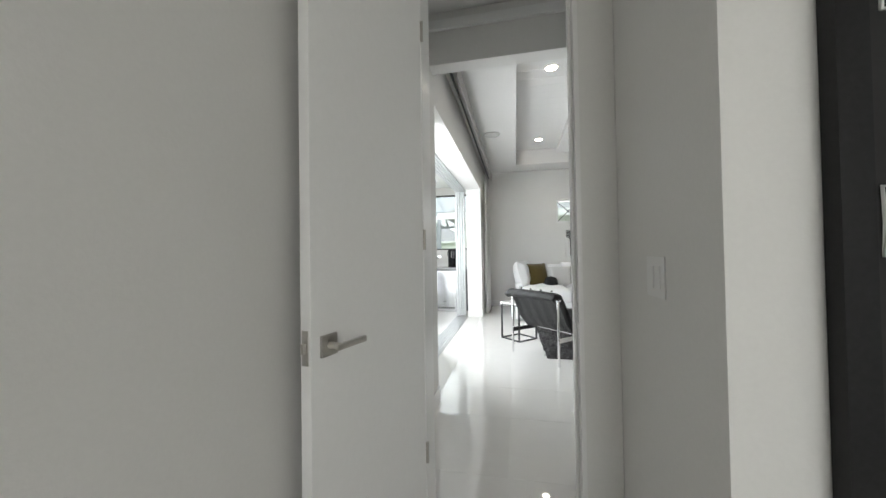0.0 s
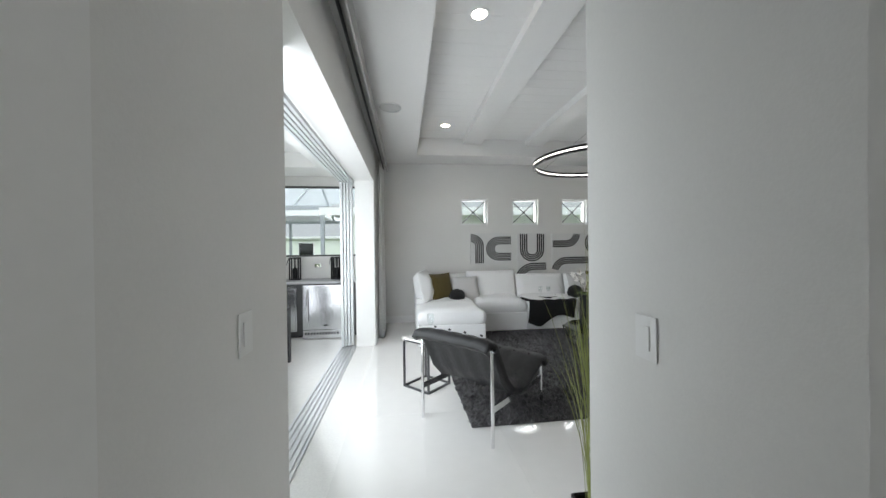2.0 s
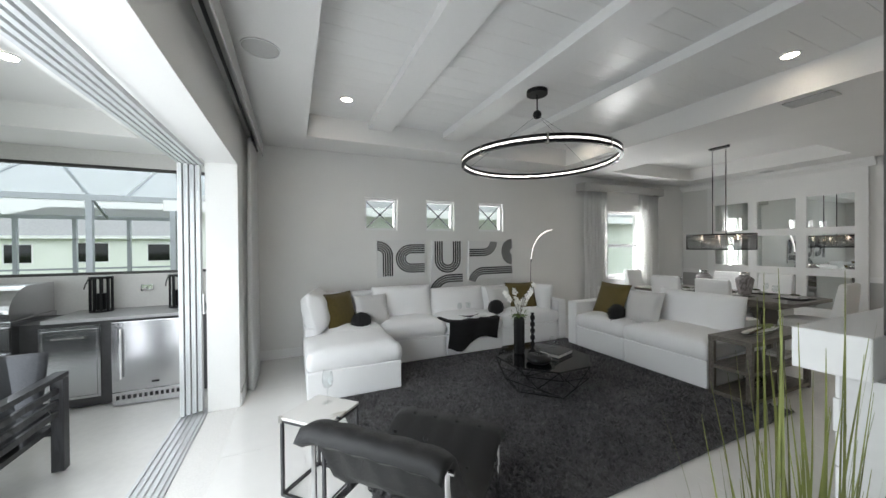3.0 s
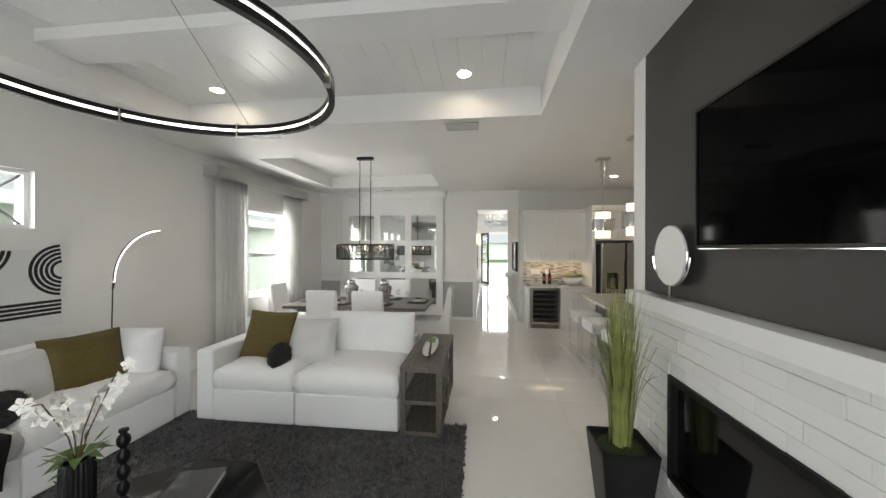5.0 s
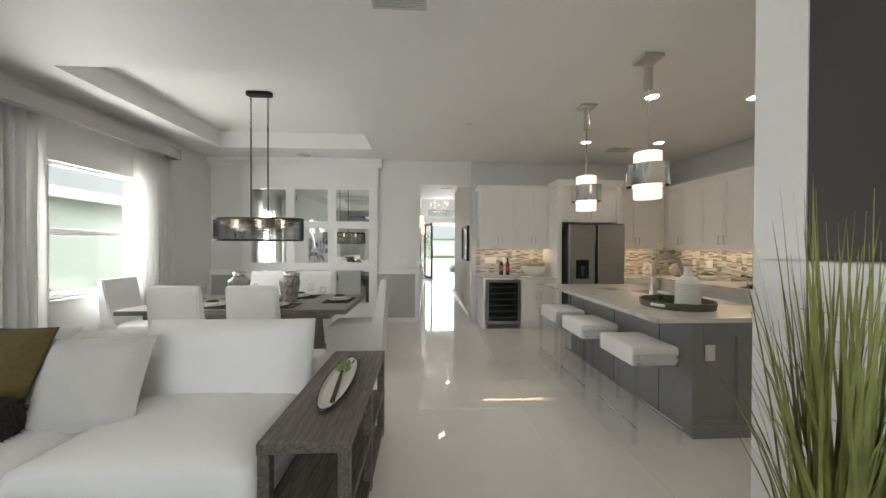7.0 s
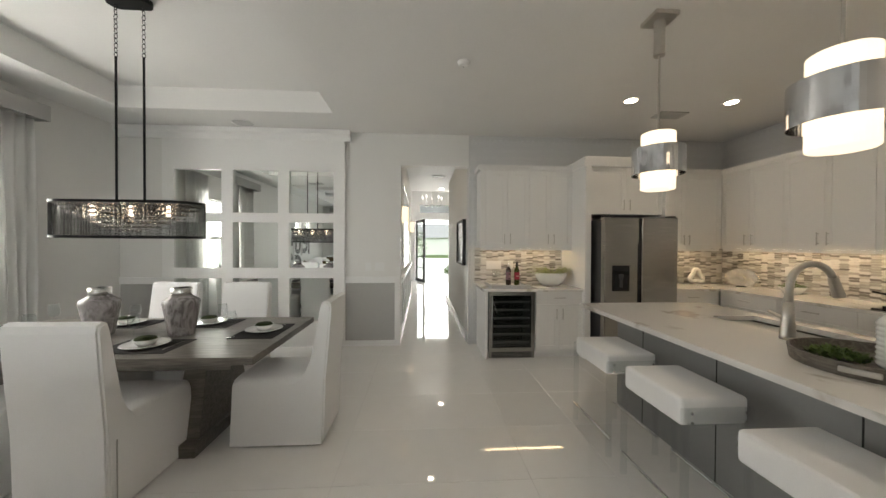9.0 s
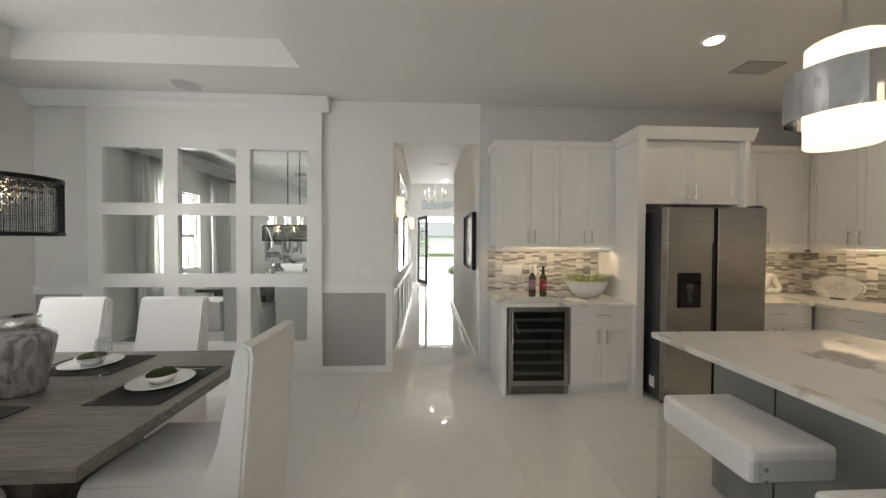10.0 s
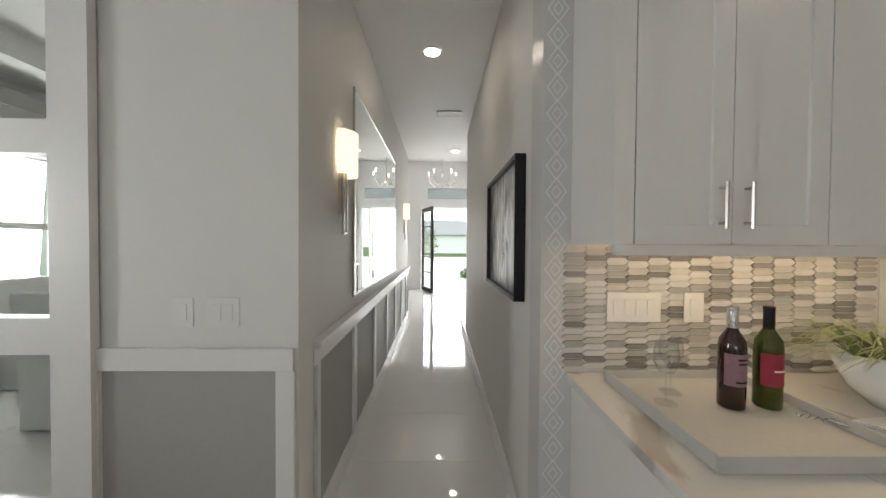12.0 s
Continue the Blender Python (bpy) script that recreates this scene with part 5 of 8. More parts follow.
# ---- dining room ----
MIR_Y = ((5.84, 6.45), (6.60, 7.21), (7.36, 7.985))
MIR_Z = ((0.365, 0.975), (1.118, 1.755), (1.885, 2.478))
for y0, y1 in MIR_Y:
    for z0, z1 in MIR_Z:
        mi = thing("wall_mirror", EAST, (y0 + y1) / 2, z0, 0, "square mirror set into the white panelled dining wall", "mirror", "nine inset wall mirrors")
        part("glass", box(-0.008, -0.002, -(y1 - y0) / 2 - 0.01, (y1 - y0) / 2 + 0.01, -0.01, z1 - z0 + 0.01), M_MIRROR, mi)
FX = (-0.045, -0.0085)
panelling = thing("mirror_panelling", EAST, 0, 0, 0, "white painted grid panelling that frames nine mirrors", "panelling", kind="structure")
cols = [5.685, *[v for p in MIR_Y for v in p], 8.14]
for a, b in zip(cols[0::2], cols[1::2]):
    part("stile", box(*FX, a, b, 0.08, 2.90), M_TRIM, panelling)
for y0, y1 in MIR_Y:
    for a, b in ((0.08, MIR_Z[0][0]), (MIR_Z[0][1], MIR_Z[1][0]), (MIR_Z[1][1], MIR_Z[2][0]), (MIR_Z[2][1], 2.90)):
        part("rail", box(*FX, y0, y1, a, b), M_TRIM, panelling)
crown = extrude([(EAST - 0.0085, 2.90), (EAST - 0.05, 2.90), (EAST - 0.06, 2.92), (EAST - 0.085, 2.96), (EAST - 0.12, 2.985), (EAST - 0.13, 3.041), (EAST - 0.0085, 3.041)], 5.60, NORTH - 0.002, "y")
setting("crown_moulding", crown, M_TRIM, "white crown moulding along the mirrored wall", "trim")


def wainscot(x, y0, y1, z0, z1, label):
    """A greige panel framed by white boards on the east wall."""
    w = thing("wainscot_panel", x, (y0 + y1) / 2, 0, 0, label, "panelling", kind="structure")
    h = (y1 - y0) / 2
    part("panel", box(-0.006, -0.001, -h, h, z0, z1), M_GREIGE, w, "greige painted inset")
    part("rail", box(-0.024, -0.0065, -h - 0.07, h + 0.07, z1, z1 + 0.09, bev=0.003), M_TRIM, w)
    part("stile", box(-0.024, -0.0065, -h - 0.075, -h, z0, z1), M_TRIM, w)
    part("stile", box(-0.024, -0.0065, h, min(h + 0.075, h + 0.004 if y1 > 8 else h + 0.004), z0, z1), M_TRIM, w)


wainscot(EAST, 4.982, 5.68, 0.08, 0.904, "greige wall panel framed in white boards beside the hall")
wainscot(EAST, 8.22, 8.715, 0.08, 0.895, "greige wall panel framed in white boards in the corner")
switch(EAST, 5.36, 1.135, 90, 1, "white outlet plate on the dining wall").matrix_basis = pose(EAST, 5.36, 1.135, 0, 0, -90)
switch(EAST, 5.20, 1.135, -90, 2, "white double switch plate on the dining wall")

tb = thing("dining_table", 6.84, 6.85, 0, 0, "long taupe wood dining table on two pedestals", "dining table")
part("tabletop", box(-0.60, 0.60, -1.20, 1.20, 0.69, 0.74, bev=0.004), M_TABLEWOOD, tb)
part("apron", box(-0.48, 0.48, -1.0, 1.0, 0.62, 0.689), M_TABLEWOOD, tb)
for sy in (-0.62, 0.62):
    ped = bmesh.new()
    v = [ped.verts.new(p) for p in ((-0.34, sy - 0.09, 0.09), (0.34, sy - 0.09, 0.09), (0.34, sy + 0.09, 0.09), (-0.34, sy + 0.09, 0.09), (-0.22, sy - 0.07, 0.62), (0.22, sy - 0.07, 0.62), (0.22, sy + 0.07, 0.62), (-0.22, sy + 0.07, 0.62))]
    for f in ((0, 1, 5, 4), (1, 2, 6, 5), (2, 3, 7, 6), (3, 0, 4, 7), (3, 2, 1, 0), (4, 5, 6, 7)):
        ped.faces.new([v[k] for k in f])
    part("pedestal", ped, M_TABLEWOOD, tb)
    part("foot", box(-0.42, 0.42, sy - 0.11, sy + 0.11, 0, 0.09, bev=0.006), M_TABLEWOOD, tb)
part("stretcher", box(-0.05, 0.05, -0.53, 0.53, 0.16, 0.24, bev=0.004), M_TABLEWOOD, tb)


def dining_chair():
    """A slipcovered parsons chair; its front points to +y, its seat centre is the origin."""
    c = thing("dining_chair", 0, 0, 0, 0, "white slipcovered dining chair with a high back", "chair", "chairs round the dining table")
    skirt = bmesh.new()
    n = 10
    rows = []
    for z, g in ((0.012, 1.03), (0.12, 1.02), (0.30, 1.0), (0.43, 0.99), (0.462, 0.97)):
        ring = []
        for sx, sy, ex, ey in ((-1, -1, 1, -1), (1, -1, 1, 1), (1, 1, -1, 1), (-1, 1, -1, -1)):
            for k in range(n):
                f = k / n
                ring.append(skirt.verts.new((0.24 * g * (sx + (ex - sx) * f), 0.03 + 0.31 * g * (sy + (ey - sy) * f) + 0.004 * math.sin(k * 2.0), z)))
        rows.append(ring)
    for s, e in zip(rows, rows[1:]):
        for k in range(len(s)):
            skirt.faces.new((s[k], s[(k + 1) % len(s)], e[(k + 1) % len(s)], e[k]))
    skirt.faces.new(rows[-1])
    skirt.faces.new(rows[0][::-1])
    part("skirt", skirt, M_SLIP, c)
    part("seat_pad", cushion(0.46, 0.56, 0.10, Matrix.Translation((0, 0.05, 0.46)), puff=0.35, wrinkle=0.004, seed=31), M_SLIP, c, smooth=True)
    # the back sweeps up out of the seat with curved side wings
    outline = [(0.22, 0.44), (0.0, 0.445), (-0.12, 0.47), (-0.17, 0.53), (-0.205, 0.62), (-0.24, 0.80), (-0.272, 0.985), (-0.285, 1.03), (-0.31, 1.045), (-0.345, 1.03), (-0.352, 0.99), (-0.335, 0.75), (-0.31, 0.45), (-0.30, 0.03), (-0.26, 0.03), (-0.24, 0.40)]
    back = extrude(outline, -0.238, 0.238, "x")
    bmesh.ops.bevel(back, geom=[e for e in back.edges if abs(e.verts[0].co.x - e.verts[1].co.x) < 1e-4], offset=0.012, segments=2, affect="EDGES")
    part("backrest", back, M_SLIP, c)
    # grey strip standing in for the shade inside the skirt's corner pleat
    part("pleat_shade", box(0.2475, 0.2500, -0.262, -0.255, 0.014, 0.40), M_VALANCE, c, "grey strip for the shade in the corner pleat")
    return c


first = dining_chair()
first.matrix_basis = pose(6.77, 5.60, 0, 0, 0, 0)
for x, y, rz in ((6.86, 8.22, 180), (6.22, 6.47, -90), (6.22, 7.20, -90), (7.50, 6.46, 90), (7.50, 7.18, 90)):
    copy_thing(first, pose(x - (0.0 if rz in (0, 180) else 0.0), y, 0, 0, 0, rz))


def setting_place(x, y, rz, label):
    m = thing("placemat", x, y, 0.741, rz, "charcoal woven placemat on the dining table", "placemat", "placemats")
    part("mat", box(-0.235, 0.235, -0.165, 0.165, 0, 0.004, bev=0.001), M_PLACEMAT, m)
    p = thing("plate_setting", x, y, 0.746, rz, label, "plate", "plate settings")
    part("plate", lathe([(0.0, 0), (0.085, 0), (0.135, 0.016), (0.142, 0.018), (0.135, 0.021), (0.085, 0.006), (0.0, 0.006)], n=36), M_CERAMIC, p, smooth=True)
    part("bowl", lathe([(0.0, 0.007), (0.045, 0.007), (0.075, 0.05), (0.071, 0.05), (0.05, 0.02), (0.0, 0.02)], n=28), M_CERAMIC, p, smooth=True)
    mo = bmesh.new()
    bmesh.ops.create_icosphere(mo, subdivisions=3, radius=1)
    for v in mo.verts:
        k = 1 + 0.16 * noise.noise(v.co * 5)
        v.co = Vector((v.co.x * 0.064 * k, v.co.y * 0.064 * k, 0.048 + v.co.z * 0.022 * k))
    part("moss", mo, M_MOSS, p, "dark green moss in a white bowl")
    f = thing("fork", x, y, 0.746, rz, "silver fork lying on a placemat", "fork", "forks")
    bm = box(0.176, 0.188, -0.10, 0.05, 0, 0.003, bev=0.001)
    for k in range(4):
        box(0.172 + k * 0.006, 0.1745 + k * 0.006, 0.05, 0.10, 0.0, 0.003, bm)
    part("fork_body", bm, M_SILVER, f)
    c, s = math.cos(radians(rz)), math.sin(radians(rz))
    gx, gy = -0.20, 0.15
    wine_glass(x + c * gx - s * gy, y + s * gx + c * gy, 0.741, 0.20, "clear stemmed wine glass on the dining table", "dining wine glasses")


for x, y, rz in ((6.50, 6.49, -90), (6.50, 7.20, -90), (7.18, 6.48, 90), (7.18, 7.18, 90), (6.90, 5.88, 0), (6.86, 7.80, 180)):
    setting_place(x, y, rz, "white plate and bowl with dark moss on a placemat")


def urn(x, y):
    u = thing("ceramic_urn", x, y, 0.741, 0, "smoky marbled grey urn vase with a flat neck", "vase", "marbled urns")
    part("body", lathe([(0.0, 0), (0.080, 0), (0.086, 0.012), (0.120, 0.225), (0.124, 0.250), (0.118, 0.272), (0.072, 0.302), (0.070, 0.308)], n=32), M_MARBLEVASE, u, smooth=True)
    part("neck", lathe([(0.068, 0.302), (0.070, 0.366), (0.062, 0.368), (0.060, 0.31), (0.0, 0.308)], n=32), M_SILVER, u, "pale silver glazed neck", smooth=True)


urn(6.82, 6.47)
urn(6.84, 7.09)

# oval drum chandelier
dc = thing("drum_chandelier", 6.79, 6.82, 1.49, 0, "long oval black organza drum chandelier with crystal drops", "chandelier")


def stadium(hx, hy, n=14):
    pts = []
    r = hx
    for k in range(n + 1):
        a = math.pi * k / n
        pts.append((r * math.cos(a), hy - r + r * math.sin(a)))
    for k in range(n + 1):
        a = math.pi + math.pi * k / n
        pts.append((r * math.cos(a), -(hy - r) + r * math.sin(a)))
    return pts


def band(hx, hy, z0, z1, t):
    o, i = stadium(hx, hy), stadium(hx - t, hy - t)
    bm = bmesh.new()
    rings = [[bm.verts.new((x, y, z)) for x, y in pts] for pts, z in ((o, z0), (o, z1), (i, z1), (i, z0))]
    for a in range(4):
        s, e = rings[a], rings[(a + 1) % 4]
        for k in range(len(s)):
            bm.faces.new((s[k], s[(k + 1) % len(s)], e[(k + 1) % len(s)], e[k]))
    return bm


part("upper_band", band(0.19, 0.57, 0.255, 0.275, 0.006), M_BLACKMETAL, dc)
part("lower_band", band(0.19, 0.57, 0.0, 0.016, 0.006), M_BLACKMETAL, dc)
o = stadium(0.186, 0.566, 22)
net = bmesh.new()
closed = o + o[:1]
for (x, y), (x2, y2) in zip(closed, closed[1:]):
    steps = max(1, round(math.hypot(x2 - x, y2 - y) / 0.010))
    for s in range(steps):
        px, py = x + (x2 - x) * s / steps, y + (y2 - y) * s / steps
        rod((px, py, 0.016), (px, py, 0.255), 0.0013, net, n=3)
for k in range(22):
    z = 0.02 + k * 0.0108
    tube([(x, y, z) for x, y in o], 0.0011, net, n=3, closed=True)
part("organza_shade", net, M_MESHSHADE, dc, "sheer black woven shade")
part("top_plate", extrude(stadium(0.18, 0.56), 0.262, 0.27, "z"), M_BLACKMETAL, dc)
crystals = bmesh.new()
rnd = random.Random(4)
for i in range(30):
    for j in range(7):
        x, y = -0.14 + 0.28 * (j + 0.5) / 7, -0.50 + 1.0 * (i + 0.5) / 30
        depth = 0.23 * (1 - (y / 0.56) ** 2) * (1 - 0.5 * (x / 0.19) ** 2)
        for k in range(max(1, int(depth / 0.032))):
            bmesh.ops.create_icosphere(crystals, subdivisions=1, radius=rnd.uniform(0.009, 0.013), matrix=Matrix.Translation((x + rnd.uniform(-0.006, 0.006), y + rnd.uniform(-0.006, 0.006), 0.25 - k * 0.032)))
tagged(part("crystal_drops", crystals, M_AMBER, dc, "strings of clear crystal beads"), kind="stuff")
# unseen glowing rods, added inside the drum to make the crystals bright
for y in (-0.30, 0.0, 0.30):
    part("fill_bulb", rod((0, y, 0.17), (0, y, 0.25), 0.015, n=10), mat("crystal_fill_glow", (1, 0.9, 0.75), 0.4, emit=(1.0, 0.86, 0.68), strength=6.0), dc, "unseen glow added to brighten the crystal beads")
for y in (-0.11, 0.11):
    part("drop_rod", rod((0, y, 0.27), (0, y, 1.38), 0.009), M_BLACKMETAL, dc)
    chain = bmesh.new()
    for k in range(11):
        z = 1.39 + k * 0.036
        r = 0.013
        ring = [(r * math.cos(a * math.tau / 10) * (1 if k % 2 else 0), y + r * math.cos(a * math.tau / 10) * (0 if k % 2 else 1), z + 0.022 * math.sin(a * math.tau / 10)) for a in range(10)]
        tube(ring, 0.0028, chain, n=5, closed=True)
    part("chain", chain, M_BLACKMETAL, dc, "black link chain")
part("canopy", extrude(stadium(0.065, 0.17), 1.772, 1.809, "z"), M_BLACKMETAL, dc)
dc.scale = (0.92, 0.92, 1.0)

# ---- kitchen ----


def pull(parent, a, b, off, name="handle"):
    """A square bar pull between a and b, standing off by the vector."""
    a, b, off = Vector(a), Vector(b), Vector(off)
    bm = rod(a + off, b + off, 0.0055, n=6)
    d = (b - a) * 0.12
    rod(a + d, a + d + off, 0.0045, bm, n=6)
    rod(b - d, b - d + off, 0.0045, bm, n=6)
    return part(name, bm, M_NICKEL, parent, "brushed nickel bar pull")


def shaker(parent, lo, hi, z0, z1, front, axis, handle=None, material=None, name="door", rail=0.06, flat=False):
    """A shaker door or drawer front; axis x: the front faces -x and lo, hi run along y; axis y: the front faces +y and lo, hi run along x."""
    material = material or M_CABINET
    g, t = 0.0018, 0.019
    lo, hi, z0, z1 = lo + g, hi - g, z0 + g, z1 - g

    def bx(a, b, c, d, f0, f1, bm=None):
        if axis == "x":
            return box(front + f0, front + f1, a, b, c, d, bm)
        return box(a, b, front - f1, front - f0, c, d, bm)
    if flat:
        bm = bx(lo, hi, z0, z1, 0, t)
    else:
        bm = bx(lo, hi, z0, z1, 0, t)
        out = Vector((-1, 0, 0)) if axis == "x" else Vector((0, 1, 0))
        bm.normal_update()
        face = max(bm.faces, key=lambda f: f.normal.dot(out))
        bmesh.ops.inset_region(bm, faces=[face], thickness=rail, use_even_offset=True)
        bmesh.ops.inset_region(bm, faces=[face], thickness=0.0015, depth=-0.009, use_even_offset=True)
    d = part(name, bm, material, parent)
    off = (-0.028, 0, 0) if axis == "x" else (0, 0.028, 0)
    if handle:
        kind, c, e = handle
        if kind == "v":
            a, b = ((front, c, e), (front, c, e + 0.14)) if axis == "x" else ((c, front, e), (c, front, e + 0.14))
        else:
            a, b = ((front, c - 0.075, e), (front, c + 0.075, e)) if axis == "x" else ((c - 0.075, front, e), (c + 0.075, front, e))
        pull(d, a, b, off)
    return d


def cabinet_east(y0, y1, z0, z1, front, label, doors=2, drawer=False, toe=False, handles="low", category="cabinet"):
    c = thing("upper_cabinet" if z0 > 1 else "base_cabinet", 0, 0, 0, 0, label, category)
    part("body", box(front + 0.02, EAST - 0.002, y0 + 0.001, y1 - 0.001, z0, z1), M_CABINET, c)
    if toe:
        part("toe_kick", box(front + 0.075, EAST - 0.002, y0 + 0.001, y1 - 0.001, 0, z0 - 0.001), M_CABINET, c)
    top = z1
    if drawer:
        shaker(c, y0, y1, z1 - 0.165, z1, front, "x", ("h", (y0 + y1) / 2, z1 - 0.08), name="drawer", flat=True)
        top = z1 - 0.165
    w = (y1 - y0) / doors
    for k in range(doors):
        inner = y0 + w * k + (w - 0.04 if k % 2 == 0 else 0.04)
        hz = z0 + 0.05 if handles == "low" else top - 0.19
        shaker(c, y0 + w * k, y0 + w * (k + 1), z0, top, front, "x", ("v", inner, hz))
    return c


cabinet_east(3.127, 3.735, 1.42, 2.47, 8.62, "white shaker upper cabinet with two doors above the wine bar")
cabinet_east(2.52, 3.127, 1.42, 2.47, 8.62, "white shaker upper cabinet with two doors above the wine bar")
cabinet_east(1.46, 2.44, 1.86, 2.47, 8.30, "white shaker cabinet over the refrigerator")
cabinet_east(0.34, 1.40, 1.42, 2.47, 8.62, "white shaker upper cabinet beside the refrigerator")
cabinet_east(2.52, 3.13, 0.10, 0.86, 8.30, "white base cabinet with a drawer over two doors", drawer=True, toe=True, handles="high")
cabinet_east(0.66, 1.40, 0.10, 0.86, 8.30, "white base cabinet beside the refrigerator", drawer=True, toe=True, handles="high")
setting("cabinet_side_panel", box(8.32, EAST - 0.002, 3.752, 3.79, 0, 0.86), M_CABINET, "white end panel of the wine bar", "panel")
setting("upper_side_panel", box(8.62, EAST - 0.002, 3.737, 3.80, 1.42, 2.47), M_CABINET, "white end panel of the upper cabinets", "panel")
setting("fridge_panel", box(8.24, EAST - 0.002, 2.442, 2.518, 0, 2.47), M_CABINET, "tall white panel beside the refrigerator", "panel")
setting("fridge_panel_south", box(8.24, EAST - 0.002, 1.402, 1.458, 0, 2.47), M_CABINET, "tall white panel beside the refrigerator", "panel")


def crown_x(y0, y1, front, z=2.471, h=0.065):
    return extrude([(EAST - 0.002, z), (front - 0.004, z), (front - 0.012, z + 0.02), (front - 0.045, z + h - 0.015), (front - 0.05, z + h), (EAST - 0.002, z + h)], y0, y1, "y")


setting("cabinet_crown", crown_x(2.52, 3.84, 8.62), M_CABINET, "white cabinet crown moulding", "trim")
setting("cabinet_crown", crown_x(1.36, 2.54, 8.25, 2.471, 0.11), M_CABINET, "white cabinet crown moulding over the refrigerator", "trim")
setting("cabinet_crown", crown_x(0.30, 1.36, 8.62), M_CABINET, "white cabinet crown moulding", "trim")
setting("cabinet_crown", extrude([(0.002, 2.471), (0.339, 2.471), (0.347, 2.49), (0.38, 2.521), (0.385, 2.536), (0.002, 2.536)], 5.34, 8.62, "x"), M_CABINET, "white cabinet crown moulding", "trim")
for y0, y1, f in ((2.522, 3.79, 8.63), (0.36, 1.40, 8.63)):
    setting("light_rail", box(f, f + 0.018, y0, y1, 1.385, 1.419), M_CABINET, "white light rail under the upper cabinets", "trim")
setting("light_rail", box(5.34, 8.60, 0.318, 0.332, 1.385, 1.419), M_CABINET, "white light rail under the upper cabinets", "trim")
for k, (a, b) in enumerate(((5.34, 6.16), (6.16, 6.98), (6.98, 7.80), (7.80, 8.62))):
    c = thing("upper_cabinet", 0, 0, 0, 0, "tall white shaker upper cabinet with two doors", "cabinet")
    part("body", box(a + 0.001, b - 0.001, 0.002, 0.315, 1.42, 2.47), M_CABINET, c)
    w = (b - a) / 2
    for j in range(2):
        shaker(c, a + w * j, a + w * (j + 1), 1.42, 2.47, 0.335, "y", ("v", a + w + (-0.045 if j == 0 else 0.045), 1.47))
for k in range(5):
    a, b = 4.75 + k * 0.71, 5.46 + k * 0.71
    c = thing("base_cabinet", 0, 0, 0, 0, "white base cabinet with stacked drawers and nickel pulls", "cabinet", "south base cabinets")
    part("body", box(a + 0.001, b - 0.001, 0.002, 0.62, 0.10, 0.86), M_CABINET, c)
    part("toe_kick", box(a + 0.001, b - 0.001, 0.002, 0.56, 0, 0.099), M_CABINET, c)
    for z0, z1 in ((0.70, 0.86), (0.40, 0.70), (0.10, 0.40)):
        shaker(c, a, b, z0, z1, 0.64, "y", ("h", (a + b) / 2, z1 - 0.075), name="drawer", flat=True)

counter = box(8.265, EAST - 0.002, 2.52, 3.815, 0.862, 0.895, bev=0.003)
setting("bar_countertop", counter, M_QUARTZ, "white quartz bar countertop with grey veins", "countertop")
setting("corner_countertop", box(8.265, EAST - 0.002, 0.002, 1.40, 0.862, 0.895, bev=0.003), M_QUARTZ, "white veined quartz countertop", "countertop")
setting("south_countertop", box(4.72, 8.263, 0.002, 0.675, 0.862, 0.895, bev=0.003), M_QUARTZ, "white veined quartz countertop", "countertop")

# warm strips under the upper cabinets
M_UNDER = mat("warm_under_cabinet_strip", (1, 0.9, 0.75), 0.4, emit=(1.0, 0.74, 0.45), strength=12)
for x0, x1, y0, y1, lab in ((8.70, 8.73, 2.60, 3.70, "wine bar"), (8.70, 8.73, 0.45, 1.35, "counter"), (5.4, 8.55, 0.20, 0.23, "counter")):
    u = thing("under_cabinet_light", 0, 0, 0, 0, "slim warm light strip under the upper cabinets", "light strip")
    part("diffuser", box(x0, x1, y0, y1, 1.408, 1.4185), M_UNDER, u)

# ---- wine cooler ----
wc = thing("wine_cooler", 8.30, 3.443, 0, 0, "stainless wine cooler with a dark glass door", "wine cooler")
shell = box(0.03, 0.60, -0.297, -0.27, 0.10, 0.855)
box(0.03, 0.60, 0.27, 0.297, 0.10, 0.855, shell)
box(0.03, 0.60, -0.269, 0.269, 0.10, 0.125, shell)
box(0.03, 0.60, -0.269, 0.269, 0.83, 0.855, shell)
part("body", shell, M_STEELDARK, wc)
dr = part("door_frame", frame_ring(-0.295, 0.295, 0.10, 0.855, 0.045, 0, 0.028), M_STEEL, wc, "brushed steel door frame")
for ob in (dr,):
    ob.data.transform(Matrix.Rotation(-math.pi / 2, 4, "Z"))
    ob.data.transform(Matrix.Translation((0.0, 0, 0)))
wg = part("glass_door", box(0.008, 0.014, -0.25, 0.25, 0.145, 0.81), thin_glass("tinted_cooler_glass", (0.55, 0.56, 0.56), 1.5), wc, "tinted glass")
part("cavity", box(0.40, 0.41, -0.26, 0.26, 0.12, 0.83), M_INK, wc)
for k in range(6):
    part("rack", box(0.035, 0.07, -0.245, 0.245, 0.185 + k * 0.105, 0.207 + k * 0.105, bev=0.002), M_VENT, wc, "pale wire wine rack")
part("toe_grille", box(0.012, 0.03, -0.295, 0.295, 0.008, 0.097), M_STEEL, wc)
# black strips on the grille face paint the shade of its slots
for k in range(4):
    part("grille_slot_shade", box(0.009, 0.0118, -0.26, 0.26, 0.022 + k * 0.018, 0.031 + k * 0.018), M_INK, wc)
part("door_handle", rod((-0.03, 0.262, 0.50), (-0.03, 0.262, 0.80), 0.007), M_CHROME, wc)
part("door_hook", rod((-0.03, 0.20, 0.60), (0.006, 0.25, 0.75), 0.003), M_CHROME, wc)

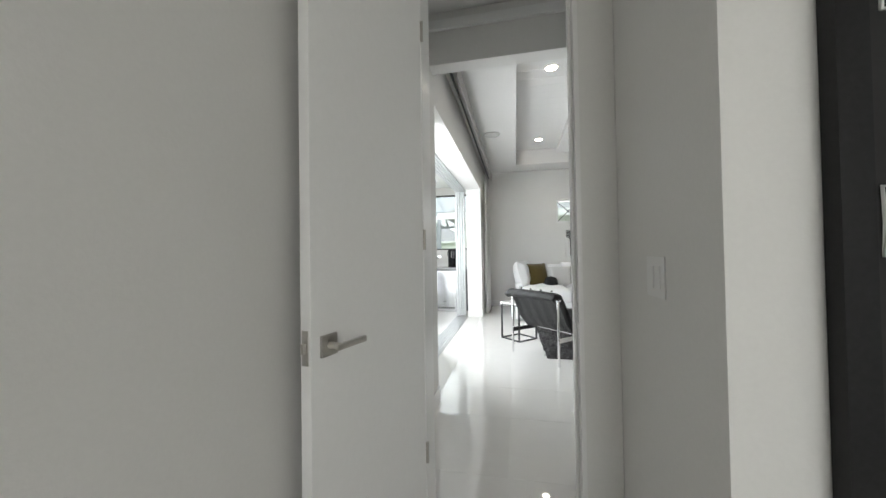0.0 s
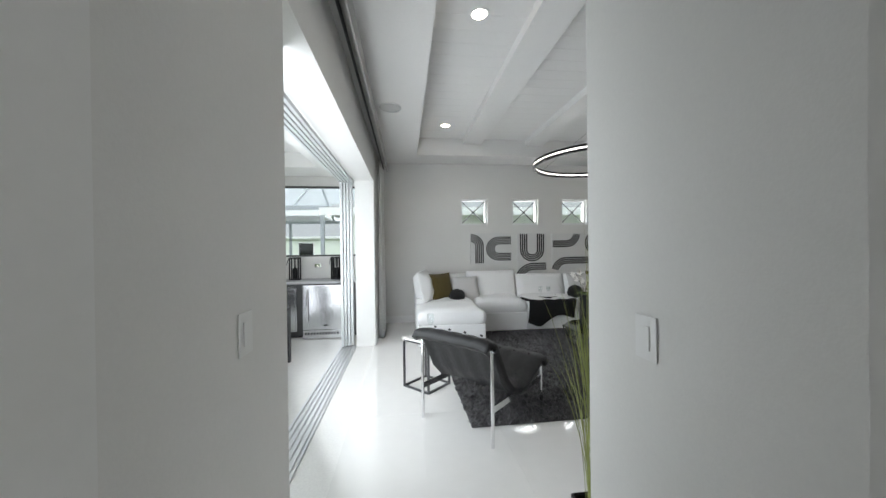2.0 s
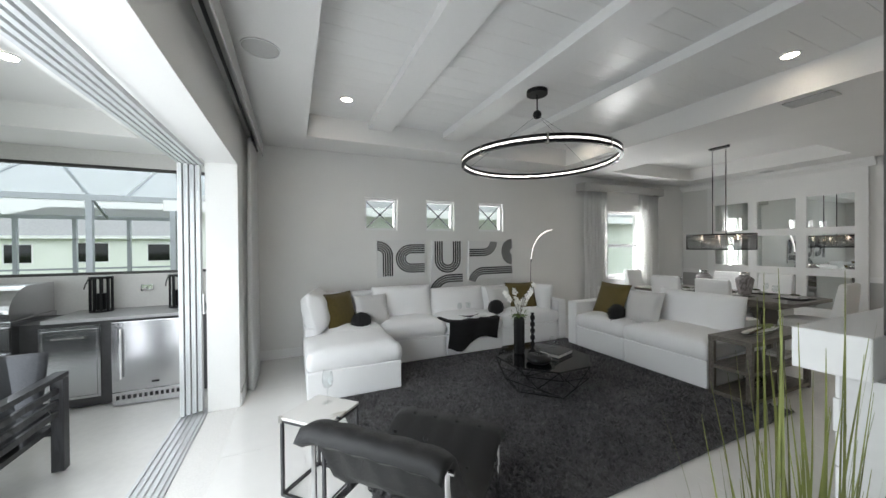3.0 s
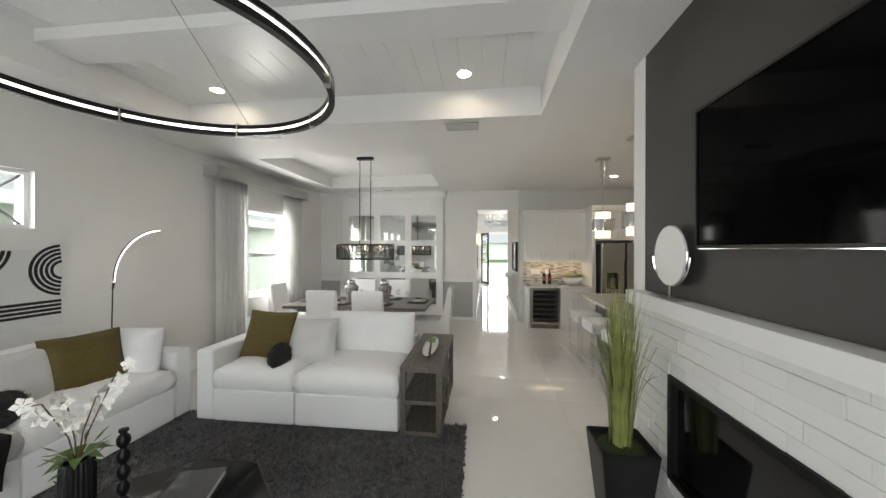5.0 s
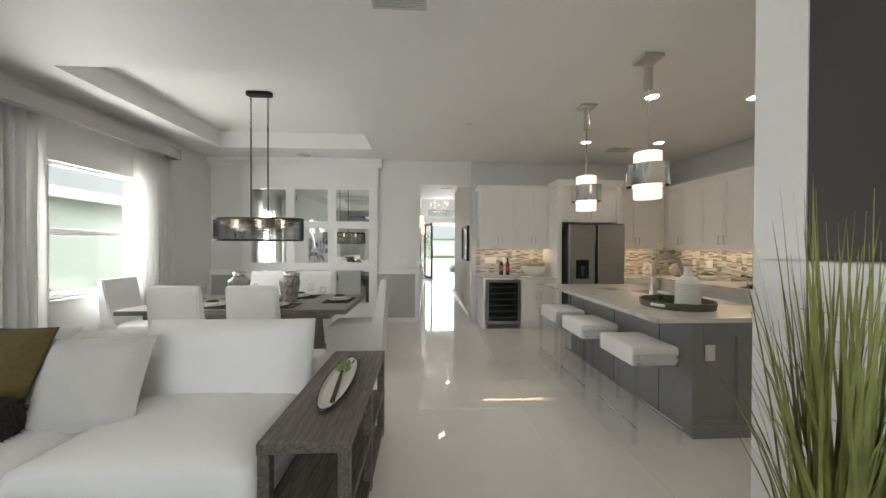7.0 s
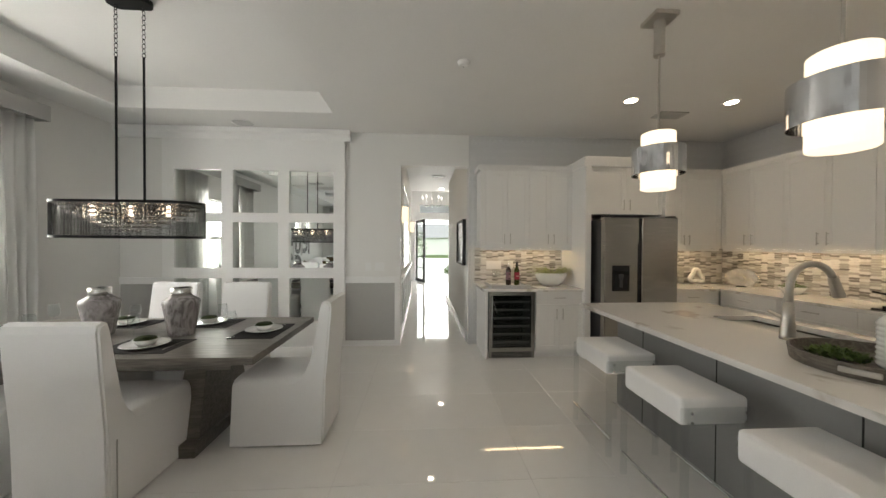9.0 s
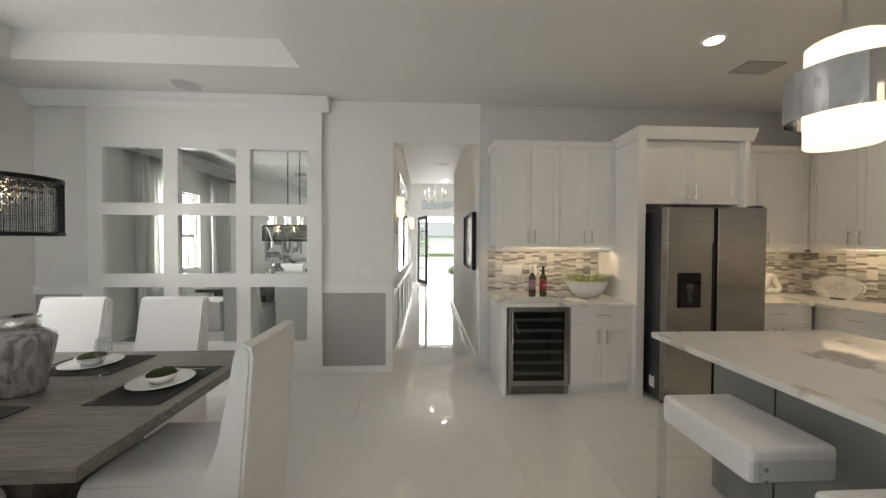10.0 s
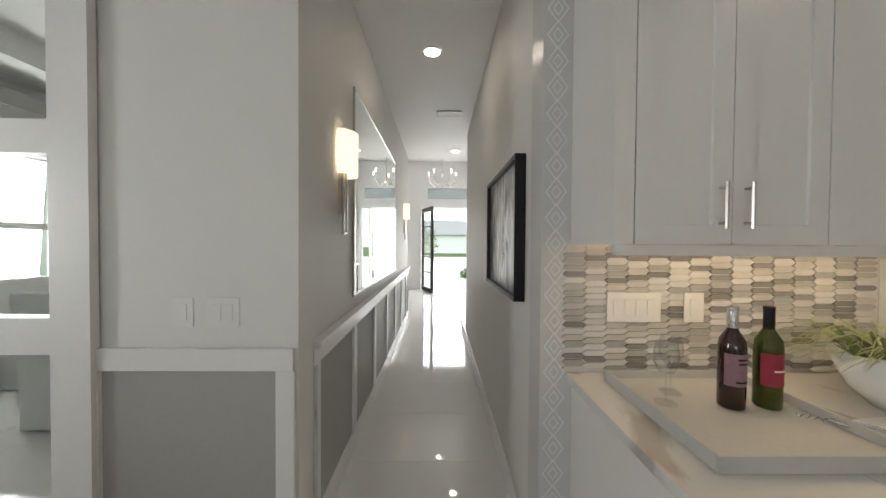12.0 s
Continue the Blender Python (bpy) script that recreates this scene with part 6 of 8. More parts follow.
# ---- refrigerator ----
fr = thing("refrigerator", 8.00, 1.935, 0, 0, "brushed stainless side by side refrigerator with a dispenser", "refrigerator")
fr.scale = (1.0, 1.06, 1.02)
part("body", box(0.09, 0.88, -0.435, 0.435, 0.03, 1.74, bev=0.006), M_STEELDARK, fr)
part("left_door", box(0.0, 0.085, 0.028, 0.437, 0.045, 1.765, bev=0.012, seg=3), M_STEEL, fr)
part("right_door", box(0.0, 0.085, -0.437, -0.006, 0.045, 1.765, bev=0.012, seg=3), M_STEEL, fr)
part("centre_recess", box(0.03, 0.08, -0.005, 0.027, 0.05, 1.76), M_INK, fr)
# flat black strip in place of a shaded grip recess
part("grip_shade", box(-0.002, 0.01, 0.03, 0.046, 0.45, 1.45, bev=0.003), M_INK, fr, "black strip for the shade in the vertical grip recess")
ds = part("dispenser", box(-0.004, 0.02, 0.14, 0.345, 0.885, 1.19, bev=0.004), M_BLACKGLASS, fr, "black water and ice dispenser")
# flat black plate that paints the cavity's shade
part("cavity_shade", box(-0.006, -0.0045, 0.17, 0.315, 0.90, 1.08), M_INK, ds)
part("dispenser_spout", box(-0.018, -0.0045, 0.215, 0.27, 1.04, 1.09, bev=0.004), M_STEELDARK, ds)
part("spout_paddle", box(-0.016, -0.0045, 0.225, 0.26, 0.93, 1.03, bev=0.003), M_STEELDARK, ds)
part("hinge_cap", box(0.03, 0.12, 0.36, 0.43, 1.766, 1.785, bev=0.004), M_STEELDARK, fr)
part("hinge_cap", box(0.03, 0.12, -0.43, -0.36, 1.766, 1.785, bev=0.004), M_STEELDARK, fr)
part("energy_sticker", box(0.15, 0.22, 0.4352, 0.4362, 0.12, 0.22), M_PLASTIC, fr, "small white sticker")
for y in (-0.38, 0.38):
    part("foot", rod((0.12, y, 0), (0.12, y, 0.04), 0.018), M_BLACKMETAL, fr)

# ---- island ----
isl = thing("kitchen_island", 6.02, 2.60, 0, 0, "grey painted kitchen island base with panelled end", "island")
isl.scale = (1.13, 1.0, 1.0)
part("body", box(-0.92, 0.92, -0.58, 0.19, 0.0, 0.868), M_ISLAND, isl)
for x in (-0.62, -0.01, 0.60):
    part("panel_joint", box(x - 0.003, x + 0.003, 0.1905, 0.1925, 0.0, 0.868), M_INK, isl, "thin dark panel joint")
for y0, y1, z0, z1 in ((-0.58, -0.50, 0.0, 0.868), (0.11, 0.19, 0.0, 0.868), (-0.499, 0.109, 0.76, 0.868), (-0.499, 0.109, 0.0, 0.12), (-0.235, -0.165, 0.121, 0.759)):
    part("end_stile", box(-0.94, -0.9205, y0, y1, z0, z1, bev=0.002), M_ISLAND, isl)
part("baseboard", box(-0.955, -0.941, -0.58, 0.20, 0.0, 0.09, bev=0.003), M_ISLAND, isl)
part("outlet", box(-0.947, -0.941, 0.02, 0.095, 0.58, 0.70, bev=0.002), M_PLASTIC, isl, "white outlet plate")
top = thing("island_countertop", 6.07, 2.5, 0.869, 0, "white veined quartz island top with a sink cutout", "countertop")
top.scale = (1.09, 1.0, 1.0)
SX0, SX1, SY0, SY1 = -0.28, 0.46, -0.54, -0.18
slab = bmesh.new()
xs, ys = [-1.04, SX0, SX1, 1.04], [-0.66, SY0, SY1, 0.585]
for i in range(3):
    for j in range(3):
        if (i, j) != (1, 1):
            box(xs[i], xs[i + 1], ys[j], ys[j + 1], 0, 0.034, slab)
bmesh.ops.remove_doubles(slab, verts=slab.verts[:], dist=1e-5)
part("slab", slab, M_QUARTZ, top)
sk = thing("kitchen_sink", 6.07 + 1.09 * (SX0 + SX1) / 2, 2.5 + (SY0 + SY1) / 2, 0.868, 0, "stainless undermount sink in the island", "sink")
sk.scale = (1.09, 1.0, 1.0)
hw, hd = (SX1 - SX0) / 2, (SY1 - SY0) / 2
bm = box(-hw, hw, -hd, hd, -0.19, -0.18)
for a, b, c, d in ((-hw, -hw + 0.01, -hd, hd), (hw - 0.01, hw, -hd, hd), (-hw, hw, -hd, -hd + 0.01), (-hw, hw, hd - 0.01, hd)):
    box(a, b, c, d, -0.18, 0.0, bm)
part("basin", bm, M_STEEL, sk)
part("drain", lathe([(0.0, -0.178), (0.04, -0.178), (0.045, -0.175), (0.0, -0.174)], n=20), M_CHROME, sk)
fc = thing("kitchen_faucet", 5.93, 2.42, 0.903, 0, "brushed nickel gooseneck pull-down kitchen faucet", "faucet")
fc.scale = (1.2, 1.3, 1.16)
part("body", lathe([(0.0, 0), (0.032, 0), (0.031, 0.02), (0.024, 0.10), (0.022, 0.19), (0.0, 0.19)], n=20), M_NICKEL, fc, smooth=True)
neck = [(0.0, 0.0, 0.18), (0.0, -0.005, 0.26)] + [(0.0, -0.115 + 0.11 * math.cos(a), 0.27 + 0.115 * math.sin(a)) for a in [k * 2.75 / 14 for k in range(15)]]
part("neck", tube(neck, 0.0165, n=14), M_NICKEL, fc, smooth=True)
e = Vector(neck[-1])
part("spray_head", rod(e, e + Vector((0, -0.035, -0.10)), 0.020, n=16, r2=0.024), M_NICKEL, fc, smooth=False)
part("lever", rod((0.02, 0.0, 0.10), (0.095, 0.0, 0.125), 0.008, n=10), M_NICKEL, fc)


def round_tray():
    t = thing("round_tray", 5.45, 2.54, 0.903, 25, "round grey wooden tray with brass handles on the island", "tray")
    part("tray", lathe([(0.0, 0.004), (0.275, 0.004), (0.282, 0.0), (0.292, 0.062), (0.280, 0.062), (0.270, 0.014), (0.0, 0.014)], n=56), M_WOOD, t)
    for s in (-1, 1):
        part("handle", box(-0.06, 0.06, s * 0.287 - 0.008, s * 0.287 + 0.008, 0.020, 0.045, bev=0.006), M_NICKEL, t)
    return t


round_tray()
jar = thing("ceramic_jar", 5.37, 2.50, 0.918, 0, "tall ribbed white ceramic bottle vase in the tray", "vase")
pr = [(0.0, 0), (0.085, 0)]
for k in range(9):
    z = 0.008 + k * 0.022
    pr += [(0.095, z + 0.004), (0.099, z + 0.011), (0.095, z + 0.018)]
pr += [(0.09, 0.215), (0.06, 0.25), (0.032, 0.275), (0.028, 0.33), (0.034, 0.345), (0.03, 0.348), (0.022, 0.33), (0.0, 0.31)]
part("body", lathe(pr, n=36), M_CERAMIC, jar, smooth=True)


def sprigs(name, x, y, z, w, d, n, seed, label, h=0.05, material=None):
    """A loose bed of small leaves."""
    rnd = random.Random(seed)
    s = thing(name, x, y, z, 0, label, "plant")
    bm = bmesh.new()
    for k in range(n):
        a = rnd.uniform(0, math.tau)
        r = math.sqrt(rnd.random())
        p = Vector((r * w * math.cos(a), r * d * math.sin(a), rnd.uniform(0.0, h * (1.1 - r))))
        q = p + Vector((rnd.uniform(-0.04, 0.04), rnd.uniform(-0.04, 0.04), rnd.uniform(0.005, 0.03)))
        u = (q - p).cross(Vector((0, 0, 1))).normalized() * 0.008
        bm.faces.new((bm.verts.new(p), bm.verts.new((p + q) / 2 + u), bm.verts.new(q), bm.verts.new((p + q) / 2 - u)))
    part("leaves", bm, material or M_MOSS, s)


sprigs("moss_bed", 5.56, 2.59, 0.918, 0.10, 0.10, 420, 5, "dark green moss sprigs lying in the round tray", 0.05, M_LEAF)

# stools
def bar_stool():
    s = thing("bar_stool", 0, 0, 0, 0, "white upholstered stool between clear acrylic side panels", "stool", "stools at the island")
    part("seat", box(-0.235, 0.235, -0.18, 0.18, 0.56, 0.70, bev=0.028, seg=4), M_SLIP, s, "white leather seat block")
    for sx in (-0.248, 0.248):
        side = box(sx - 0.009, sx + 0.009, -0.185, -0.15, 0.0, 0.655)
        box(sx - 0.009, sx + 0.009, 0.15, 0.185, 0.0, 0.655, side)
        box(sx - 0.009, sx + 0.009, -0.15, 0.15, 0.565, 0.655, side)
        part("acrylic_side", side, M_ACRYLIC, s, "clear acrylic leg panel")
        for y in (-0.14, 0.14):
            for z in (0.59, 0.635):
                part("bolt", rod((sx + math.copysign(0.0095, sx), y, z), (sx + math.copysign(0.014, sx), y, z), 0.008, n=12), M_CHROME, s)
    for y in (-0.168, 0.168):
        part("foot_rail", rod((-0.27, y, 0.13), (0.27, y, 0.13), 0.009), M_CHROME, s)
    return s


stool = bar_stool()
stool.matrix_basis = pose(5.14, 3.11, 0)
copy_thing(stool, pose(5.87, 3.14, 0))
copy_thing(stool, pose(6.54, 3.14, 0))

# pendants
def pendant(x, y):
    p = thing("pendant_lamp", x, y, 1.845, 0, "frosted glass pendant lamp with a wide chrome band", "pendant lamp", "pendants over the island")
    part("shade", lathe([(0.0, 0.005), (0.10, 0.0), (0.106, 0.006), (0.106, 0.388), (0.10, 0.392), (0.0, 0.39)], n=40), M_SHADE, p, "lit frosted glass cylinder", smooth=False)
    part("chrome_band", ringband(0.160, 0.164, 0.105, 0.285, 56), M_CHROME, p)
    for k in range(3):
        a = k * math.tau / 3 + 0.5
        part("band_strut", rod((0.104 * math.cos(a), 0.104 * math.sin(a), 0.20), (0.161 * math.cos(a), 0.161 * math.sin(a), 0.20), 0.004, n=6), M_CHROME, p)
    part("rod", rod((0, 0, 0.39), (0, 0, 0.93), 0.007), M_NICKEL, p)
    part("stem_cover", rod((0, 0, 0.93), (0, 0, 1.17), 0.035, n=24), M_NICKEL, p)
    part("canopy", box(-0.085, 0.085, -0.085, 0.085, 1.17, 1.199, bev=0.004), M_NICKEL, p)


pendant(5.33, 2.90)
pendant(6.33, 2.95)

# ---- things on the counters ----
ty = thing("bar_tray", 8.605, 3.45, 0.8955, 0, "rectangular pale grey lacquer tray on the bar counter", "tray")
part("tray_floor", box(-0.255, 0.255, -0.25, 0.235, 0, 0.012), M_VENT, ty)
for a, b, c, d in ((-0.265, -0.2555, -0.26, 0.245), (0.2555, 0.265, -0.26, 0.245), (-0.255, 0.255, -0.26, -0.2505), (-0.255, 0.255, 0.2355, 0.245)):
    part("tray_rim", box(a, b, c, d, 0, 0.042, bev=0.002), M_VENT, ty)


def bottle(x, y, rz, glass, label_mat, cap, words, label):
    b = thing("wine_bottle", x, y, 0.908, rz, label, "bottle", "wine bottles on the tray")
    part("glass", lathe([(0.0, 0), (0.034, 0), (0.037, 0.006), (0.037, 0.19), (0.033, 0.215), (0.016, 0.245), (0.0135, 0.26), (0.0135, 0.285), (0.0, 0.285)], n=28), glass, b, smooth=True)
    part("capsule", lathe([(0.0140, 0.245), (0.0150, 0.25), (0.0148, 0.305), (0.0155, 0.307), (0.0155, 0.318), (0.0, 0.318)], n=24), cap, b, "bottle capsule")
    lab = bmesh.new()
    n = 18
    lo, hi = [], []
    for k in range(n + 1):
        a = radians(-80 + 160 * k / n) - math.pi / 2
        lo.append(lab.verts.new((0.0376 * math.cos(a), 0.0376 * math.sin(a), 0.075)))
        hi.append(lab.verts.new((0.0376 * math.cos(a), 0.0376 * math.sin(a), 0.175)))
    for k in range(n):
        lab.faces.new((lo[k], lo[k + 1], hi[k + 1], hi[k]))
    lb = part("paper_label", lab, label_mat, b)
    bars = bmesh.new()
    for z, w in words:
        m = 6
        for k in range(m):
            a0, a1 = radians(-w + 2 * w * k / m) - math.pi / 2, radians(-w + 2 * w * (k + 1) / m) - math.pi / 2
            bars.faces.new([bars.verts.new((0.0380 * math.cos(a), 0.0380 * math.sin(a), zz)) for a, zz in ((a0, z), (a1, z), (a1, z + 0.006), (a0, z + 0.006))])
    part("printed_bars", bars, M_INK if label_mat is M_LABEL_A else M_PETAL, lb)
    return b


bottle(8.64, 3.405, -80, M_BOTTLEB, M_LABEL_A, M_SILVER, ((0.155, 26), (0.142, 26), (0.085, 34)), "brown glass wine bottle with a mauve label and silver neck")
bottle(8.64, 3.288, -82, M_BOTTLE, M_LABEL_B, M_BLACKMETAL, ((0.12, 30),), "green glass wine bottle with a crimson label")
wine_glass(8.66, 3.60, 0.908, 0.20, "clear stemmed wine glass on the bar tray", "bar glasses")
wine_glass(8.74, 3.53, 0.908, 0.20, "clear stemmed wine glass on the bar tray", "bar glasses")
op = thing("corkscrew", 8.50, 3.17, 0.909, 58, "chrome corkscrew lying on the tray", "corkscrew")
part("handle", tube([(-0.05, -0.012, 0.01), (0.04, -0.014, 0.012), (0.055, 0.0, 0.012), (0.04, 0.014, 0.012), (-0.05, 0.012, 0.01), (-0.06, 0, 0.01)], 0.006, n=8, closed=True), M_CHROME, op)
part("worm", tube([(0.055 + k * 0.0025, 0.004 * math.cos(k), 0.010 + 0.004 * math.sin(k)) for k in range(28)], 0.0016, n=5), M_CHROME, op)
part("lever", box(-0.04, 0.03, -0.006, 0.006, 0.004, 0.012, bev=0.002), M_CHROME, op)
bw = thing("planter_bowl", 8.66, 2.80, 0.8955, 0, "white boat-shaped ceramic bowl of curling air plants", "planter")
bw.scale = (1.12, 1.12, 1.08)
part("bowl", lathe([(0.0, 0), (0.45, 0), (0.75, 0.06), (1.0, 0.165), (0.96, 0.165), (0.72, 0.07), (0.0, 0.06)], n=44, sx=0.115, sy=0.215), M_CERAMIC, bw, smooth=True)
rnd = random.Random(17)
ap = bmesh.new()
for k in range(150):
    a = rnd.uniform(0, math.tau)
    r = rnd.random() ** 0.5
    base = Vector((0.075 * r * math.cos(a), 0.155 * r * math.sin(a), 0.14))
    d = Vector((0.35 * math.cos(a) + rnd.uniform(-0.4, 0.4), math.sin(a) + rnd.uniform(-0.4, 0.4), 0)).normalized()
    l, up = rnd.uniform(0.12, 0.32), rnd.uniform(0.03, 0.12)
    side = Vector((-d.y, d.x, 0))
    pts = [base + d * l * f + Vector((0, 0, up * math.sin(f * 2.6) - 0.02 * f)) for f in (0, 0.25, 0.5, 0.75, 1.0)]
    w = 0.006
    lv = [ap.verts.new(p - side * w * (1 - f)) for p, f in zip(pts, (0, 0.2, 0.45, 0.75, 0.97))]
    rv = [ap.verts.new(p + side * w * (1 - f)) for p, f in zip(pts, (0, 0.2, 0.45, 0.75, 0.97))]
    for j in range(4):
        ap.faces.new((lv[j], rv[j], rv[j + 1], lv[j + 1]))
part("air_plants", ap, M_AIRPLANT, bw, "curling pale green leaves", smooth=True)
pl = thing("folded_napkin", 8.46, 3.02, 0.8955, 8, "white folded napkin on the bar counter", "napkin")
part("cloth", box(-0.12, 0.12, -0.09, 0.09, 0, 0.006, bev=0.002), M_CANVAS, pl)
tri = thing("triangle_ornament", 8.86, 0.50, 0.8955, -90, "white rounded triangle ceramic ornament", "ornament")
pts = []
for k in range(36):
    a = k * math.tau / 36
    r = 0.085 + 0.022 * math.cos(3 * (a - math.pi / 2))
    pts.append((r * math.cos(a), 0, 0.105 + r * math.sin(a)))
part("loop", tube(pts, 0.032, n=10, closed=True), M_CERAMIC, tri, smooth=True)
sh = thing("shell_plate", 8.45, 0.20, 0.8955, -150, "oval beaded silver decorative plate leaning on the backsplash", "ornament")
bm = bmesh.new()
for ring in range(7):
    rr_ = 0.03 + ring * 0.022
    for k in range(8 + ring * 7):
        a = k * math.tau / (8 + ring * 7)
        bmesh.ops.create_icosphere(bm, subdivisions=1, radius=0.0105, matrix=Matrix.Translation((rr_ * 1.12 * math.cos(a), 0.01 + 0.12 * rr_, 0.125 + rr_ * 0.72 * math.sin(a))))
part("beads", bm, M_SILVER, sh, smooth=True)
part("back_plate", extrude([(0.165 * math.cos(k * math.tau / 36), 0.125 + 0.118 * math.sin(k * math.tau / 36)) for k in range(36)], 0.018, 0.03, "y"), M_SILVER, sh)
part("stand", box(-0.05, 0.05, -0.02, 0.05, 0.0, 0.012, bev=0.003), M_BLACKMETAL, sh)
b2 = thing("planter_bowl", 7.75, 0.26, 0.8955, 0, "white bowl with dark green plants on the counter", "planter")
part("bowl", lathe([(0.0, 0), (0.07, 0), (0.13, 0.09), (0.124, 0.09), (0.0, 0.06)], n=32), M_CERAMIC, b2, smooth=True)
sprigs("green_sprigs", 7.75, 0.26, 0.965, 0.12, 0.12, 240, 11, "dark green sprigs in a white bowl", 0.08, M_LEAF)
switch(8.4, 0.001, 1.12, 0, 2, "white outlet plate on the backsplash").matrix_basis = pose(7.98, 0.012, 1.14, 0, 0, 180)
switch(8.94, 3.55, 1.15, -90, 4, "white four-gang switch plate on the mosaic backsplash").matrix_basis = pose(EAST - 0.012, 3.545, 1.165, 0, 0, -90)
switch(8.94, 3.25, 1.15, -90, 1, "white outlet plate on the mosaic backsplash").matrix_basis = pose(EAST - 0.012, 3.30, 1.165, 0, 0, -90)
# cooktop, pots and hood
ck = thing("cooktop", 6.45, 0.34, 0.8955, 0, "black gas cooktop with iron grates", "cooktop")
part("plate", box(-0.38, 0.38, -0.25, 0.25, 0, 0.012, bev=0.003), M_BLACKGLASS, ck)
for x in (-0.22, 0.0, 0.22):
    g = box(x - 0.10, x - 0.088, -0.22, 0.22, 0.0125, 0.04)
    box(x + 0.088, x + 0.10, -0.22, 0.22, 0.0125, 0.04, g)
    for y in (-0.2, -0.07, 0.07, 0.2):
        box(x - 0.088, x + 0.088, y - 0.005, y + 0.005, 0.028, 0.04, g)
    part("grate", g, M_BLACKMETAL, ck, "cast iron grate")
pt = thing("saucepan", 6.66, 0.42, 0.936, 0, "small steel saucepan on the cooktop", "saucepan")
part("pan", lathe([(0.0, 0), (0.085, 0), (0.09, 0.11), (0.086, 0.11), (0.082, 0.006), (0.0, 0.006)], n=28), M_STEEL, pt)
part("handle", rod((0.06, 0.06, 0.09), (0.16, 0.17, 0.12), 0.009), M_BLACKMETAL, pt)

# ---- hall and foyer ----
cap = box(EAST + 0.17, 13.98, 4.868, 4.919, 0.935, 0.965, bev=0.004)
box(EAST + 0.17, 13.98, 4.90, 4.919, 0.85, 0.934, cap)
setting("wainscot_cap", cap, M_TRIM, "white chair rail along the hall wainscot", "trim")
xs = [9.17, 9.90, 10.63, 11.36, 12.09, 12.82, 13.55, 13.98]
for k, (a, b) in enumerate(zip(xs, xs[1:])):
    w = thing("wainscot_panel", (a + b) / 2, 4.92, 0, 0, "greige recessed hall panel framed with white boards", "panelling", "hall wainscot panels", "structure")
    h = (b - a) / 2
    part("panel", box(-h + 0.04, h - 0.04, -0.006, -0.001, 0.13, 0.85), M_GREIGE, w)
    part("stile", box(-h, -h + 0.04, -0.022, -0.001, 0.131, 0.849, bev=0.002), M_TRIM, w)
    part("stile", box(h - 0.04, h - 0.0005, -0.022, -0.001, 0.131, 0.849, bev=0.002), M_TRIM, w)
hm = thing("hall_mirror", 11.0, 4.92, 1.06, 0, "large frameless wall mirror along the hall", "mirror")
part("glass", box(-1.10, 1.10, -0.010, -0.002, 0.0, 1.40), M_MIRROR, hm)
part("edge", frame_ring(-1.11, 1.11, -0.01, 1.41, 0.012, -0.014, -0.001), M_NICKEL, hm)


def sconce(x):
    s = thing("wall_sconce", x, 4.92, 1.48, 0, "cream half-drum wall sconce on twin nickel bars, lit", "wall lamp", "hall sconces")
    pr = [(0.10 * math.cos(a), -0.09 * math.sin(a)) for a in [k * math.pi / 14 for k in range(15)]]
    bm = bmesh.new()
    n = len(pr)
    lo, hi = [bm.verts.new((x_, y_ - 0.012, 0.33)) for x_, y_ in pr], [bm.verts.new((x_, y_ - 0.012, 0.58)) for x_, y_ in pr]
    for k in range(n - 1):
        bm.faces.new((lo[k], lo[k + 1], hi[k + 1], hi[k]))
    part("shade", bm, M_SCONCE, s, "cream fabric shade", smooth=True)
    for x_ in (-0.03, 0.03):
        part("bar", box(x_ - 0.008, x_ + 0.008, -0.035, -0.019, 0.0, 0.40, bev=0.002), M_NICKEL, s)
    part("foot_bar", box(-0.038, 0.038, -0.037, -0.018, -0.014, -0.0005, bev=0.002), M_NICKEL, s)
    part("back_plate", box(-0.05, 0.05, -0.017, -0.001, 0.10, 0.40, bev=0.003), M_NICKEL, s)


sconce(9.60)
sconce(13.25)
fp = thing("framed_picture", 9.66, 3.92, 1.14, 0, "black framed grey abstract photograph on the hall wall", "picture")
part("frame", frame_ring(-0.46, 0.46, 0.0, 0.71, 0.022, 0.002, 0.055), M_BLACKMETAL, fp)
part("photograph", box(-0.438, 0.438, 0.003, 0.03, 0.022, 0.688), M_PHOTO, fp)
sg = thing("console_table", 16.4, 3.18, 0, 0, "slim dark hall console table with a pale top", "console table")
part("top", box(-0.45, 0.45, -0.15, 0.12, 0.82, 0.85, bev=0.003), M_CERAMIC, sg)
for x in (-0.42, 0.42):
    for y in (-0.13, 0.10):
        part("leg", box(x - 0.015, x + 0.015, y - 0.015, y + 0.015, 0, 0.819), M_BLACKMETAL, sg)
hv = thing("black_vase", 16.2, 3.18, 0.851, 0, "small black vase on the hall console", "vase")
part("body", lathe([(0.0, 0), (0.045, 0), (0.06, 0.06), (0.03, 0.13), (0.035, 0.16), (0.0, 0.15)], n=20), M_BLACKMETAL, hv, smooth=True)
for x, y in ((10.45, 4.40), (13.5, 4.05)):
    downlight(x, y, 3.021)
downlight(15.9, 4.3, 3.899)
fd = thing("door_2", 17.90, 4.84, 0.01, 0, "dark bronze front door with five frosted panes, open inward", "door", kind="structure")
fd.matrix_basis = pose(17.93, 4.83, 0.01, 0, 0, -160)
leaf = frame_ring(0.0, 0.98, 0.0, 2.43, 0.12, -0.025, 0.025)
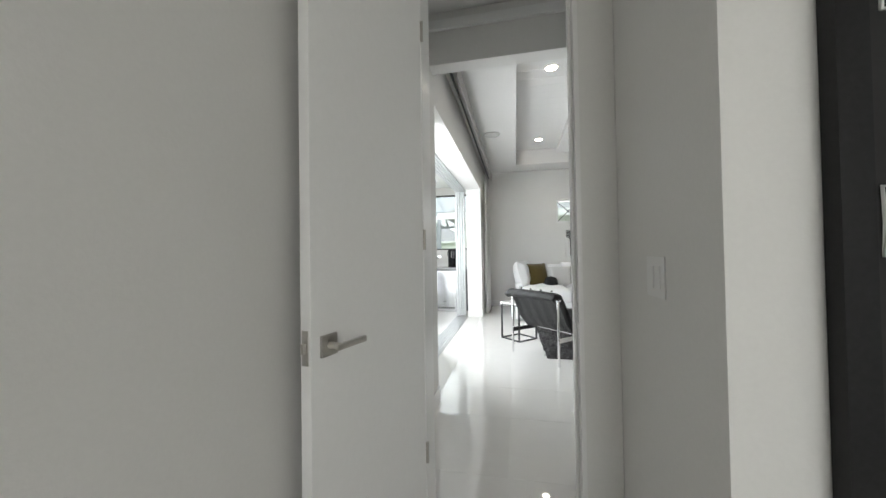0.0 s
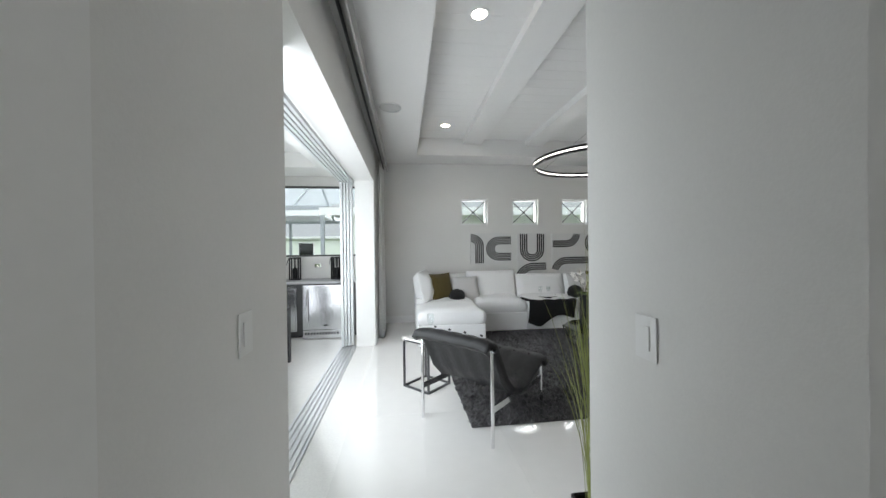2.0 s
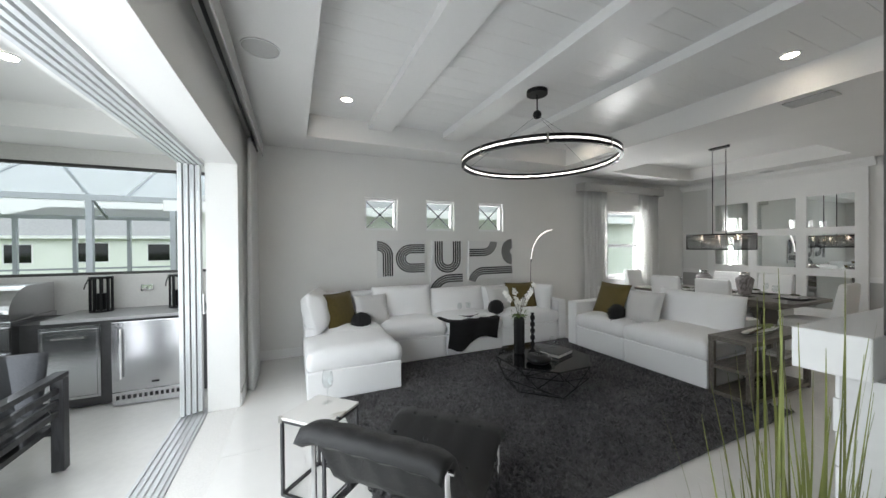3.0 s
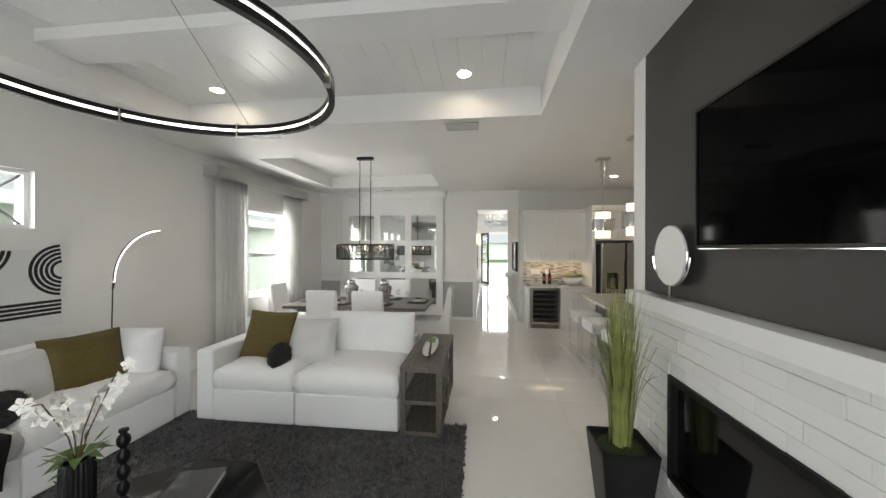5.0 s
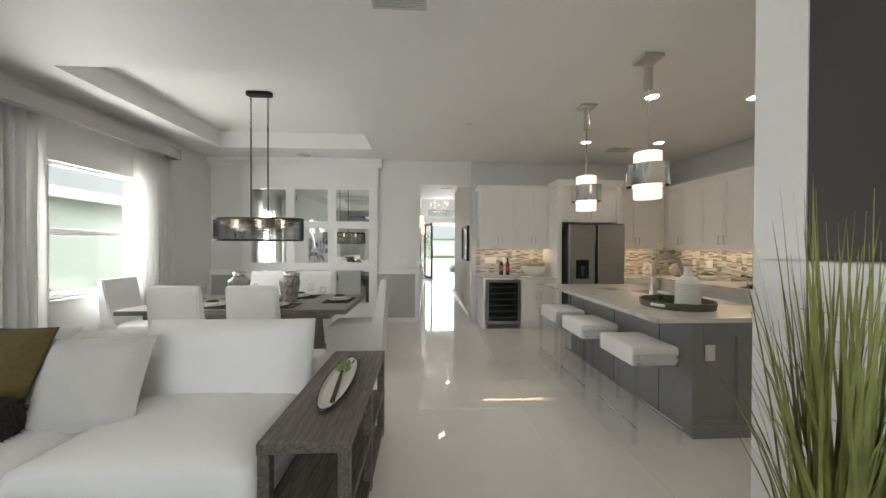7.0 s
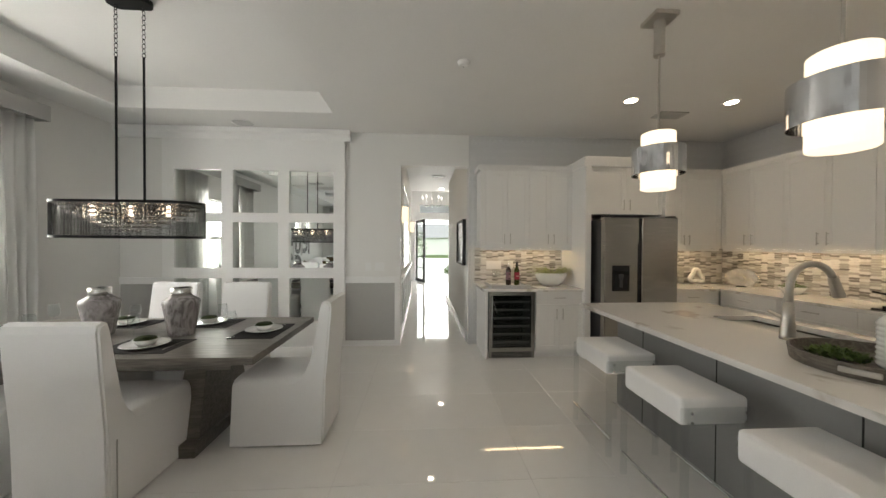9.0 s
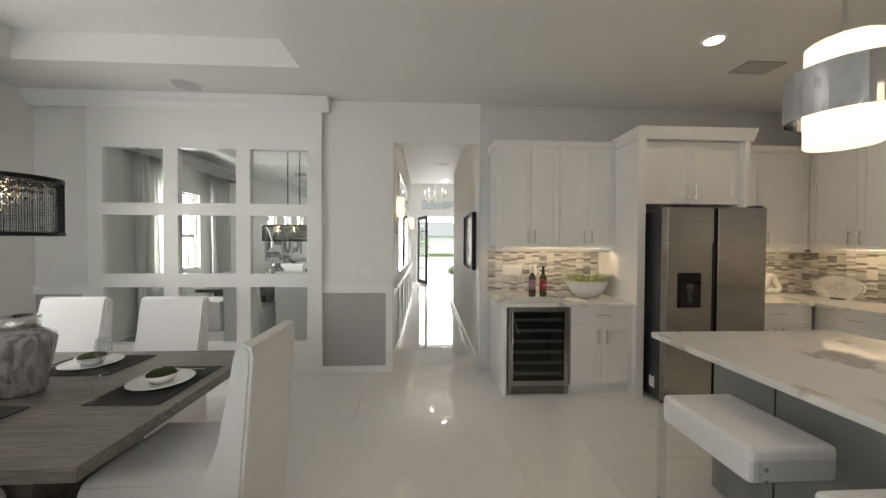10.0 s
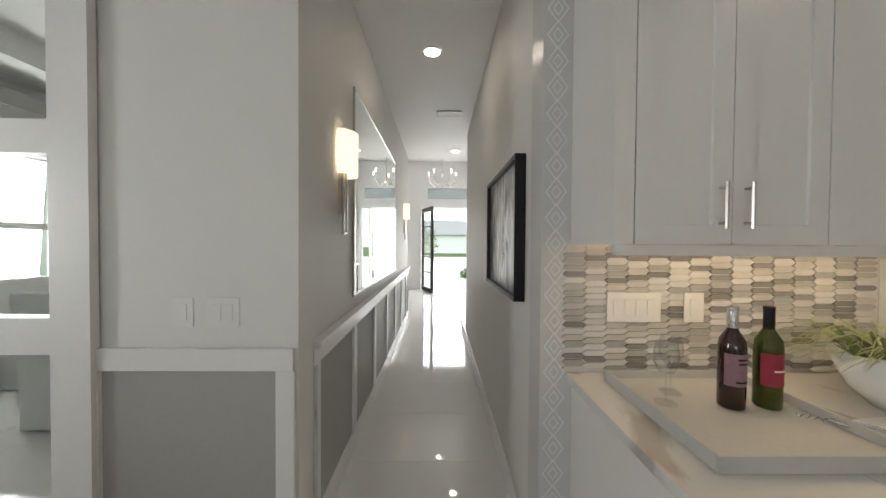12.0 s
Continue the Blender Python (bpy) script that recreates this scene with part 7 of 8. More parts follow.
for k in range(1, 5):
    box(0.12, 0.86, -0.02, 0.02, 0.12 + k * 0.438 - 0.012, 0.12 + k * 0.438 + 0.012, leaf)
part("leaf", leaf, M_DOORDARK, fd)
for k in range(5):
    part("pane", box(0.121, 0.859, -0.004, 0.004, 0.134 + k * 0.438, 0.134 + k * 0.438 + 0.41), M_PANE, fd)
part("door_handle", rod((0.92, 0.06, 0.90), (0.92, 0.06, 1.25), 0.012), M_CHROME, fd)
fw = thing("door_surround", 17.95, 4.14, 0, 0, "white front door frame with sidelight and transom", "door frame", kind="structure")
part("casing", box(-0.03, -0.001, 0.73, 0.82, 0, 2.56, bev=0.004), M_TRIM, fw)
part("casing", box(-0.03, -0.001, -0.775, -0.725, 0, 2.56, bev=0.004), M_TRIM, fw)
part("casing", box(-0.03, -0.001, -1.10, -1.0, 0, 2.56, bev=0.004), M_TRIM, fw)
part("head_casing", box(-0.035, -0.001, -1.10, 0.82, 2.50, 2.60, bev=0.004), M_TRIM, fw)
part("transom_glass", box(0.08, 0.086, -0.93, 0.55, 2.765, 3.095), mat("dark_transom_glass", (0.35, 0.36, 0.36), 0.05, trans=0.6), fw)
fo = thing("foyer_chandelier", 15.6, 4.25, 2.85, 0, "chrome curved arm foyer chandelier, lit", "chandelier")
for k in range(5):
    a = k * math.tau / 5
    pts = [(0.02 * math.cos(a), 0.02 * math.sin(a), 0.0), (0.20 * math.cos(a), 0.20 * math.sin(a), -0.10), (0.32 * math.cos(a), 0.32 * math.sin(a), 0.02), (0.34 * math.cos(a), 0.34 * math.sin(a), 0.18)]
    part("arm", tube(pts, 0.010), M_CHROME, fo)
    part("candle_bulb", rod((0.34 * math.cos(a), 0.34 * math.sin(a), 0.181), (0.34 * math.cos(a), 0.34 * math.sin(a), 0.26), 0.016), M_LED, fo)
part("drop_rod", rod((0, 0, 0.0), (0, 0, 1.049), 0.009), M_CHROME, fo)

# ---- outside: lanai, neighbours, garden ----
setting("ground", box(-300, 300, -300, 300, -0.6, -0.22), M_LAWN, "flat green lawn reaching the horizon", "ground")
setting("lanai_floor", box(-9.0, WEST - 0.272, -4, 14, -0.2, -0.012), M_LANAI, "pale tiled lanai floor", "floor")
# pale colour and extra width stand in for the overexposed glare outside the door
setting("entry_walk", box(18.15, 42, -8.0, 16.0, -0.22, -0.02), M_CONCRETE, "oversized pale slab for the glare beyond the front door", "pavement")
lc = bmesh.new()
box(-4.4, WEST - 0.272, 3.0, 8.65, 2.95, 3.1, lc)
for a, b, c, d in ((-4.4, -0.845, 7.75, 8.65), (-4.4, -0.845, 3.0, 3.5), (-4.4, -3.5, 3.5, 7.75), (-1.5, -0.845, 3.5, 7.75)):
    box(a, b, c, d, 2.72, 2.95, lc)
setting("lanai_ceiling", lc, M_CEIL, "white recessed lanai ceiling", "ceiling")
setting("wall_lanai_north", wall_with_holes("y", 8.45, 8.65, -4.4, WEST - 0.272, 0, 2.95, [(-3.32, -0.95, 1.295, 2.55)]), M_LANAIWALL, "beige lanai wall with a wide screened opening", "wall")
setting("lanai_column", box(-4.4, -3.75, 7.65, 8.448, 0, 2.72), M_WALL, "white square lanai column", "column")
sf = thing("screen_frame", -2.135, 8.50, 1.295, 0, "dark bronze frame of the screened lanai opening", "window frame", kind="structure")
part("frame", frame_ring(-1.185, 1.185, 0.0, 1.255, 0.03, -0.03, 0.03), M_SCREENFRAME, sf)
ok = thing("outdoor_counter", -1.65, 8.06, 0, 0, "dark outdoor kitchen counter with grey stone top", "counter")
part("body", box(-1.75, 0.75, -0.20, 0.38, 0.06, 0.87), M_OUTCAB, ok)
part("plinth", box(-1.75, 0.75, -0.14, 0.38, 0.0, 0.059), M_OUTCAB, ok)
part("stone_top", box(-0.62, 0.76, -0.26, 0.39, 0.871, 0.905, bev=0.003), M_GREYWALL, ok, "grey stone top")
fb2 = thing("outdoor_refrigerator", -1.45, 7.83, 0, 0, "stainless under-counter outdoor refrigerator", "refrigerator")
part("door", box(-0.30, 0.30, -0.05, 0.028, 0.14, 0.85, bev=0.006), M_GRILL, fb2)
part("handle", rod((-0.22, -0.085, 0.28), (-0.22, -0.085, 0.78), 0.012), M_CHROME, fb2)
part("grille", box(-0.30, 0.30, -0.045, 0.028, 0.0, 0.135, bev=0.003), M_GRILL, fb2)
# slots are not cut: black blocks give their shade by colour
for k in range(12):
    part("slot_shade", box(-0.27 + k * 0.045, -0.245 + k * 0.045, -0.048, -0.0455, 0.06, 0.10), M_INK, fb2)
part("badge", box(0.02, 0.08, -0.0535, -0.0505, 0.20, 0.22), M_INK, fb2)
dr2 = thing("outdoor_cabinet_door", -2.08, 7.85, 0, 0, "stainless access door in the outdoor counter", "cabinet door")
part("door", box(-0.20, 0.20, -0.02, 0.008, 0.14, 0.80, bev=0.004), M_GRILL, dr2)
part("frame", frame_ring(-0.225, 0.225, 0.11, 0.83, 0.025, -0.012, 0.009), M_GRILL, dr2)
part("handle", rod((-0.12, -0.05, 0.72), (0.12, -0.05, 0.72), 0.008), M_CHROME, dr2)
gl = thing("gas_grill", -2.92, 8.06, 0.0, 0, "large stainless built-in gas grill with closed lid", "grill")
part("body", box(-0.48, 0.48, -0.30, 0.36, 0.42, 0.93, bev=0.006), M_GRILL, gl)
lid = [(-0.30, 0.931), (-0.31, 1.0)] + [(-0.02 - 0.29 * math.cos(a), 0.98 + 0.26 * math.sin(a)) for a in [0.2 + k * 1.35 / 8 for k in range(9)]] + [(0.34, 1.24), (0.34, 0.931)]
part("lid", extrude(lid, -0.47, 0.47, "x"), M_GRILL, gl)
part("lid_handle", rod((-0.40, -0.36, 1.02), (0.40, -0.36, 1.02), 0.014), M_CHROME, gl)
part("thermometer", rod((0.05, -0.30, 1.13), (0.05, -0.27, 1.12), 0.035, n=24), M_CHROME, gl)
part("control_panel", box(-0.48, 0.48, -0.325, -0.301, 0.66, 0.88, bev=0.003), M_GRILL, gl)
for x in (-0.30, -0.10, 0.10, 0.30):
    part("knob", rod((x, -0.326, 0.77), (x, -0.365, 0.77), 0.030, n=20), M_BLACKMETAL, gl)
part("drawer", box(-0.46, 0.46, -0.322, -0.301, 0.44, 0.64, bev=0.003), M_GRILL, gl)


def lantern(x, y):
    l = thing("lantern", x, y, 0.906, 0, "black metal candle lantern on the outdoor counter", "lantern", "black lanterns")
    part("base", rod((0, 0, 0), (0, 0, 0.02), 0.10, n=24), M_BLACKMETAL, l)
    part("top_ring", rod((0, 0, 0.36), (0, 0, 0.385), 0.10, n=24), M_BLACKMETAL, l)
    for k in range(10):
        a = k * math.tau / 10
        part("bar", rod((0.09 * math.cos(a), 0.09 * math.sin(a), 0.02), (0.09 * math.cos(a), 0.09 * math.sin(a), 0.36), 0.011, n=6), M_BLACKMETAL, l)
    part("candle", rod((0, 0, 0.021), (0, 0, 0.20), 0.04, n=20), M_BLACKMETAL, l)
    part("handle", tube([(-0.10, 0, 0.37), (-0.11, -0.05, 0.30), (-0.10, -0.10, 0.26)], 0.006), M_BLACKMETAL, l)


lantern(-2.0, 8.24)
lantern(-1.30, 8.22)
fcx = thing("wall_tap", -1.66, 8.448, 1.13, 0, "small chrome wall tap over the outdoor counter", "tap")
part("plate", box(-0.06, 0.06, -0.03, -0.002, -0.03, 0.04, bev=0.01), M_CHROME, fcx)
part("spout", rod((0.0, -0.03, 0.0), (-0.03, -0.10, -0.02), 0.012), M_CHROME, fcx)
so = thing("outdoor_sofa", -2.05, 5.55, 0, 0, "charcoal slatted outdoor sofa with grey cushions", "sofa")
so.matrix_basis = pose(-2.22, 6.32, 0, 0, 0, 0)
for x in (0.60, -1.30):
    for y in (-0.36, 0.36):
        part("leg", box(x - 0.035, x + 0.035, y - 0.035, y + 0.035, 0, 0.60 if y < 0 else 0.66, bev=0.004), M_FRAMEWOOD, so)
    part("arm_rail", box(x - 0.036, x + 0.036, -0.395, 0.395, 0.665, 0.70, bev=0.004), M_FRAMEWOOD, so)
    for z in (0.40, 0.48, 0.56):
        part("slat", box(x - 0.012, x + 0.012, -0.325, 0.325, z, z + 0.04, bev=0.002), M_FRAMEWOOD, so)
    part("front_post", box(x - 0.034, x + 0.034, -0.394, -0.326, 0.601, 0.664), M_FRAMEWOOD, so)
part("seat_rail", box(-1.264, 0.564, -0.37, -0.33, 0.26, 0.33, bev=0.004), M_FRAMEWOOD, so)
part("back_rail", box(-1.264, 0.564, 0.33, 0.37, 0.26, 0.33, bev=0.004), M_FRAMEWOOD, so)
part("seat_deck", box(-1.264, 0.564, -0.329, 0.329, 0.29, 0.325), M_FRAMEWOOD, so)
part("seat_cushion", cushion(0.90, 0.70, 0.16, Matrix.Translation((0.11, -0.01, 0.405)), puff=0.25, wrinkle=0.003, seed=41), M_CUSHGREY, so, smooth=True)
part("seat_cushion", cushion(0.90, 0.70, 0.16, Matrix.Translation((-0.81, -0.01, 0.405)), puff=0.25, wrinkle=0.003, seed=42), M_CUSHGREY, so, smooth=True)
part("back_cushion", cushion(0.88, 0.42, 0.16, pose(0.12, 0.28, 0.66, 78, 0, 0), puff=0.3, wrinkle=0.003, seed=43), M_CUSHGREY, so, smooth=True)
part("back_cushion", cushion(0.88, 0.42, 0.16, pose(-0.80, 0.28, 0.66, 78, 0, 0), puff=0.3, wrinkle=0.003, seed=44), M_CUSHGREY, so, smooth=True)
loose_pillow(-2.12, 6.41, 0.50, -8, 0.46, 0.30, 45, 24, M_BLUETEXTILE, "blue and white patterned lumbar pillow on the outdoor sofa")
ot = thing("outdoor_coffee_table", -2.5, 5.50, 0, 0, "dark square outdoor coffee table", "table")
part("top", box(-0.4, 0.4, -0.4, 0.4, 0.40, 0.44, bev=0.004), M_FRAMEWOOD, ot)
for x in (-0.36, 0.36):
    for y in (-0.36, 0.36):
        part("leg", box(x - 0.03, x + 0.03, y - 0.03, y + 0.03, 0, 0.399), M_FRAMEWOOD, ot)
fan = thing("ceiling_fan", -2.6, 6.0, 2.95, 0, "dark ceiling fan with long tapered blades", "ceiling fan")
part("rod", rod((0, 0, -0.30), (0, 0, -0.001), 0.02), M_BLACKMETAL, fan)
part("motor", lathe([(0.0, -0.42), (0.08, -0.41), (0.11, -0.36), (0.09, -0.30), (0.0, -0.29)], n=24), M_BLACKMETAL, fan, smooth=True)
for k in range(4):
    a = k * math.tau / 4 + 0.55
    m = Matrix.Rotation(a, 4, "Z")
    bl = extrude([(0.10, -0.05), (0.35, -0.075), (0.75, -0.05), (0.80, 0.0), (0.75, 0.05), (0.35, 0.075), (0.10, 0.05)], -0.352, -0.338, "z")
    bl.transform(m)
    part("blade", bl, M_FRAMEWOOD, fan)
downlight(-1.9, 6.75, 2.949)

# pool cage beyond the lanai
M_NET = mat("cage_screen_fabric", (0.35, 0.38, 0.42), 0.9)
nt = M_NET.node_tree
nt.nodes["Principled BSDF"].inputs["Alpha"].default_value = 0.55
M_CAGE = mat("white_cage_aluminium", (0.36, 0.38, 0.41), 0.5, grain=0.05, scale=20)
cg = thing("pool_cage", -5.5, 18.0, -0.2, 0, "white framed screened pool enclosure of the neighbour", "pool enclosure")
W, D, H, R = 7.5, 3.5, 3.0, 4.9
for x in [-W + k * 2 * W / 9 for k in range(10)]:
    part("post", box(x - 0.06, x + 0.06, -D - 0.06, -D + 0.06, 0, H), M_CAGE, cg)
    part("post", box(x - 0.06, x + 0.06, D - 0.06, D + 0.06, 0, H), M_CAGE, cg)
for s in (-D, D):
    part("eave_beam", box(-W, W, s - 0.07, s + 0.07, H, H + 0.14), M_CAGE, cg)
    part("mid_rail", box(-W, W, s - 0.03, s + 0.03, 1.0, 1.07), M_CAGE, cg)
part("ridge", box(-W + 3, W - 3, -0.07, 0.07, R, R + 0.12), M_CAGE, cg)
for x in (-W, W):
    part("end_beam", box(x - 0.07, x + 0.07, -D, D, H, H + 0.14), M_CAGE, cg)
for x in (-W + 3, -1.5, 1.5, W - 3):
    for s in (-1, 1):
        part("rafter", rod((x, s * D, H + 0.07), (x, 0, R), 0.05, n=6), M_CAGE, cg)
for sx in (-1, 1):
    for sy in (-1, 1):
        part("hip_rafter", rod((sx * W, sy * D, H + 0.07), (sx * (W - 3), 0, R), 0.05, n=6), M_CAGE, cg)
net = bmesh.new()
v = [net.verts.new(p) for p in ((-W, -D, H + 0.1), (W, -D, H + 0.1), (W, D, H + 0.1), (-W, D, H + 0.1), (-W + 3, 0, R), (W - 3, 0, R))]
for f in ((0, 1, 5, 4), (1, 2, 5), (2, 3, 4, 5), (3, 0, 4)):
    net.faces.new([v[k] for k in f])
part("roof_screen", net, M_NET, cg, "pale grey roof screen fabric")


def house(x, y, w, d, h, rise, label, rz=0, openings=()):
    hs = thing("house", x, y, -0.22, rz, label, "house", "neighbouring houses")
    part("wall", box(-w / 2, w / 2, -d / 2, d / 2, 0, h), M_STUCCO, hs)
    rf = bmesh.new()
    o = 0.5
    v = [rf.verts.new(p) for p in ((-w / 2 - o, -d / 2 - o, h), (w / 2 + o, -d / 2 - o, h), (w / 2 + o, d / 2 + o, h), (-w / 2 - o, d / 2 + o, h), (-w / 2 + d / 2, 0, h + rise), (w / 2 - d / 2, 0, h + rise))]
    for f in ((0, 1, 5, 4), (1, 2, 5), (2, 3, 4, 5), (3, 0, 4), (3, 2, 1, 0)):
        rf.faces.new([v[k] for k in f])
    part("roof", rf, M_ROOF, hs)
    part("fascia", box(-w / 2 - o, w / 2 + o, -d / 2 - o - 0.03, -d / 2 - o - 0.002, h - 0.16, h + 0.06), M_VINYL, hs)
    for u, z0, ww, hh in openings:
        wn_ = part("window", box(u - ww / 2, u + ww / 2, -d / 2 - 0.02, -d / 2 - 0.002, z0, z0 + hh), M_BLACKGLASS, hs)
        part("frame", frame_ring(u - ww / 2 - 0.06, u + ww / 2 + 0.06, z0 - 0.06, z0 + hh + 0.06, 0.06, -d / 2 - 0.05, -d / 2 - 0.003), M_VINYL, wn_)


house(6.0, 16.5, 16.0, 8.0, 2.75, 2.2, "pale stucco neighbour house with a grey hip roof")
house(-14.0, 42.0, 18.0, 9.0, 2.8, 2.6, "distant pale house with a grey hip roof", 0, ((-4, 0.9, 1.4, 1.3), (0, 0.9, 1.8, 1.4), (4, 0.9, 1.4, 1.3)))
house(6.0, 46.0, 16.0, 9.0, 2.8, 2.6, "distant pale house with a grey hip roof", 0, ((-4, 0.9, 1.4, 1.3), (3, 0.9, 1.8, 1.4)))
house(66.0, 4.0, 18.0, 10.0, 2.9, 2.6, "pale house across the street", 90, ((-4, 0.9, 1.4, 1.3), (3, 0.9, 1.8, 1.4)))


def shrub(x, y, h, w, seed, label, trunk=False):
    rnd = random.Random(seed)
    t = thing("tree" if trunk else "shrub", x, y, -0.22, 0, label, "tree" if trunk else "shrub")
    z0 = 0.9 if trunk else 0.05
    if trunk:
        part("trunk", tube([(0, 0, 0), (0.03, 0.01, h * 0.4), (0.0, 0.03, h * 0.75)], [0.05, 0.04, 0.015], n=8), M_STEM, t)
        for k in range(5):
            a = k * 1.3
            part("limb", tube([(0.02, 0.01, h * (0.35 + 0.07 * k)), (0.25 * w * math.cos(a), 0.25 * w * math.sin(a), h * (0.5 + 0.07 * k)), (0.45 * w * math.cos(a), 0.45 * w * math.sin(a), h * (0.58 + 0.07 * k))], [0.02, 0.013, 0.005], n=6), M_STEM, t)
    bm = bmesh.new()
    for k in range(900 if trunk else 700):
        a, u = rnd.uniform(0, math.tau), rnd.uniform(-1, 1)
        r = rnd.random() ** 0.4 * (1 + 0.35 * noise.noise((math.cos(a) * 2, math.sin(a) * 2, u * 2 + seed)))
        p = Vector((w / 2 * r * math.sqrt(1 - u * u) * math.cos(a), w / 2 * r * math.sqrt(1 - u * u) * math.sin(a), z0 + (h - z0) * (0.5 + 0.5 * r * u)))
        d = Vector((rnd.gauss(0, 1), rnd.gauss(0, 1), rnd.gauss(0, 1))).normalized() * rnd.uniform(0.05, 0.11)
        s = d.orthogonal().normalized() * 0.025
        bm.faces.new((bm.verts.new(p), bm.verts.new(p + d / 2 + s), bm.verts.new(p + d), bm.verts.new(p + d / 2 - s)))
    part("crown", bm, M_LEAF, t)


shrub(22.5, 5.05, 2.6, 1.4, 3, "young leafy tree by the entry walk", True)
shrub(21.5, 3.1, 0.6, 0.8, 6, "low green shrub by the entry walk")
for k, x in enumerate((5.6, 7.0, 8.2)):
    shrub(x, 10.8, 0.9, 1.1, 20 + k, "low green shrub under the neighbour's wall")
shrub(-4.5, 13.0, 0.7, 1.0, 31, "low green shrub beside the lanai")
M_HAZE = mat("bright_hazy_sky", (0.9, 0.93, 0.97), 1.0, emit=(0.95, 0.98, 1.0), strength=1.05)
bd = lathe([(140, -0.5), (140, 70)], n=48)
setting("backdrop", bd, M_HAZE, "bright hazy horizon sky beyond the neighbourhood", "backdrop")

# ---- pieces: floor tiles, fireplace tiles, mosaic ----
floor = tagged(new("floor"), "large polished white porcelain floor tiles with fine joints", "floor", "", "structure")


def piece_mesh(name, w, d, h, material, bev=0.0005):
    bm = box(-w / 2, w / 2, -d / 2, d / 2, -h, 0, bev=bev, seg=1)
    me = bpy.data.meshes.new(name)
    bm.to_mesh(me)
    bm.free()
    me.materials.append(material)
    return me


TW, TD, G = 0.61, 1.22, 0.0016
tile_mesh = piece_mesh("tile", TW - G, TD - G, 0.012, M_TILE)
rnd = random.Random(2)


def lay(x0, x1, y0, y1):
    """Floor tiles, cut where they meet the edges of the room."""
    i0, i1 = math.floor(x0 / TW), math.ceil(x1 / TW)
    j0, j1 = math.floor((y0 - 0.25) / TD), math.ceil((y1 - 0.25) / TD)
    for i in range(i0, i1):
        for j in range(j0, j1):
            a, b = max(x0, i * TW), min(x1, (i + 1) * TW)
            c, d = max(y0, 0.25 + j * TD), min(y1, 0.25 + (j + 1) * TD)
            if b - a < 0.02 or d - c < 0.02:
                continue
            full = b - a > TW - 1e-4 and d - c > TD - 1e-4
            me = tile_mesh if full else piece_mesh("tile", b - a - G, d - c - G, 0.012, M_TILE)
            ob = new("tile", me)
            ob.location = ((a + b) / 2, (c + d) / 2, 0.0)
            ob.parent = floor


lay(WEST - 0.02, EAST, 3.36, NORTH)
lay(WEST, 0.537, 2.40, 3.36)
lay(3.717, EAST, 0.0, 3.36)
lay(EAST, 17.95, 3.92, 4.92)
setting("bedroom_floor", box(-0.61, 3.8, -4, 2.40, -0.012, 0.0), M_TILE, "polished white bedroom floor", "floor")
setting("floor_edge", box(0.537, 3.717, 2.45, 3.36, -0.012, -0.004), M_TILE, "polished floor strip under the fireplace", "floor")
setting("foyer_floor", box(14.0, 17.95, 4.92, 5.6, -0.012, -0.001), M_TILE, "polished white foyer floor", "floor")
setting("foyer_floor_south", box(13.4, 17.95, 3.0, 3.92, -0.012, -0.001), M_TILE, "polished white foyer floor", "floor")

# glossy subway tiles with uneven proud faces on the fireplace
surround = bpy.data.objects["wall_fireplace_lower"]
fw_, fh_ = 0.20, 0.0735
fire_meshes = []
for t in (0.008, 0.0105, 0.013):
    bm = box(-fw_ / 2 + 0.0008, fw_ / 2 - 0.0008, 0, t, -fh_ / 2 + 0.0008, fh_ / 2 - 0.0008, bev=0.0015, seg=1)
    me = bpy.data.meshes.new("tile")
    bm.to_mesh(me)
    bm.free()
    me.materials.append(M_FIRETILE)
    fire_meshes.append(me)


def fire_piece(a, b, c, d, t):
    bm = box(a + 0.0008, b - 0.0008, 0, t, c + 0.0008, d - 0.0008, bev=0.0015, seg=1)
    me = bpy.data.meshes.new("tile")
    bm.to_mesh(me)
    bm.free()
    me.materials.append(M_FIRETILE)
    return me


row = 0
z = 0.0
while z < 1.303:
    z1 = min(z + fh_, 1.304)
    x = 1.0 - (row % 3) * 0.067
    while x < 3.50:
        a, b = max(x, 1.0), min(x + fw_, 3.50)
        spans = [(a, b, z, z1)]
        if z1 > 0.361 and z < 0.957:
            spans = []
            for p, q in ((a, min(b, 1.655)), (max(a, 3.095), b)):
                if q - p > 0.015:
                    spans.append((p, q, z, z1))
            if a < 3.095 and b > 1.655:
                if z < 0.35:
                    spans.append((max(a, 1.655), min(b, 3.095), z, 0.36))
                if z1 > 0.968:
                    spans.append((max(a, 1.655), min(b, 3.095), 0.958, z1))
        for p, q, c, d in spans:
            if q - p < 0.015 or d - c < 0.015:
                continue
            t = rnd.choice((0.008, 0.010, 0.012))
            full = abs(q - p - fw_) < 1e-4 and abs(d - c - fh_) < 1e-4
            if full:
                ob = new("tile", rnd.choice(fire_meshes))
                ob.location = ((p + q) / 2, 3.653, (c + d) / 2)
            else:
                ob = new("tile", fire_piece(p, q, c, d, t))
                ob.location = (0, 3.653, 0)
            ob.parent = surround
        x += fw_
    z += fh_
    row += 1

# picket mosaic: long hexagons in staggered columns
PW, PH = 0.098, 0.0258


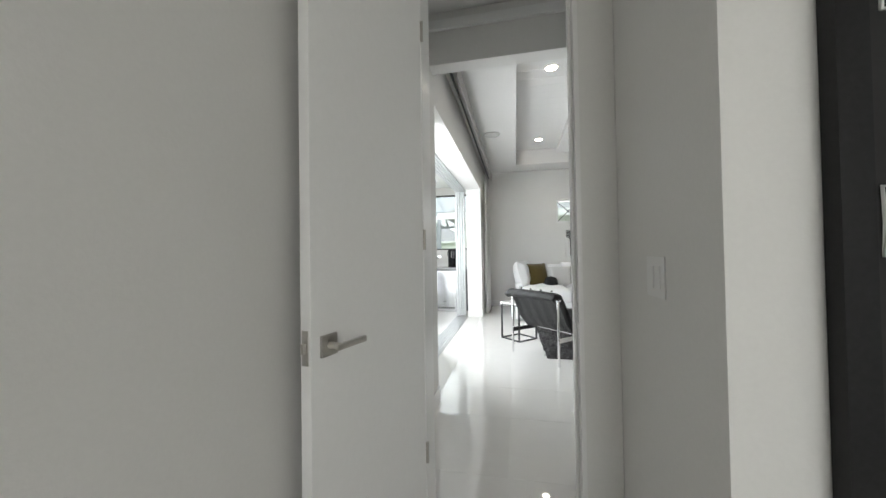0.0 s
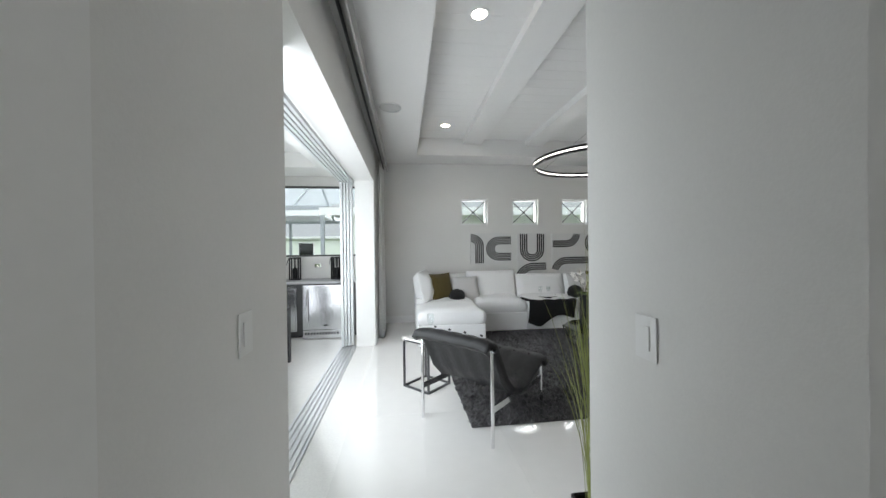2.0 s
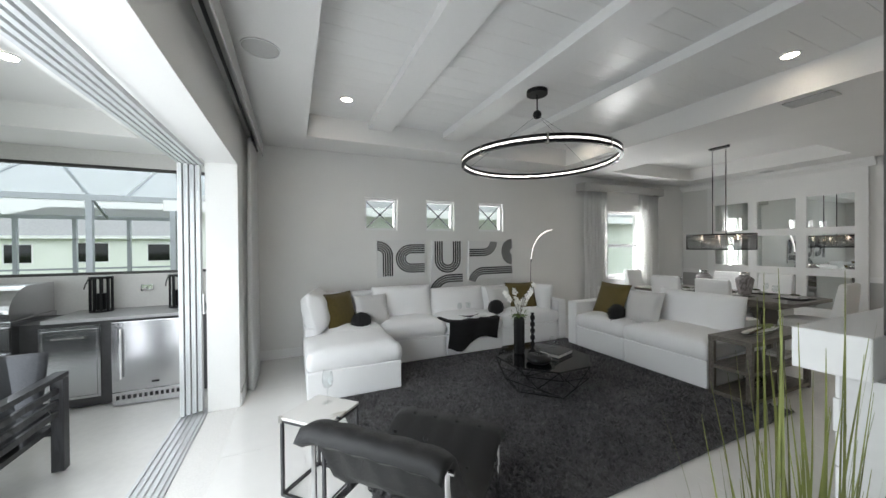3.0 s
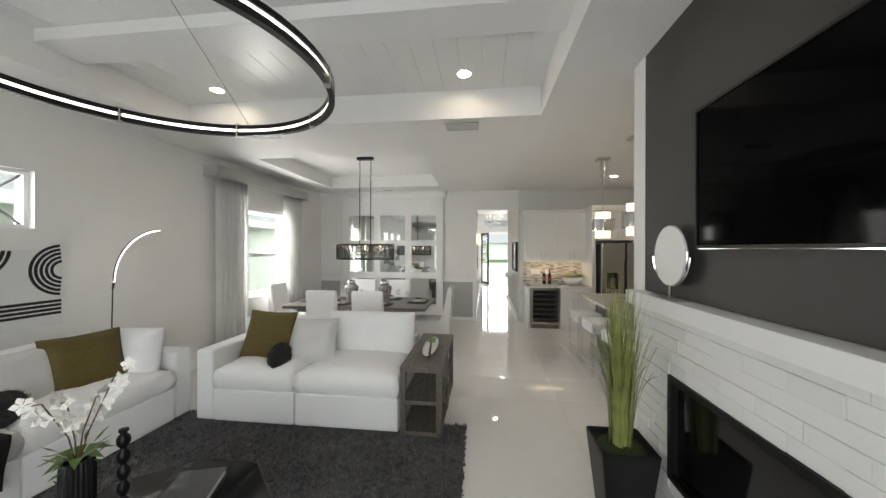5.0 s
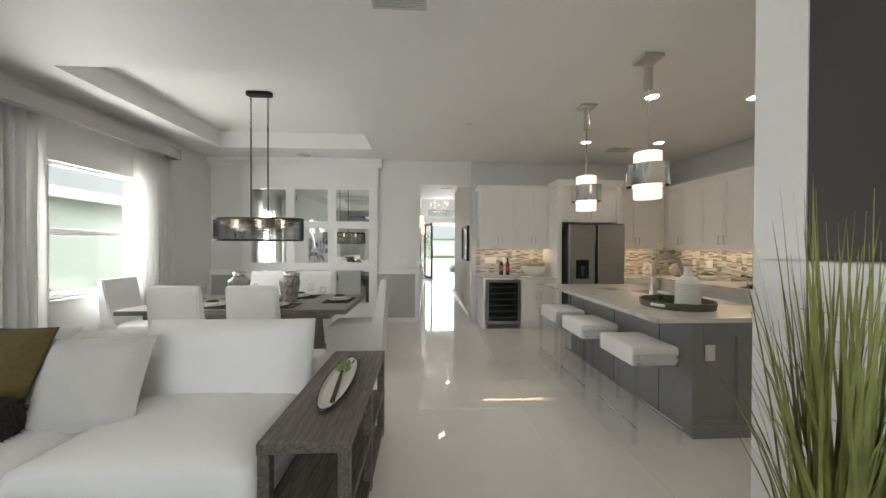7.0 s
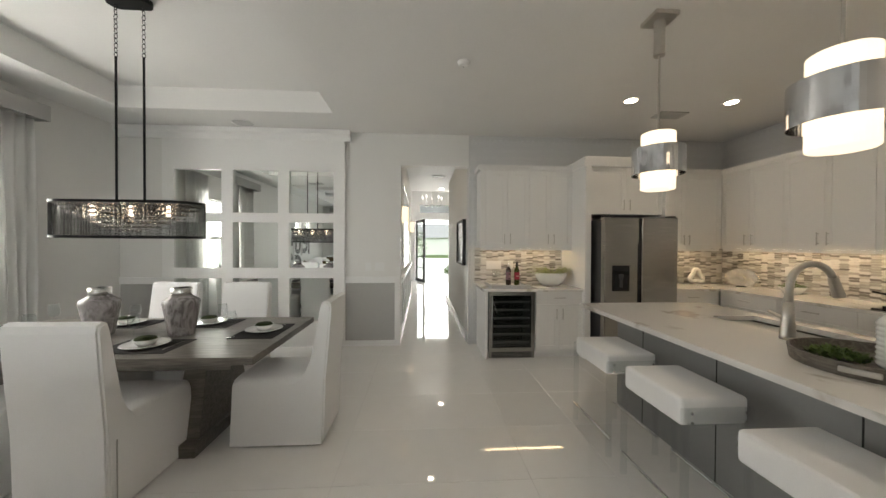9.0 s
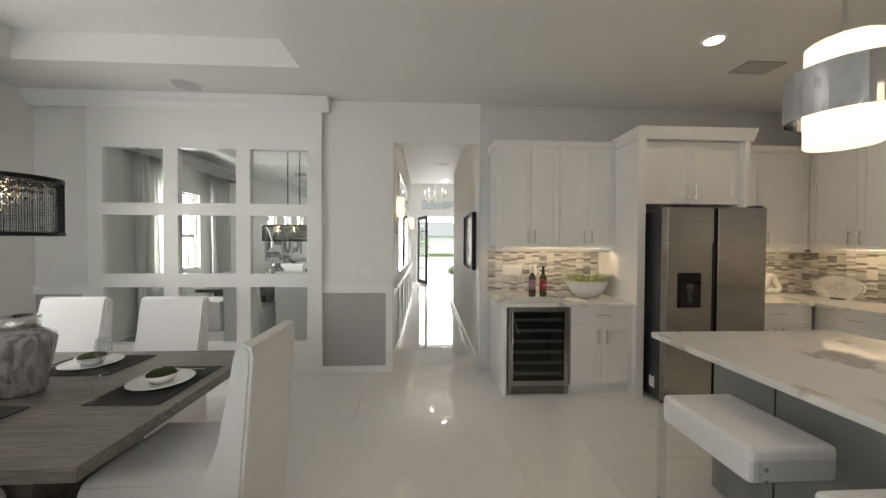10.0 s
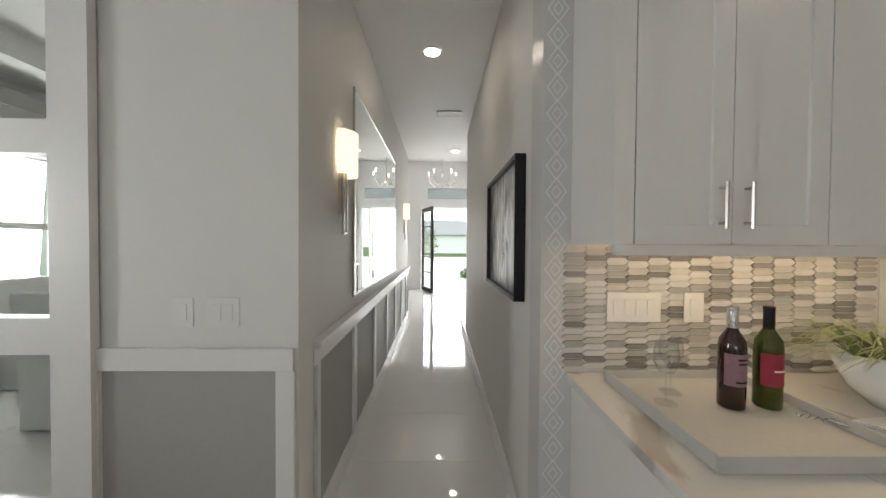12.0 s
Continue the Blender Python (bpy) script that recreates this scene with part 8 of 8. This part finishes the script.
def picket(material):
    bm = extrude([(-PW / 2, 0), (-PW / 2 + 0.014, -PH / 2 + 0.0021), (PW / 2 - 0.014, -PH / 2 + 0.0021), (PW / 2, 0), (PW / 2 - 0.014, PH / 2 - 0.0021), (-PW / 2 + 0.014, PH / 2 - 0.0021)], -0.006, 0.0, "y")
    bm.transform(Matrix.Rotation(-math.pi / 2, 4, "Z"))
    me = bpy.data.meshes.new("mosaic_tile")
    bm.to_mesh(me)
    bm.free()
    me.materials.append(material)
    return me


pickets = [picket(m) for m in MOSAIC]
east_wall, south_wall = bpy.data.objects["wall_kitchen_east"], bpy.data.objects["wall_kitchen_south"]


def mosaic_cells(lo, hi, z0, z1):
    col = 0
    u = lo + PW / 2
    step = PW - 0.012
    while u < hi:
        zz = z0 + PH / 2 + (PH / 2 if col % 2 else 0)
        while zz < z1:
            yield u, zz
            zz += PH
        u += step
        col += 1


def choose(r):
    k = r.random()
    return 0 if k < 0.36 else 1 if k < 0.62 else 2 if k < 0.84 else 3


for y, z in mosaic_cells(2.53, 3.80, 0.898, 1.415):
    ob = new("mosaic_tile", pickets[choose(rnd)])
    ob.location = (EAST, y, z)
    ob.parent = east_wall
rest = [bmesh.new() for m in MOSAIC]
for y, z in mosaic_cells(0.01, 1.40, 0.898, 1.415):
    one = bmesh.new()
    one.from_mesh(pickets[choose(rnd)])
    k = choose(rnd)
    join(rest[k], one, Matrix.Translation((EAST, y, z)))
for x, z in mosaic_cells(5.6, EAST - 0.02, 0.898, 1.415):
    one = bmesh.new()
    one.from_mesh(pickets[0])
    k = choose(rnd)
    join(rest[k], one, Matrix.Translation((x, 0.0, z)) @ Matrix.Rotation(math.pi / 2, 4, "Z") @ Matrix.Rotation(math.pi, 4, "Z"))
for k, bm in enumerate(rest):
    ob = tagged(part("mosaic_field", bm, MOSAIC[k], south_wall), "picket mosaic tiles in white, cream and taupe", kind="stuff")

# raised diamond relief of the wallpaper
paper = bmesh.new()
def diamond(px, pz, axis):
    for r0, r1 in ((0.045, 0.038), (0.022, 0.016)):
        ring = [(1, 0), (0, 1.35), (-1, 0), (0, -1.35)]
        for (a, b), (c, d) in zip(ring, ring[1:] + ring[:1]):
            q = [(px + a * r0, pz + b * r0), (px + c * r0, pz + d * r0), (px + c * r1, pz + d * r1), (px + a * r1, pz + b * r1)]
            paper.faces.new([paper.verts.new((EAST - 0.0012, u, w) if axis == "x" else (u, 0.0012, w)) for u, w in q])


for i in range(48):
    for j in range(4):
        diamond(0.05 + i * 0.08 + (0.04 if j % 2 else 0), 2.62 + j * 0.105, "x")
for j in range(26):
    diamond(3.862 , 0.16 + j * 0.105, "x")
for i in range(40):
    for j in range(4):
        diamond(5.7 + i * 0.08 + (0.04 if j % 2 else 0), 2.62 + j * 0.105, "y")
ob = part("wallpaper_relief", paper, M_WALLPAPER_L, east_wall)
tagged(ob, "pearly diamond trellis relief", kind="stuff")
